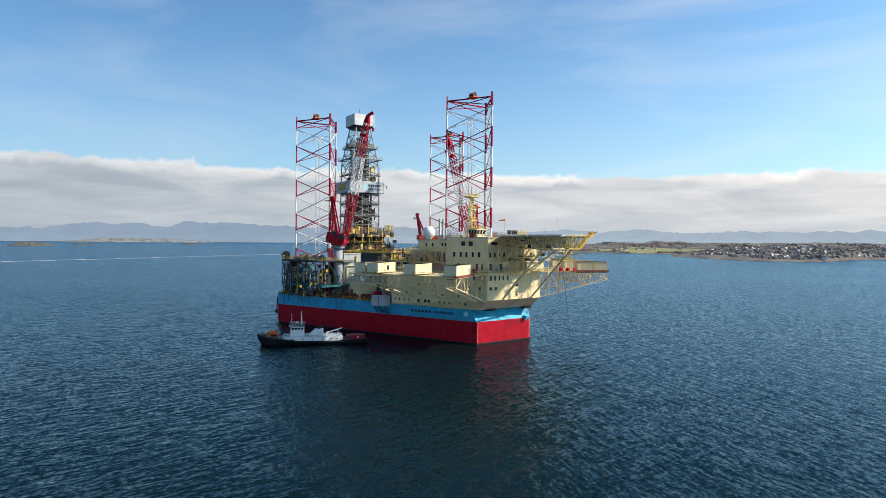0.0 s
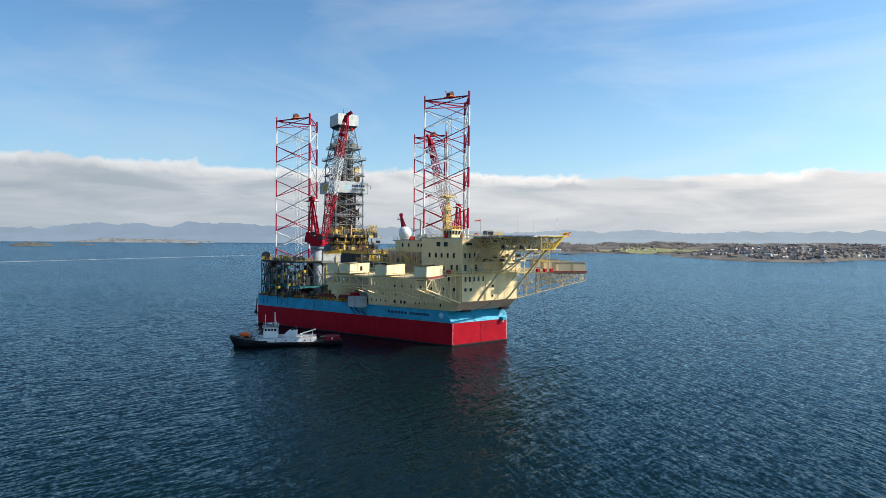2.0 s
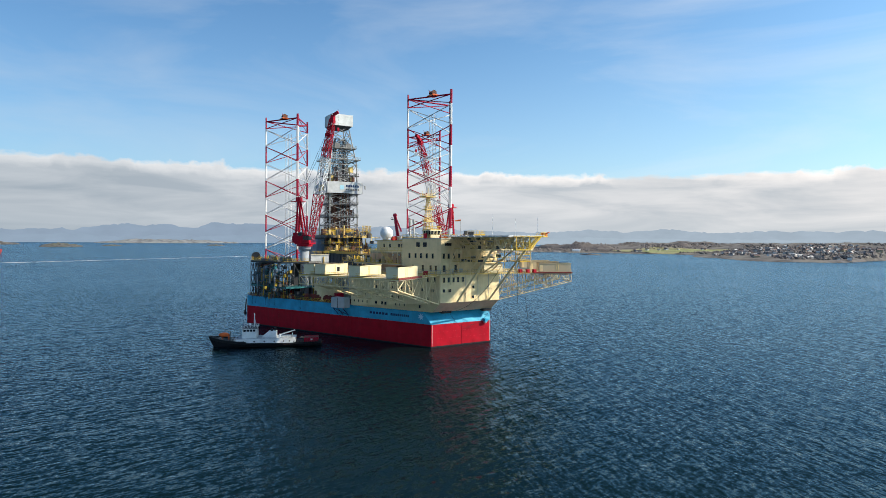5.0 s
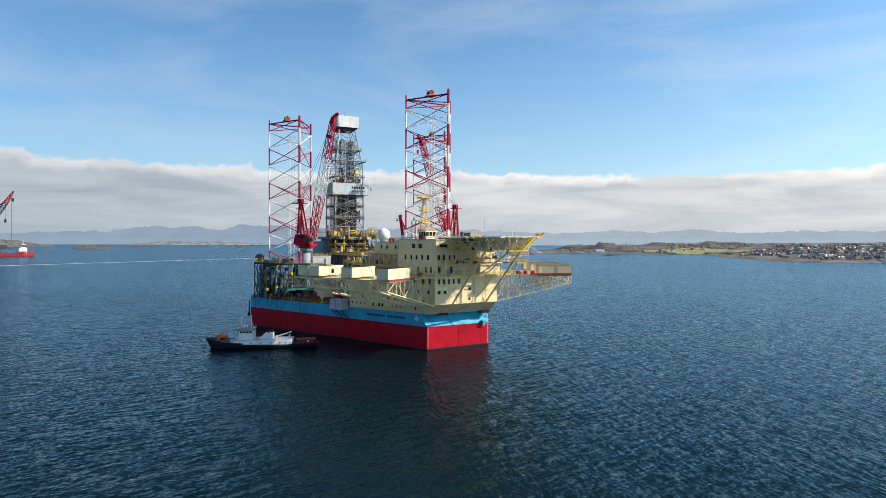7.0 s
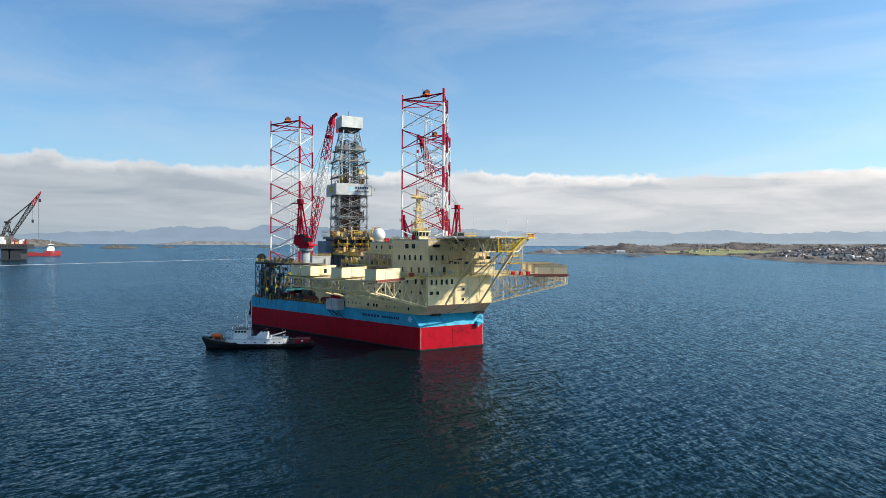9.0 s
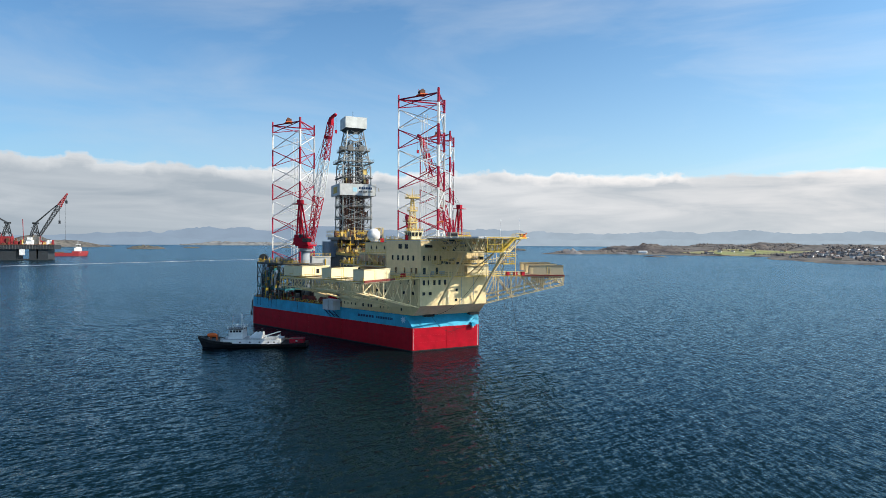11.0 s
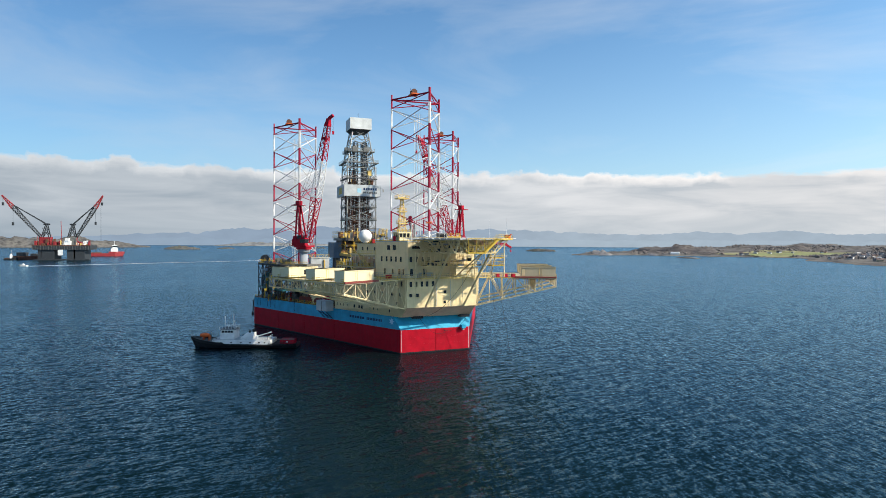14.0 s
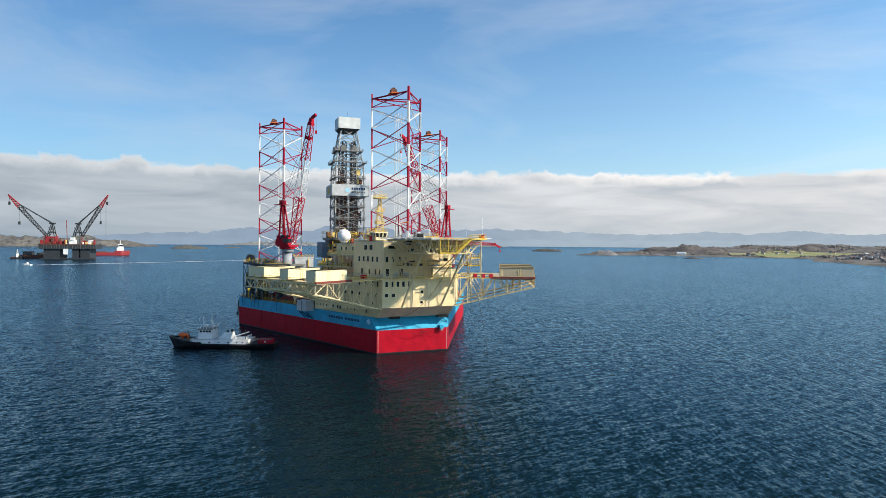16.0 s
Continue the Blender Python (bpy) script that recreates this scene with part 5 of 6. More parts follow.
def make_stern():
    t = thing("jacking_house", (-76.6, -32.8, DECK), "steel jacking frame with a railed platform round a leg", "jacking frame", "jacking frames")
    cx, cy = -76.6, -33.4
    part("upper_platform", Shape().hull([(-92, -40), (-80, -47.2), (-62, -41), (-58, -31), (-64, -22), (-92, -24)], 23.6, 24.4), STEEL, t, "dark railed upper platform")
    ring = [(-92, -40, 24.4), (-80, -47.2, 24.4), (-62, -41, 24.4), (-58, -31, 24.4)]
    part("railing", Shape().rail(ring, 1.2, 1.6), YELLOW, t, "yellow guard rail")
    part("edge_beam", Shape().path([(x, y, 24.0) for x, y, z in ring], .3), DARKSTEEL, t)
    part("mid_platform", Shape().hull([(-90, -40), (-79, -47.4), (-56, -40), (-60, -26), (-90, -26)], 14.6, 15.1), TEAL, t, "teal middle platform")
    part("railing", Shape().rail([(-90, -40, 15.1), (-79, -47.4, 15.1), (-56, -40, 15.1)], 1.1, 1.6), TEAL, t)
    s = Shape()
    rnd = random.Random(3)
    for k in range(3):
        a = radians(k * 120)
        x, y = cx + 9.6 * math.cos(a), cy + .6 + 9.6 * math.sin(a)
        part("jack_tower", Shape().box(x - 1.9, y - 1.9, DECK, x + 1.9, y + 1.9, 23.6), DARKSTEEL, t, "dark jacking tower")
        for z in (12.5, 15, 17.5, 20):
            [part("jack_motor", Shape().tube((x + e, y - 1.8, z), (x + e, y - 3.2, z), .7, 10), STEEL, t) for e in (-1.2, 1.2)]
    for p, q in zip(ring, ring[1:]):
        for k in (0, .25, .5, .75):
            c = Vector(p).lerp(Vector(q), k)
            s.bar((c.x, c.y, DECK), (c.x, c.y, 23.6), .22)
            e = Vector(p).lerp(Vector(q), k + .25)
            s.tube((c.x, c.y, DECK + .2), (e.x, e.y, 18.5), .14)
            s.tube((c.x, c.y, 23.4), (e.x, e.y, 18.5), .14)
            s.tube((c.x, c.y, 18.5), (e.x, e.y, 18.5), .14)
    part("support_frame", s, DARKSTEEL, t, "dark braced steel frame")
    for mat, lab, n in ((STEEL, "tangled grey pipework", 60), (TEAL, "teal pipework", 26), (DARKSTEEL, "dark pipework", 60), (BLUEGREY, "blue-grey pipework", 44), (YELLOW, "yellow pipework and valves", 34), (RUSTY, "rusty pipework", 46), (PALEGREY, "pale ducts and boxes", 20)):
        s = Shape()
        for i in range(n):
            g, z = rnd.random(), rnd.uniform(11.2, 23.4)
            x, y = -89 + 30 * g, -43.5 - 3 * math.sin(g * 3.1) + rnd.uniform(0, 7)
            w = rnd.uniform(.8, 4)
            r = rnd.uniform(.07, .24)
            s.tube((x, y, z), (x + w, y + .3, z), r, 6)
            s.tube((x, y, z), (x, y, max(DECK, z - rnd.uniform(1.5, 6))), r, 6)
            if i % 4 == 0:
                s.box(x + w, y - .4, z - .5, x + w + .9, y + .4, z + .5)
        part("pipework", s, mat, t, lab, False, "stuff")
    s = Shape()
    for i in range(26):
        g = rnd.random()
        x, y = -88 + 27 * g, -42.5 - 3 * math.sin(g * 3.1) + rnd.uniform(0, 8)
        w = rnd.uniform(.2, .9)
        s.box(x - w, y - w, 24.4, x + w, y + w, 24.4 + rnd.uniform(.5, 2.2))
    part("deck_gear", s, STEEL, t, "grey gear on the upper platform", False, "stuff")
    s = Shape()
    for i in range(30):
        g = rnd.random()
        x, y = -89 + 28 * g, -43 - 3 * math.sin(g * 3.1) + rnd.uniform(0, 8)
        s.tube((x, y, 24.4), (x, y, 24.4 + rnd.uniform(.8, 2.2)), .09, 5).tube((x, y, 25.2), (x + rnd.uniform(.5, 2.5), y, 25.2), .08, 5)
    part("deck_gear", s, YELLOW, t, "yellow posts and pipes on the upper platform", False, "stuff")
    part("reel", Shape().tube((-85, -44.0, 25.8), (-83.2, -44.6, 25.8), 1.7, 16), DARKSTEEL, t, "dark hose reel")
    part("reel_frame", Shape().box(-85.6, -44.8, 24.4, -82.6, -43.2, 24.8), DARKSTEEL, t)
    b = thing("machinery_house", (-68, -25, DECK), "pale grey machinery house beside the crane column", "deck house")
    part("body", Shape().box(-67.5, -29, DECK, -62, -22, 26.6), PALEGREY, b)
    part("roof", Shape().box(-67.7, -29.2, 26.6, -61.8, -21.8, 26.9), PALEGREY, b)
    part("railing", Shape().rail([(-67.5, -29, 26.9), (-62, -29, 26.9), (-62, -22, 26.9)], 1.1, 1.4), YELLOW, b, "yellow guard rail")
    part("pipe_run", Shape().path([(-61.7, -28, 11), (-61.7, -28, 22), (-61.7, -24, 22), (-61.7, -24, 26)], .25), YELLOW, b)
    # mid deck houses, behind the trusses
    for x0, y0, x1, y1, z1, mat, lab in ((-58, -22, -42, -4, 22.0, PALEGREY, "pale grey steel deck house"), (-57, 2, -42, 24, 20.0, PALEGREY, "pale grey steel deck house"), (-52, -31, -44, -24, 16.5, BEIGE, "beige steel deck house")):
        h = thing("deck_house", ((x0 + x1) / 2, (y0 + y1) / 2, DECK), lab, "deck house")
        part("body", Shape().box(x0, y0, DECK, x1, y1, z1), mat, h)
        part("roof_edge", Shape().box(x0 - .2, y0 - .2, z1, x1 + .2, y1 + .2, z1 + .25), mat, h)
        part("railing", Shape().rail([(x0, y0, z1 + .25), (x1, y0, z1 + .25), (x1, y1, z1 + .25)], 1.1, 1.6), YELLOW, h, "yellow guard rail")
        s = Shape()
        for i in range(int((x1 - x0) / 1.5)):
            s.box(x0 + .6 + i * 1.5, y0 - .1, DECK, x0 + .75 + i * 1.5, y0, z1)
        part("wall_ribs", s, mat, h)
        if z1 > 20:
            part("roof_units", Shape().box(x0 + 2, y0 + 2, z1 + .3, x0 + 6, y0 + 7, z1 + 2.2).box(x0 + 8, y0 + 3, z1 + .3, x0 + 13, y0 + 9, z1 + 1.7), DARKSTEEL, h, "dark roof units")
    # round tanks, skids and drums along the edge
    rnd = random.Random(11)
    cols = [(YELLOW, "yellow"), (CRANERED, "red"), (RUSTY, "rusty brown"), (PALEGREY, "grey"), (DARKSTEEL, "dark"), (TEAL, "teal")]
    for i in range(30):
        k = 0.1 + 0.86 * i / 30
        x, y = on_side(k, -2.2 - rnd.random() * 5)
        mat, cn = cols[rnd.choice((0, 1, 2, 2, 3, 4, 4, 5))]
        h = rnd.uniform(1.2, 3.4)
        r = rnd.uniform(.5, 1.1)
        if i % 3 == 0:
            d = thing("deck_tank", (x, y, DECK), "%s upright steel deck tank" % cn, "tank", "deck tanks")
            part("shell", Shape().tube((x, y, DECK), (x, y, DECK + h), r, 14), mat, d, "", True)
            part("lid", Shape().tube((x, y, DECK + h), (x, y, DECK + h + .15), r * .7, 12), mat, d)
            part("pipe", Shape().path([(x + r, y, DECK), (x + r + .3, y, DECK + h), (x, y, DECK + h + .5)], .1), STEEL, d)
        elif i % 3 == 1:
            d = thing("deck_crate", (x, y, DECK), "%s steel deck crate" % cn, "crate", "deck crates")
            part("body", Shape().box(x - r, y - r, DECK, x + r * 1.6, y + r, DECK + h * .8), mat, d)
            part("lid", Shape().box(x - r - .06, y - r - .06, DECK + h * .8, x + r * 1.66, y + r + .06, DECK + h * .8 + .12), mat, d)
        else:
            d = thing("drum_rack", (x, y, DECK), "rack of %s drums on deck" % cn, "rack", "drum racks")
            for j in range(3):
                part("drum", Shape().tube((x - 1 + j * .9, y, DECK), (x - 1 + j * .9, y, DECK + 1.3), .4, 10), mat, d)
            part("frame", Shape().box(x - 1.6, y - .6, DECK + 1.3, x + 1.5, y + .6, DECK + 1.45).rail([(x - 1.6, y - .6, DECK), (x + 1.5, y - .6, DECK)], 2.2, 1.5), DARKSTEEL, d)
    for i in range(9):
        k = .56 + i * .036
        x, y = on_side(k, -2.6)
        q = thing("hose_reel", (x, y, DECK), "rust-red hose reel in a yellow frame", "hose reel", "hose reels")
        part("drum", Shape().tube((x - .5, y, DECK + 1.25), (x + .5, y, DECK + 1.25), .95, 16), RUSTY if i % 2 else DECKRED, q, "rust-red wound drum")
        for e in (-.6, .6):
            part("flange", Shape().tube((x + e - .05, y, DECK + 1.25), (x + e + .05, y, DECK + 1.25), 1.12, 16), DECKRED, q)
        part("stand", Shape().bar((x - .7, y - 1.2, DECK), (x - .7, y, DECK + 1.35), .14).bar((x - .7, y + 1.2, DECK), (x - .7, y, DECK + 1.35), .14).bar((x + .7, y - 1.2, DECK), (x + .7, y, DECK + 1.35), .14).bar((x + .7, y + 1.2, DECK), (x + .7, y, DECK + 1.35), .14), YELLOW, q, "yellow stand")
    r = thing("deck_railing", (*on_side(.5), DECK), "yellow and grey guard rail along the hull's edge", "railing")
    p0, p1 = on_side(0, -.4), on_side(.98, -.4)
    part("rail", Shape().rail([(*p0, DECK), (*p1, DECK)], 1.2, 1.4), YELLOW, r)
    # pale box hung outside the hull
    w = thing("hanging_locker", (-32, -29, 10), "pale grey locker bracketed outside the hull", "locker")
    q = [on_side(k, o) for k, o in ((.885, 3.0), (.99, 3.0), (.99, .1), (.885, .1))]
    part("body", Shape().hull(q, 9.9, 13.3), PALEGREY, w)
    part("seam", Shape().bar((*on_side(.94, 3.05), 9.9), (*on_side(.94, 3.05), 13.3), .15), STEEL, w)
    br = Shape()
    for k in (.895, .935, .98):
        br.path([(*on_side(k, 2.8), 9.9), (*on_side(k, .1), 7.3)], .14)
    br.path([(*on_side(.895, 2.8), 9.8), (*on_side(.98, .1), 7.4)], .12)
    part("bracket", br, NAVY, w, "dark blue brackets")
    c = thing("red_container", (-38, -27, DECK), "small red and blue deck container", "container")
    part("body", Shape().box(-39, -28, DECK + 1, -36.6, -25.5, DECK + 3.4), CRANERED, c)
    part("base", Shape().box(-39.1, -28.1, DECK, -36.5, -25.4, DECK + 1), BLUE, c)
    # red lockers on the near platform and the far walkway
    for x, y in ((6.2, -16.6), (7.6, -17.6), (8.5, 16.0), (9.4, 18.2), (10, 20.4)):
        k = thing("life_raft_locker", (x, y, 22.6), "red locker on the walkway", "locker", "red walkway lockers")
        part("body", Shape().box(x - .5, y - .45, 22.65, x + .5, y + .45, 23.6), CRANERED, k)
        part("lid", Shape().box(x - .55, y - .5, 23.6, x + .55, y + .5, 23.7), CRANERED, k)


make_stern()


def make_midship_walkways():
    rnd = random.Random(61)
    for x0, y0, x1, y1, z in ((-56, -27, -41, -22.5, 19.0), (-47, -22, -29, -19, 25.0), (-56, -15, -30, -10, 27.2)):
        t = thing("walkway", ((x0 + x1) / 2, (y0 + y1) / 2, z), "yellow railed steel walkway crowded with pipes", "walkway", "midship walkways")
        part("grating", Shape().box(x0, y0, z - .3, x1, y1, z), STEEL, t, "grey grating")
        part("railing", Shape().rail([(x0, y0, z), (x1, y0, z), (x1, y1, z)], 1.1, 1.3), YELLOW, t, "yellow guard rail")
        for k in range(5):
            x = x0 + (x1 - x0) * k / 4
            part("post", Shape().bar((x, y0 + .2, DECK), (x, y0 + .2, z - .3), .25), PALEYELLOW, t)
        for i in range(18):
            x, y, w, h = rnd.uniform(x0 + 1, x1 - 1), rnd.uniform(y0 + .6, y1 - .4), rnd.uniform(.15, .6), rnd.uniform(.5, 2.4)
            e = Shape().tube((x, y, z), (x, y, z + h), w * .5, 8).tube((x, y, z + h * .8), (x + 1.8, y, z + h * .8), .1, 6) if i % 2 else Shape().box(x - w, y - w, z, x + w, y + w, z + h)
            part("deck_gear", e, (YELLOW, RUSTY, DARKSTEEL, PALEYELLOW, TAN, PALEGREY)[i % 6], t, "small deck machinery")


make_midship_walkways()


def hang(a, b, sag, n=10):
    a, b = Vector(a), Vector(b)
    return [tuple(a.lerp(b, i / n) - Vector((0, 0, sag * 4 * (i / n) * (1 - i / n)))) for i in range(n + 1)]


def make_hoses():
    t = thing("loading_hoses", (5, 10, 14), "black rubber hoses hanging from the platforms", "hose")
    for pts in (hang((13, 6, 26), (3.2, -6.5, 11), 3.5), hang((11.5, 14, 24), (9, 20, .2), -1), hang((11, 13, 24), (6.5, 16.5, 13), 4), hang((3, -6.5, 10.5), (1.5, 3, 6.5), 2.5), hang((1.6, 1.5, 6.5), (1.6, 8.8, 10), 1.5)):
        part("hose", Shape().path(pts, .05), RUBBER, t)
    for k in (.06, .1, .2, .24, .3, .55):
        x, y = on_side(k, .18)
        part("mooring_loop", Shape().path([(x, y, DECK + .3), (x + .2, y - .2, DECK - 2.4), (x + .6, y, DECK - 2.8)], .06), RUBBER, t)
    b = thing("bow_fender", (2.2, 8.6, 7), "pale blue mooring bracket on the bow", "bracket")
    part("body", Shape().box(-.6, 7.7, 6.8, 1.3, 8.9, 7.7), BLUE, b)
    part("foot", Shape().box(-.4, 8.0, 6.2, .8, 8.6, 6.8), WHITE, b)
    a = thing("anchor", (-79.6, -49.2, 4), "black anchor hung at the stern corner", "anchor")
    part("shank", Shape().tube((-79.6, -49.0, 9.5), (-79.6, -49.3, 4.5), .22), BLACK, a)
    part("flukes", Shape().bar((-81, -49.3, 3.6), (-79.6, -49.4, 4.7), .7, .5).bar((-78.2, -49.5, 3.6), (-79.6, -49.4, 4.7), .7, .5), BLACK, a)


make_hoses()


# ---- tug ----
TUG = Matrix.Translation((-162.5, 95.6, 0)) @ Matrix.Rotation(math.atan2(0.83, 0.556), 4, "Z") @ Matrix.Diagonal((0.90, 0.88, 0.69, 1))   # x from bow to stern


def make_tug():
    t = thing("tug", (18, 0, 0), "old black-hulled tug with a white wheelhouse", "boat", "", TUG)
    L = 37.0
    st = []
    for k in range(13):
        x = L * k / 12
        w = 4.3 * min(1, math.sqrt((x + .15) / 7.0)) * (1 if x < 31 else 1 - (x - 31) * .05)
        z = 2.05 + 2.0 * max(0, 1 - x / 12) ** 1.6 - .35 * max(0, min(1, (x - 8) / 18))
        st.append((x, w, z))
    s = Shape()
    v = []
    for x, w, z in st:
        rake = 2.0 * max(0, 1 - x / 6)
        v += [(x + rake, -w * .6, -1), (x + rake * .6, -w * .92, .6), (x, -w, z), (x, w, z), (x + rake * .6, w * .92, .6), (x + rake, w * .6, -1)]
    f = []
    for k in range(12):
        for j in range(5):
            a = k * 6 + j
            f.append((a, a + 6, a + 7, a + 1))
    f += [(0, 1, 2, 3, 4, 5), tuple(72 + j for j in range(6))[::-1]]
    part("hull", s.add(v, f), BLACK, t, "black painted hull")
    d = Shape()
    dv = []
    for x, w, z in st:
        dv += [(x + .3, -w * .96, z - .75), (x + .3, w * .96, z - .75)]
    part("deck", d.add(dv, [(2 * k, 2 * k + 2, 2 * k + 3, 2 * k + 1) for k in range(12)]), RUSTY, t, "worn brown deck")
    for sg in (-1, 1):
        v = []
        for x, w, z in st[:5]:
            v += [(x, sg * w, z - .02), (x, sg * w, z + .55), (x + .1, sg * (w - .12), z + .55), (x + .1, sg * (w - .12), z - .02)]
        f = [(k * 4 + j, k * 4 + (j + 1) % 4, k * 4 + 4 + (j + 1) % 4, k * 4 + 4 + j) for k in range(4) for j in range(4)]
        part("bow_bulwark", Shape().add(v, f + [(0, 1, 2, 3), (19, 18, 17, 16)]), BLACK, t)
    part("rubbing_strake", Shape().path([(x, -w - .1, z - .4) for x, w, z in st], .16), RUBBER, t)
    # white casing amidships
    cs = part("casing", Shape().hull([(8.4, -3.9), (28.4, -4.0), (28.4, 4.0), (8.4, 3.9)], 1.3, 3.6), WHITE, t, "white side casing")
    for x in (11.5, 15, 18.3, 21.5, 24.5, 26.4):
        part("porthole", Shape().tube((x, -4.08, 2.5), (x, -3.9, 2.5), .28, 10), BLACK, cs)
    part("casing_top", Shape().box(8.6, -3.7, 3.7, 27.1, 3.7, 3.8), PALEGREY, t)
    part("casing_rail", Shape().rail([(18.5, -3.7, 3.8), (27.1, -3.7, 3.8), (27.1, 3.7, 3.8)], 1.0, 1.3), WHITE, t)
    w = part("wheelhouse", Shape().hull([(10.9, -3), (15.6, -3), (15.6, 3), (10.9, 3)], 3.8, 8.0, [(11.1, -2.8), (15.6, -2.8), (15.6, 2.8), (11.1, 2.8)]), WHITE, t, "white two-deck wheelhouse")
    for x in (11.4, 12.4, 13.4, 14.4):
        part("pane", Shape().box(x, -2.92, 6.7, x + .8, -2.8, 7.6), GLASS, w)
    for y in (-2.3, -1.1, .2, 1.4):
        part("pane", Shape().box(10.9, y, 6.7, 11.08, y + .9, 7.6), GLASS, w)
    part("wheelhouse_roof", Shape().box(10.6, -3.2, 8.0, 15.9, 3.2, 8.2), BLACK, w, "dark roof edge")
    part("roof_rail", Shape().rail([(10.7, -3, 8.2), (15.8, -3, 8.2), (15.8, 3, 8.2), (10.7, 3, 8.2)], 1.1, 1.1), WHITE, w)
    m = part("mast", Shape().tube((14.6, 0, 8.2), (14.6, 0, 14.4), .16).tube((15.2, 1, 8.2), (14.6, 0, 12.5), .1).bar((14.6, -1.3, 11.6), (14.6, 1.3, 11.6), .12).bar((14.6, -.9, 12.8), (14.6, .9, 12.8), .1).tube((11.4, .6, 8.2), (11.4, .6, 13.4), .09).box(12.2, -.9, 9.3, 12.5, .9, 9.6).ball((13.2, -.6, 9.6), .45, 10, 6), WHITE, t, "white mast with aerials")
    part("funnel_house", Shape().hull([(17.2, -2.0), (22, -2.0), (22, 2), (17.2, 2)], 3.8, 6.4, [(19.4, -1.4), (22, -1.4), (22, 1.4), (19.4, 1.4)]), WHITE, t, "white sloped funnel casing")
    [part("funnel_top", Shape().tube((x, y, 6.3), (x, y, z), .4, 10), BLACK, t, "black exhaust top") for x, y, z in ((20.4, -.7, 7.4), (21.4, .5, 7.8))]
    part("deck_crane", Shape().tube((23.2, -1.5, 3.8), (23.2, -1.5, 5.2), .35, 8).bar((23.0, -1.5, 4.8), (28.2, -2.4, 7.0), .4, .45), WHITE, t, "white deck crane")
    ob = part("workboat", Shape().ball((0, 0, 0), 1, 14, 8), ORANGE, t, "orange inflatable workboat on the foredeck", True)
    part("workboat_davit", Shape().path([(7.0, -.4, 2.6), (6.9, -.4, 6.4), (5.8, -.6, 7.0), (4.9, -.8, 6.3)], .14), STEEL, t, "bent grey davit")
    part("foredeck_gear", Shape().box(7.6, -2.6, 2.0, 8.8, -1.2, 3.6).tube((9.4, -2.2, 2), (9.4, -2.2, 4.4), .3, 8).box(6.6, 1.2, 2.0, 8.4, 2.6, 3.2), STEEL, t, "grey foredeck gear", False, "stuff")
    part("tyre_fender", Shape().path([(33 + .5 * math.cos(a * .7), -4.25, 1.0 + .5 * math.sin(a * .7)) for a in range(10)], .16), RUBBER, t, "black tyre fender")
    ob.matrix_basis = Matrix.Translation(Vector((4.9, -.8, 5.2)) - base_of(t)) @ Matrix.Diagonal((1.8, .95, 1.0, 1))
    ob.data.transform(Matrix.Translation(base_of(t)))
    part("workboat_cradle", Shape().box(4.2, -1.2, 3.0, 4.5, .4, 4.9).box(6.2, -1.2, 2.8, 6.5, .4, 4.9), ORANGE, t)
    part("windlass", Shape().tube((3.6, -.9, 3.5), (3.6, .9, 3.5), .5, 10).box(7.2, -2.2, 2.2, 8.2, 1.6, 3.3), GALV, t, "grey windlass")
    part("foredeck_rail", Shape().rail([(x, -w + .1, z + .5) for x, w, z in st[:4]], .8, 1), STEEL, t)
    part("stern_rail", Shape().rail([(x, -w + .1, z) for x, w, z in st[9:]], .9, 1.2), BLACK, t)
    part("stern_mast", Shape().tube((27.2, -3, 3.7), (27.2, -3, 8.2), .08), DARKSTEEL, t)
    c = thing("deck_container", (32, 0, 1.2), "red steel container on the tug's dark stern deck", "container", "", TUG)
    part("body", Shape().box(31.2, -2.6, 1.0, 36.0, 1.8, 3.6), CRANERED, c)
    part("frame_rail", Shape().rail([(29.8, -2.8, 3.6), (36.2, -2.8, 3.6)], .5, 1.2).box(30.5, -2.7, .9, 36.1, -2.6, 1.1), STEEL, c)
    part("door_bars", Shape().bar((32.2, -2.66, 1.1), (32.2, -2.66, 4), .1).bar((34.4, -2.66, 1.1), (34.4, -2.66, 4), .1), DECKRED, c)
    part("notice", Shape().box(33.4, -2.66, 2.3, 34.0, -2.6, 3.0), WHITE, c)


make_tug()


# ---- crane vessel, supply ship and small craft far off ----
FAR = Matrix.Translation((-1132, 96, 0)) @ Matrix.Rotation(radians(68), 4, "Z") @ Matrix.Diagonal((.72, .72, 1.02, 1))   # x along the vessel, towards the right


def make_crane_vessel():
    t = thing("crane_vessel", (0, 0, 0), "semi-submersible crane vessel with two dark lattice cranes", "ship", "", FAR)
    for x, w in ((-44, 5), (-27, 17), (18, 9), (38, 13)):
        part("column", Shape().box(x - w * .75, -20, -3, x + w * .75, 20, 17), DARKSTEEL, t, "dark hull column")
    part("lower_hull", Shape().box(-56, -22, -4, 58, -8, 2.0), DARKSTEEL, t, "dark lower hull")
    part("deck_box", Shape().box(-58, -23, 17, 60, 23, 24), DARKSTEEL, t, "dark deck box")
    part("deck_edge", Shape().box(-58.5, -23.5, 23.6, 60.5, -22.8, 24.6), RUSTY, t)
    part("white_panel", Shape().box(-6, -23.7, 8, 4, -22.9, 17), WHITE, t)
    rnd = random.Random(5)
    for i in range(64):
        x = rnd.uniform(-54, 55)
        k = rnd.random()
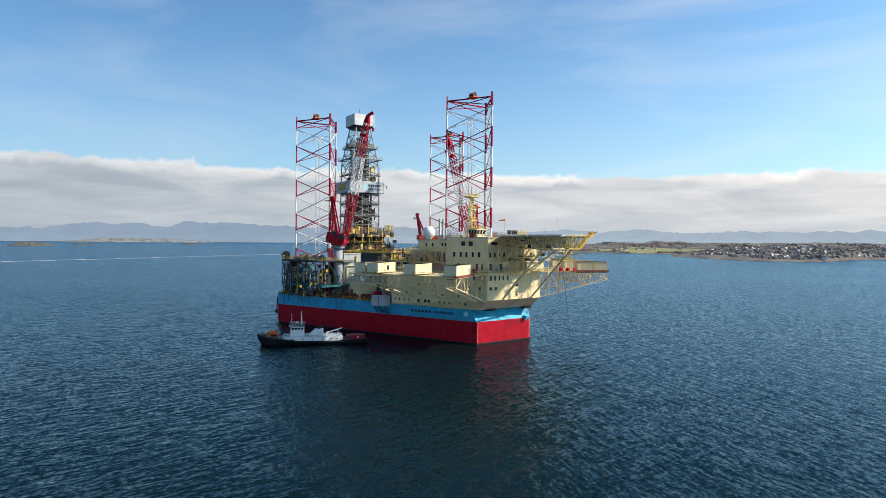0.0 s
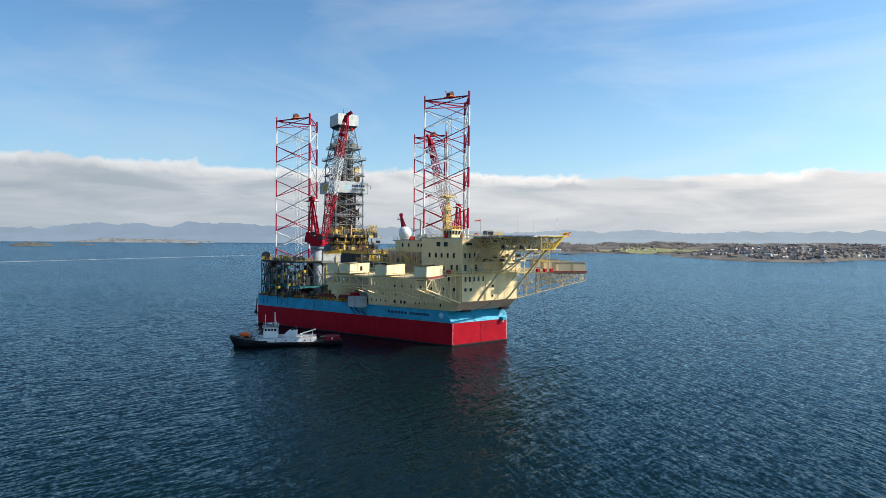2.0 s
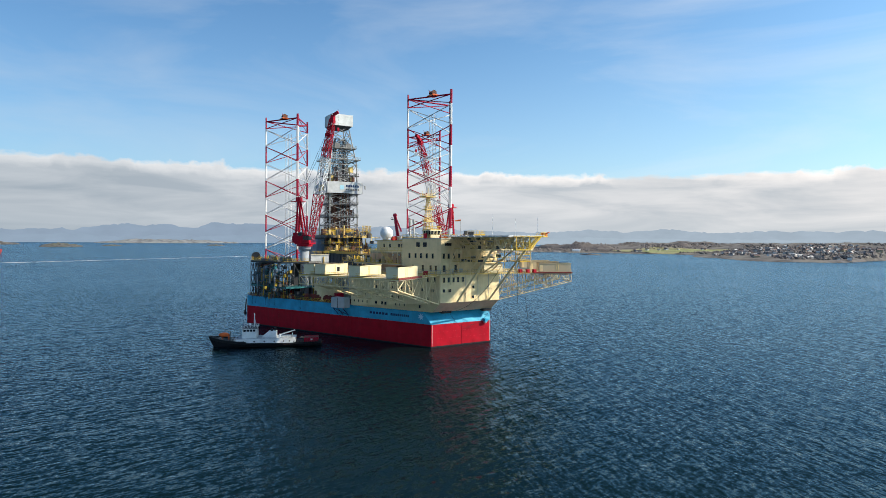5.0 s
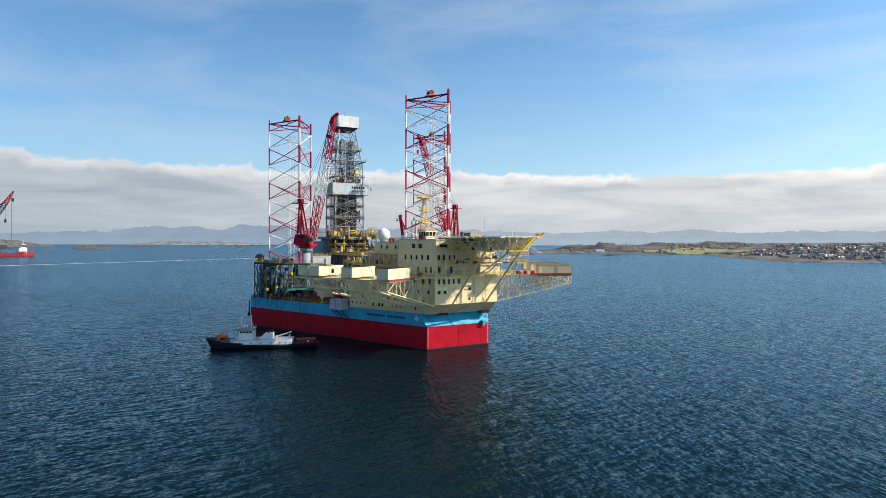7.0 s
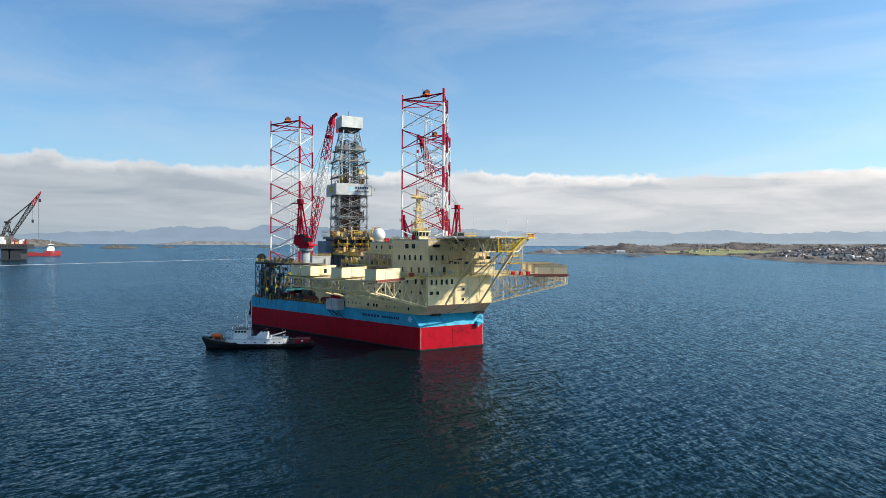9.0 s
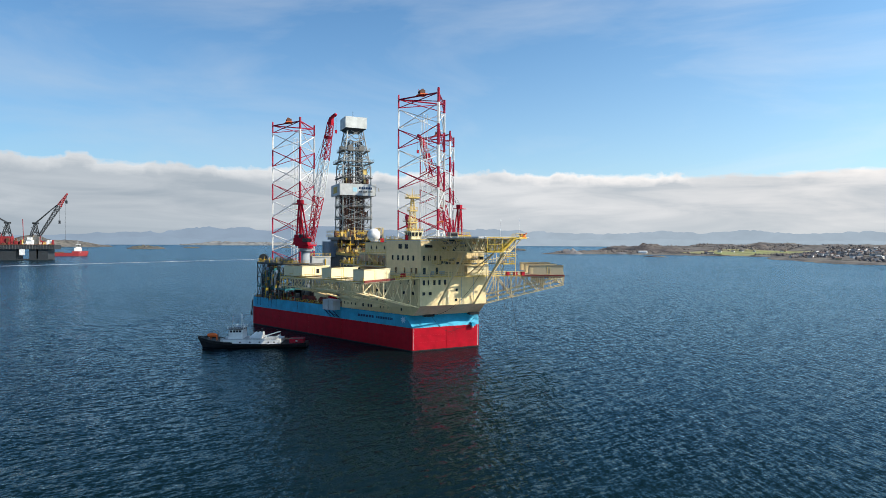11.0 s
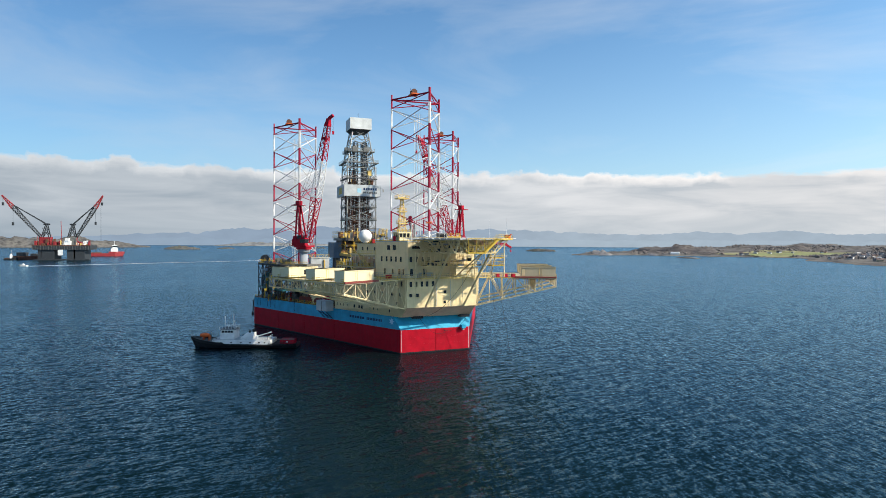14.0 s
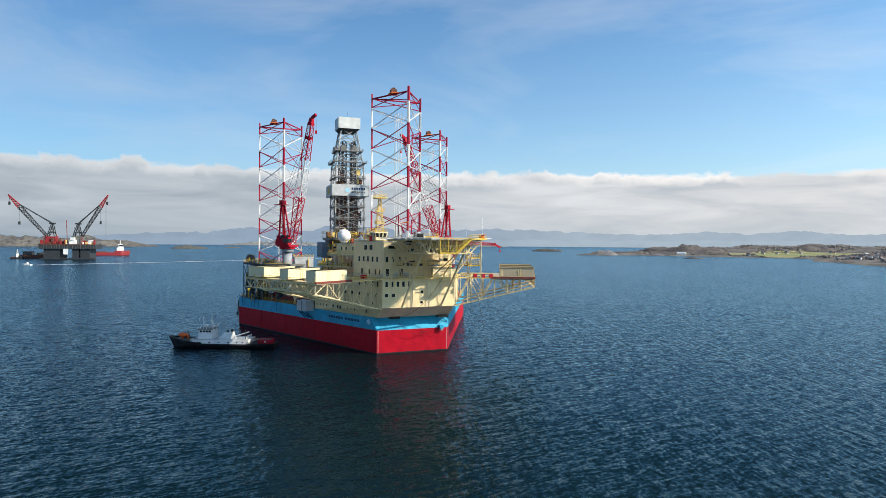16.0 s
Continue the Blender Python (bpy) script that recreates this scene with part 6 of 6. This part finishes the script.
        mat, cn = ((FARRED, "red") if k < .6 else (RUSTY, "rusty")) if x < -4 else ((WHITE, "white") if k < .55 else (PALEYELLOW, "yellow") if k < .75 else (FARRED, "red"))
        w, h, y = rnd.uniform(.8, 2.6), rnd.uniform(1.5, 8 if x > -4 else 11), rnd.uniform(-21, 4)
        e = Shape().box(x - w, y, 24, x + w, y + 3 * w, 24 + h) if i % 4 else Shape().tube((x, y, 24), (x, y, 24 + h * 1.8), .45, 6)
        part("deck_module", e, mat, t, cn + " deck module")
    for i in range(22):
        x = -57 + i * 5.4
        part("deck_stiffener", Shape().box(x - .3, -23.4, 17, x + .3, -23, 24), STEEL, t)
    part("wheelhouse", Shape().box(4, -16, 24, 17, 2, 31).box(6, -17, 31, 14, -4, 35.5), WHITE, t, "white wheelhouse")
    for x, boom, redtip in ((-40, (-124, -8, 103), True), (14, (78, 6, 106), False)):
        s = Shape()
        for y in (-6, 6):
            s.tube((x - 7, y, 36), (x + 2, y * .5, 58), 1.0).tube((x + 9, y, 36), (x + 4, y * .5, 58), 1.0).tube((x - 5, y, 44), (x + 8, y, 44), .7)
            s.tube((x - 4, y, 52), (x + 8, y, 40), .5).tube((x - 7, y, 36), (x + 6, y, 52), .6)
        s.tube((x - 2, -4, 58), (x + 8, -4, 58), 1.4).tube((x - 2, 4, 58), (x + 8, 4, 58), 1.4)
        part("gantry", s, DARKSTEEL, t, "dark crane gantry")
        part("crane_house", Shape().box(x - 10, -9, 24, x + 12, 9, 37), FARRED if redtip else STEEL, t, "red crane house" if redtip else "grey crane house")
        f = Vector((x + (-8 if redtip else 10), 0, 37))
        e = Vector(boom)
        d = (e - f).normalized()
        n = Vector((0, 1, 0))
        u = d.cross(n).normalized()

        def q(k, w):
            c = f.lerp(e, k)
            return [tuple(c + n * w + u * w), tuple(c - n * w + u * w), tuple(c - n * w - u * w), tuple(c + n * w - u * w)]
        part("boom", lattice_mast(Shape(), q(0, 2.0), q(.72, 3.4), 12, .5, .28), DARKSTEEL, t, "dark lattice boom")
        part("boom_tip", lattice_mast(Shape(), q(.72, 3.4), q(1, .8), 6, .5, .34), FARRED, t, "red boom tip")
        tp = f.lerp(e, .74) + u * (3 if u.z > 0 else -3)
        part("luffing_wires", Shape().tube((x + 3, -3, 58), tuple(tp), .9, 5).tube((x + 3, 3, 58), tuple(tp), .9, 5), DARKSTEEL, t)
        for k, dz in ((.72, 24), (.97, 9)):
            c = f.lerp(e, k)
            part("hook", Shape().tube(tuple(c), (c.x, c.y, c.z - dz), .25, 4).box(c.x - 1.8, c.y - 1.5, c.z - dz - 5, c.x + 1.8, c.y + 1.5, c.z - dz), DARKSTEEL, t)
    part("hoist_wire", Shape().tube((74, 5, 101), (74, 5, 30), .3, 4), DARKSTEEL, t)
    part("pole", Shape().tube((-6, 0, 24), (-8, 0, 64), .7), FARRED, t, "tall red pole")


make_crane_vessel()


def small_ship(name, m, L, B, hull_mat, label, tall, house_k):
    t = thing(name, (0, 0, 0), label, "ship", "", m)
    H = B * .38
    plan = [(-L / 2, -B / 2), (L * .3, -B / 2), (L / 2, 0), (L * .3, B / 2), (-L / 2, B / 2)]
    top = [(-L / 2, -B / 2), (L * .3, -B / 2), (L / 2 + B * .2, 0), (L * .3, B / 2), (-L / 2, B / 2)]
    part("hull", Shape().hull(plan, -1, H, top), hull_mat, t)
    part("bow", Shape().hull([(L * .12, -B / 2), (L * .3, -B / 2), (L / 2 + B * .2, 0), (L * .3, B / 2), (L * .12, B / 2)], H, H * 1.6), hull_mat, t)
    x = L * house_k
    part("house", Shape().box(x - L * .09, -B * .4, H, x + L * .09, B * .4, H + tall * .6), WHITE, t, "white superstructure")
    w = part("wheelhouse", Shape().box(x - L * .05, -B * .36, H + tall * .6, x + L * .07, B * .36, H + tall), WHITE, t)
    part("glazing", Shape().box(x - L * .045, -B * .37, H + tall * .75, x + L * .075, B * .37, H + tall * .92), GLASS, w)
    part("mast", Shape().tube((x, 0, H + tall), (x, 0, H + tall * 1.5), B * .02), WHITE, t)
    part("deck_cargo", Shape().box(-L * .42, -B * .35, H, -L * .1, B * .35, H + tall * .12), RUSTY, t)
    return t


def facing(x, y, deg):
    return Matrix.Translation((x, y, 0)) @ Matrix.Rotation(radians(deg), 4, "Z")


small_ship("supply_ship", facing(-1385, 175, 78), 66, 16, FARRED, "red-hulled supply ship with white superstructure forward", 17, .27)
small_ship("harbour_tug", facing(-1170, 22, 85), 18, 7, BLACK, "small dark tug beside the crane vessel", 9, .05)
bg = thing("barge", (0, 0, 0), "low brown barge with deck gear beside the crane vessel", "barge", "", facing(-1190, 50, 70))
part("hull", Shape().box(-24, -8, -1, 24, 8, 6), RUSTY, bg)
part("gear", Shape().box(-20, -5, 6, -6, 5, 12).box(0, -4, 6, 8, 4, 10).bar((8, 0, 6), (18, 0, 16), .8), DARKSTEEL, bg)
small_ship("speedboat", facing(-872, 43, 230), 11, 3.4, WHITE, "small white speedboat trailing a wake", 2.2, .0)


def make_foam():
    m = bpy.data.materials.new("foam")
    m.use_nodes = True
    nt = m.node_tree
    p = nt.nodes["Principled BSDF"]
    p.inputs["Base Color"].default_value = (.8, .83, .85, 1)
    p.inputs["Roughness"].default_value = .8
    tc = nt.nodes.new("ShaderNodeTexCoord").outputs["Object"]
    a = noisen(nt, tc, .35, 5, .65)
    nt.links.new(ramp(nt, [(.38, (0, 0, 0)), (.6, (1, 1, 1))], a), p.inputs["Alpha"])
    return m


FOAM = make_foam()


def make_wake():
    # a long thin wake behind the speedboat
    s = Shape()
    a, b = Vector((-872, 43)), Vector((-1080, 690))
    d = (b - a).normalized()
    n = Vector((-d.y, d.x))
    k = 40
    v = []
    for i in range(k + 1):
        c = a.lerp(b, i / k)
        w = 2.2 + 4.0 * min(1, .4 + i / 4) * (1 - i / k) ** 2.5
        v += [(*(c - n * w), .12), (*(c + n * w), .12)]
    s.add(v, [(2 * i, 2 * i + 1, 2 * i + 3, 2 * i + 2) for i in range(k)])
    ob = new("wake", mesh_of("wake", s, FOAM))
    tagged(ob, "long white wake of foam on the sea", "wake", "", "stuff")


make_wake()


# ---- land and distance ----
def land_material(name, grass, rock, scale):
    m = bpy.data.materials.new(name)
    m.use_nodes = True
    nt = m.node_tree
    p = nt.nodes["Principled BSDF"]
    tc = nt.nodes.new("ShaderNodeTexCoord").outputs["Object"]
    a = noisen(nt, tc, scale, 6, .6)
    b = noisen(nt, mapn(nt, tc, (1, 1, 1), (0, 0, 0), (40, 7, 3)), scale * 5, 5, .6)
    c = mixc(nt, ramp(nt, [(.4, (0, 0, 0)), (.56, (1, 1, 1))], a), grass, rock)
    c = mixc(nt, ramp(nt, [(.45, (0, 0, 0)), (.65, (1, 1, 1))], b), c, tuple(x * .45 for x in rock))
    nt.links.new(c, p.inputs["Base Color"])
    p.inputs["Roughness"].default_value = .95
    p.inputs["Specular IOR Level"].default_value = .1
    return m


LAND = land_material("coast_heath", (.195, .178, .15), (.15, .138, .13), .008)
FIELD = land_material("pale_fields", (.24, .27, .11), (.29, .27, .15), .006)
STONE = land_material("grey_rock", (.34, .33, .32), (.22, .21, .21), .03)
ISLE = land_material("island_heath", (.095, .10, .075), (.12, .115, .11), .03)
# the two far lands carry their distance haze in the base colour
HAZE_LAND = land_material("haze_tinted_heath", (.15, .14, .125), (.125, .12, .115), .012)
HAZE_NEAR = land_material("haze_tinted_far_land", (.20, .21, .205), (.23, .235, .235), .008)


def isle(name, m, rx, ry, h, mat, label, seed, nx=40, ny=14):
    rnd = Vector((seed * 3.7, seed * 1.3, 0))
    s = Shape()
    for j in range(ny + 1):
        for i in range(nx + 1):
            u, v = i / nx * 2 - 1, j / ny * 2 - 1
            r = math.sqrt(u * u + v * v)
            q = Vector((u * 2.2, v * 1.2, 0)) + rnd
            z = h * (max(0, 1 - r ** 1.6) ** .6) * (.62 + .55 * noise.fractal(q * 1.6, 1, 2, 5)) + h * .22 * noise.noise(q * 6) * max(0, 1 - r)
            z = z if r < .98 else -2
            s.v.append((u * rx, v * ry, max(-2, z)))
    w = nx + 1
    s.f = [(j * w + i, j * w + i + 1, (j + 1) * w + i + 1, (j + 1) * w + i) for j in range(ny) for i in range(nx)]
    ob = new(name, mesh_of(name, s, mat, (0, 0, 0), True))
    ob.matrix_world = m
    return tagged(ob, label, "island", "", "")


def at_heading(h, d):
    return 20 + d * math.cos(radians(h)), 30 + d * math.sin(radians(h))


def isle_at(h, d, width, height, mat, label, seed, depth=.35):
    x, y = at_heading(h, d)
    isle("island", facing(x, y, h + 90), width / 2, width * depth / 2, height, mat, label, seed)

isle_at(168.6, 2500, 135, 17, ISLE, "low dark rocky islet with sparse heath", 2)
isle_at(165.0, 2750, 75, 7, ISLE, "flat dark skerry in the sea", 3)
isle_at(156.8, 2900, 80, 8, ISLE, "small dark rocky skerry", 4)
isle_at(135.5, 2300, 120, 13, ISLE, "low rocky islet with sparse heath", 5)
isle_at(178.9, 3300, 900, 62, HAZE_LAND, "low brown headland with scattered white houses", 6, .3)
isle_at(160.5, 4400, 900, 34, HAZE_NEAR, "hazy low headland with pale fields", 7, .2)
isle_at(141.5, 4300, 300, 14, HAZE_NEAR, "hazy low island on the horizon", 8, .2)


def coast_height(x, y):
    """The mainland's ground height; below zero it is under the sea."""
    # distance inland from a bent shore line
    pts = SHORE
    best = -1e9
    for (ax, ay), (bx, by) in zip(pts, pts[1:]):
        if ax <= x <= bx:
            best = y - (ay + (by - ay) * (x - ax) / (bx - ax))
    if best < -60:
        return -3
    q = Vector((x, y, 0)) / 160
    n = noise.fractal(q, 1, 2, 5)
    inland = best + 22 * noise.noise(q * 4)
    rise = max(-2.0, min(1, inland / 260) * 15 + min(1, max(0, inland - 200) / 900) * 14)
    h = rise * .72 * (1 + .8 * n) + (2.0 if inland > 8 else 0)
    for cx, cy, rx, ry in FIELDS:
        f = min(1, max(0, 1.3 - math.hypot((x - cx) / rx, (y - cy) / ry)) * 3)
        h += (6.0 + (y - cy) * .012 - h) * f if inland > 20 else 0
    return h


SHORE = [(-1560, 2600), (-1180, 1700), (-1120, 1330), (-1091, 1247), (-1045, 1285), (-1012, 1404), (-930, 1449), (-870, 1470), (-797, 1477), (-698, 1525), (-620, 1500), (-573, 1451), (-527, 1315), (-433, 1230), (-354, 1130), (-302, 1115), (-222, 1165), (-210, 1372), (-167, 1480), (100, 1500), (700, 1500)]
FIELDS = [(-745, 1710, 150, 190), (-1150, 1560, 110, 130), (-560, 1640, 60, 80)]


def make_coast():
    s = Shape()
    nx, ny = 200, 72
    for j in range(ny + 1):
        for i in range(nx + 1):
            x = -1540 + 2200 * i / nx
            y = 1080 + 2100 * (j / ny) ** 1.5
            s.v.append((x, y, coast_height(x, y)))
    w = nx + 1
    s.f = [(j * w + i, j * w + i + 1, (j + 1) * w + i + 1, (j + 1) * w + i) for j in range(ny) for i in range(nx)]
    ob = new("mainland", mesh_of("mainland", s, LAND, (0, 0, 0), True))
    tagged(ob, "low coast of brown heath, bare rock and pale fields", "coast", "", "structure")
    # pale quarry spoil at the point
    isle("spoil_heap", facing(-1078, 1345, -35), 62, 34, 15, STONE, "grey quarried rock heap at the water's edge", 12)
    isle("spoil_heap", facing(-985, 1450, -30), 34, 14, 7, STONE, "pale grey rock heap by the shore", 13)
    isle("skerry", facing(-752, 1262, -25), 42, 18, 3.5, LAND, "flat brown skerry just off the shore", 14)
    for x, y, rx, ry, h, sd in ((-1030, 1650, 175, 90, 33, 21), (-560, 2100, 260, 140, 30, 22), (-150, 2050, 300, 160, 34, 23), (-1330, 2000, 220, 100, 28, 24), (-860, 2000, 150, 90, 32, 25)):
        isle("hill", facing(x, y, -30), rx, ry, h, WOODS, "low brown wooded hill on the coast", sd)
    for cx, cy, rx, ry in FIELDS:
        g = Shape()
        m = 24
        for q in range(m + 1):
            for p in range(m + 1):
                u, v = p / m * 2 - 1, q / m * 2 - 1
                k = 1 / max(1, math.hypot(u, v) * (.92 + .12 * noise.noise(Vector((u * 2, v * 2, cx)))))
                x, y = cx + rx * u * k, cy + ry * v * k
                g.v.append((x, y, coast_height(x, y) + .7))
        g.f = [(q * (m + 1) + p, q * (m + 1) + p + 1, (q + 1) * (m + 1) + p + 1, (q + 1) * (m + 1) + p) for q in range(m) for p in range(m)]
        tagged(new("field", mesh_of("field", g, FIELD, (0, 0, 0), True)), "pale green and straw-coloured field", "field", "fields on the coast")


WOODS = land_material("bare_woods", (.17, .15, .135), (.135, .12, .115), .03)
make_coast()


def make_houses():
    """Small gabled houses scattered over the coast; one is built and then copied."""
    roofs = [surface("grey_tile_roof", (.17, .17, .18), .8), surface("brown_tile_roof", (.21, .15, .13), .8), surface("black_tile_roof", (.10, .10, .105), .7)]
    walls = [WHITE, surface("ochre_boards", (.42, .35, .24), .7), surface("red_boards", (.28, .12, .10), .7), surface("grey_boards", (.40, .40, .40), .7)]
    names = ["white", "ochre", "red", "grey"]
    protos = []
    for i in range(6):
        wi = (0, 0, 3, 0, 1, 3)[i]
        t = thing("house", (0, 0, 0), "%s wooden house with a gabled roof" % names[wi], "house", "houses on the coast", Matrix.Identity(4))
        a, b, h = 3.9 + .8 * (i % 3), 3.2, 3.4 + .8 * (i % 2)
        part("wall", Shape().hull([(-a, -b), (a, -b), (a, b), (-a, b)], -3, h), walls[wi], t)
        part("roof", Shape().add([(-a - .4, -b - .5, h), (a + .4, -b - .5, h), (a + .4, b + .5, h), (-a - .4, b + .5, h), (-a - .4, 0, h + 2.3), (a + .4, 0, h + 2.3)], [(0, 1, 5, 4), (2, 3, 4, 5), (0, 4, 3), (1, 2, 5), (3, 2, 1, 0)]), roofs[i % 3], t)
        part("chimney", Shape().box(-.4, .3, h + 1.2, .3, 1.0, h + 3.0), roofs[1], t)
        for x in (-a * .55, a * .15, a * .6):
            part("window", Shape().box(x - .6, -b - .06, 1.4, x + .6, -b, 2.9), GLASS, t)
        protos.append(t)
    rnd = random.Random(8)
    spots = []
    while len(spots) < 280:
        x = rnd.uniform(-700, 420)
        y = rnd.uniform(1120, 1800)
        z = coast_height(x, y)
        if z < 3.5 or (x < -500 and rnd.random() < .93):
            continue
        spots.append((x, y, z))
    while len(spots) < 294:
        x = rnd.uniform(-860, -700)
        y = rnd.uniform(1500, 1900)
        z = coast_height(x, y)
        if z > 3:
            spots.append((x, y, z))
    for k, (x, y, z) in enumerate(spots):
        m = Matrix.Translation((x, y, z - .5)) @ Matrix.Rotation(rnd.uniform(0, 6.28), 4, "Z")
        if k < 6:
            protos[k].matrix_world = m
        else:
            copy_thing(protos[k % 6], m)
    # white boat shed with an arched roof on the quay
    t = thing("boat_hall", (0, 0, 0), "long white arched storage hall by the water", "hall", "", Matrix.Translation((-930, 1476, 3)) @ Matrix.Rotation(radians(20), 4, "Z"))
    v = []
    for x in (-11, 11):
        v += [(x, 6 * math.cos(math.pi * i / 10), 7 * math.sin(math.pi * i / 10)) for i in range(11)]
    part("shell", Shape().add(v, [(i, i + 1, i + 12, i + 11) for i in range(10)] + [tuple(range(11)), tuple(range(11, 22))[::-1]]), WHITE, t)
    part("door", Shape().box(11, -3, 0, 11.2, 3, 5), STEEL, t)


make_houses()


def make_far_houses():
    """The town's smaller and farther houses, too many to tell apart."""
    rnd = random.Random(77)
    for mat, name in ((surface("town_pale_walls", (.50, .49, .47), .8), "pale"), (surface("town_brown_roofs", (.23, .20, .19), .8), "brown-roofed")):
        s = Shape()
        n = 0
        while n < 190:
            x, y = rnd.uniform(-620, 480), rnd.uniform(1130, 1950)
            z = coast_height(x, y)
            if z < 4 or (x < -480 and rnd.random() < .85):
                continue
            n += 1
            q, a, b, h = rnd.uniform(0, 3.14), rnd.uniform(2.6, 4.6), rnd.uniform(2.2, 3.0), rnd.uniform(2.4, 4)
            c, d = math.cos(q), math.sin(q)

            def at(u, v):
                return (x + u * c - v * d, y + u * d + v * c)
            s.hull([at(-a, -b), at(a, -b), at(a, b), at(-a, b)], z - 2, z + h)
            s.add([(*at(-a, -b), z + h), (*at(a, -b), z + h), (*at(a, b), z + h), (*at(-a, b), z + h), (*at(-a, 0), z + h + 2), (*at(a, 0), z + h + 2)], [(0, 1, 5, 4), (2, 3, 4, 5), (0, 4, 3), (1, 2, 5)])
        ob = new("far_houses", mesh_of("far_houses", s, mat))
        tagged(ob, "scattered small %s houses of the town on the shore" % name, "houses", "", "stuff")


make_far_houses()


def make_scrub():
    """Dark bushes and woods over the coast, as one mass."""
    mat = surface("dark_scrub", (.20, .178, .165), .95, spec=.1, size=4)
    rnd = random.Random(17)
    s = Shape()
    n = 0
    while n < 11000:
        x, y = rnd.uniform(-1200, 500), rnd.uniform(1120, 2300)
        z = coast_height(x, y)
        if z < 3.5 or noise.noise(Vector((x, y, 0)) / 110) < -.08 or any(math.hypot((x - cx) / rx, (y - cy) / ry) < 1 for cx, cy, rx, ry in FIELDS):
            continue
        n += 1
        r = rnd.uniform(1.2, 3.6)
        v = []
        for j, (zz, k) in enumerate(((0, .8), (.45, 1.0), (.8, .6))):
            for i in range(6):
                a = i * 1.047 + j * .5
                q = r * k * rnd.uniform(.7, 1.2)
                v.append((x + q * math.cos(a), y + q * math.sin(a), z - 1 + zz * r * 1.5))
        v.append((x, y, z - 1 + r * 1.6))
        s.add(v, [(j * 6 + i, j * 6 + (i + 1) % 6, (j + 1) * 6 + (i + 1) % 6, (j + 1) * 6 + i) for j in range(2) for i in range(6)] + [(12 + i, 12 + (i + 1) % 6, 18) for i in range(6)])
    ob = new("scrub", mesh_of("scrub", s, mat))
    tagged(ob, "dark leafless scrub and low woods over the coast", "scrub", "", "stuff")


make_scrub()


# ---- mountains on the horizon ----
def make_mountains():
    # plain backdrop: the distance haze is put into its emission colour
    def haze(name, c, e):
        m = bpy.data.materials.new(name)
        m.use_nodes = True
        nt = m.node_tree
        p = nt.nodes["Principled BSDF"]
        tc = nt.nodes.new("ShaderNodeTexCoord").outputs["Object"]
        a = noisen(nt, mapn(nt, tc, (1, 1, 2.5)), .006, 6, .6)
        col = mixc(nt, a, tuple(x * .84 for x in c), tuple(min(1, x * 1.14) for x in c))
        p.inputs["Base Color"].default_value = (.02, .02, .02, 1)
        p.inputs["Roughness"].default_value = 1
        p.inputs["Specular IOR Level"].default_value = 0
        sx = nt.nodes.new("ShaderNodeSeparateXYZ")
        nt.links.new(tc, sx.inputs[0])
        # haze colour painted paler to the right, darker and bluer to the left
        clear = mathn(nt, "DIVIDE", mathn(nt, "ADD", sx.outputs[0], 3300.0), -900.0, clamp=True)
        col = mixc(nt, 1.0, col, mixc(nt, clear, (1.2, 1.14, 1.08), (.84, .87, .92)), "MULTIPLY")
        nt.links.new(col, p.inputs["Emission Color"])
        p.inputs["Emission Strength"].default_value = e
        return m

    near = [(188, 12), (182, 10), (176, 15), (171.5, 20), (168.7, 22), (167.8, 19), (166, 27), (164.5, 30), (162, 28), (160.6, 31), (159.4, 24), (158, 28), (157, 35), (155, 32), (153, 33), (150, 30), (146, 27), (141, 31), (137, 29), (131, 24), (126, 22), (121.5, 27), (118.5, 23), (115, 28), (111, 22), (107, 25), (102, 24), (97, 26), (90, 22), (80, 20)]
    for name, dist, k, mat, amp, lab in (("backdrop_far_mountains", 4890, 1.0, haze("far_haze_glow", (.235, .30, .375), 1.0), 6.5, "pale blue hazy mountain ridge on the horizon"),
                                          ("backdrop_hills", 4800, .30, haze("nearer_haze_glow", (.245, .315, .39), 1.0), 5, "blue-grey hazy hills along the horizon")):
        s = Shape()
        n = 420
        for i in range(n + 1):
            h = 78 + 112 * i / n
            prof = np.interp(h, [a for a, b in near[::-1]], [b for a, b in near[::-1]]) if k == 1.0 else 22 + 14 * noise.noise(Vector((h * .21, 4, 0)))
            z = ((prof - 8) * k + amp * (.5 * noise.noise(Vector((h * .9, 1, 0))) + .3 * noise.noise(Vector((h * 2.7, 2, 0))))) * dist / 1051 + 33
            x, y = -60 + 30 + dist * math.cos(radians(h)) * .985, 60 + dist * math.sin(radians(h)) * .985
            s.v += [(x, y, -4), (x, y, max(2, z)), (x * 1.006, y * 1.006, max(2, z * .9))]
        for i in range(n):
            a = i * 3
            s.f += [(a, a + 1, a + 4, a + 3), (a + 1, a + 2, a + 5, a + 4)]
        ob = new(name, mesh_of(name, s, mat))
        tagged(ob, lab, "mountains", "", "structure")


make_mountains()
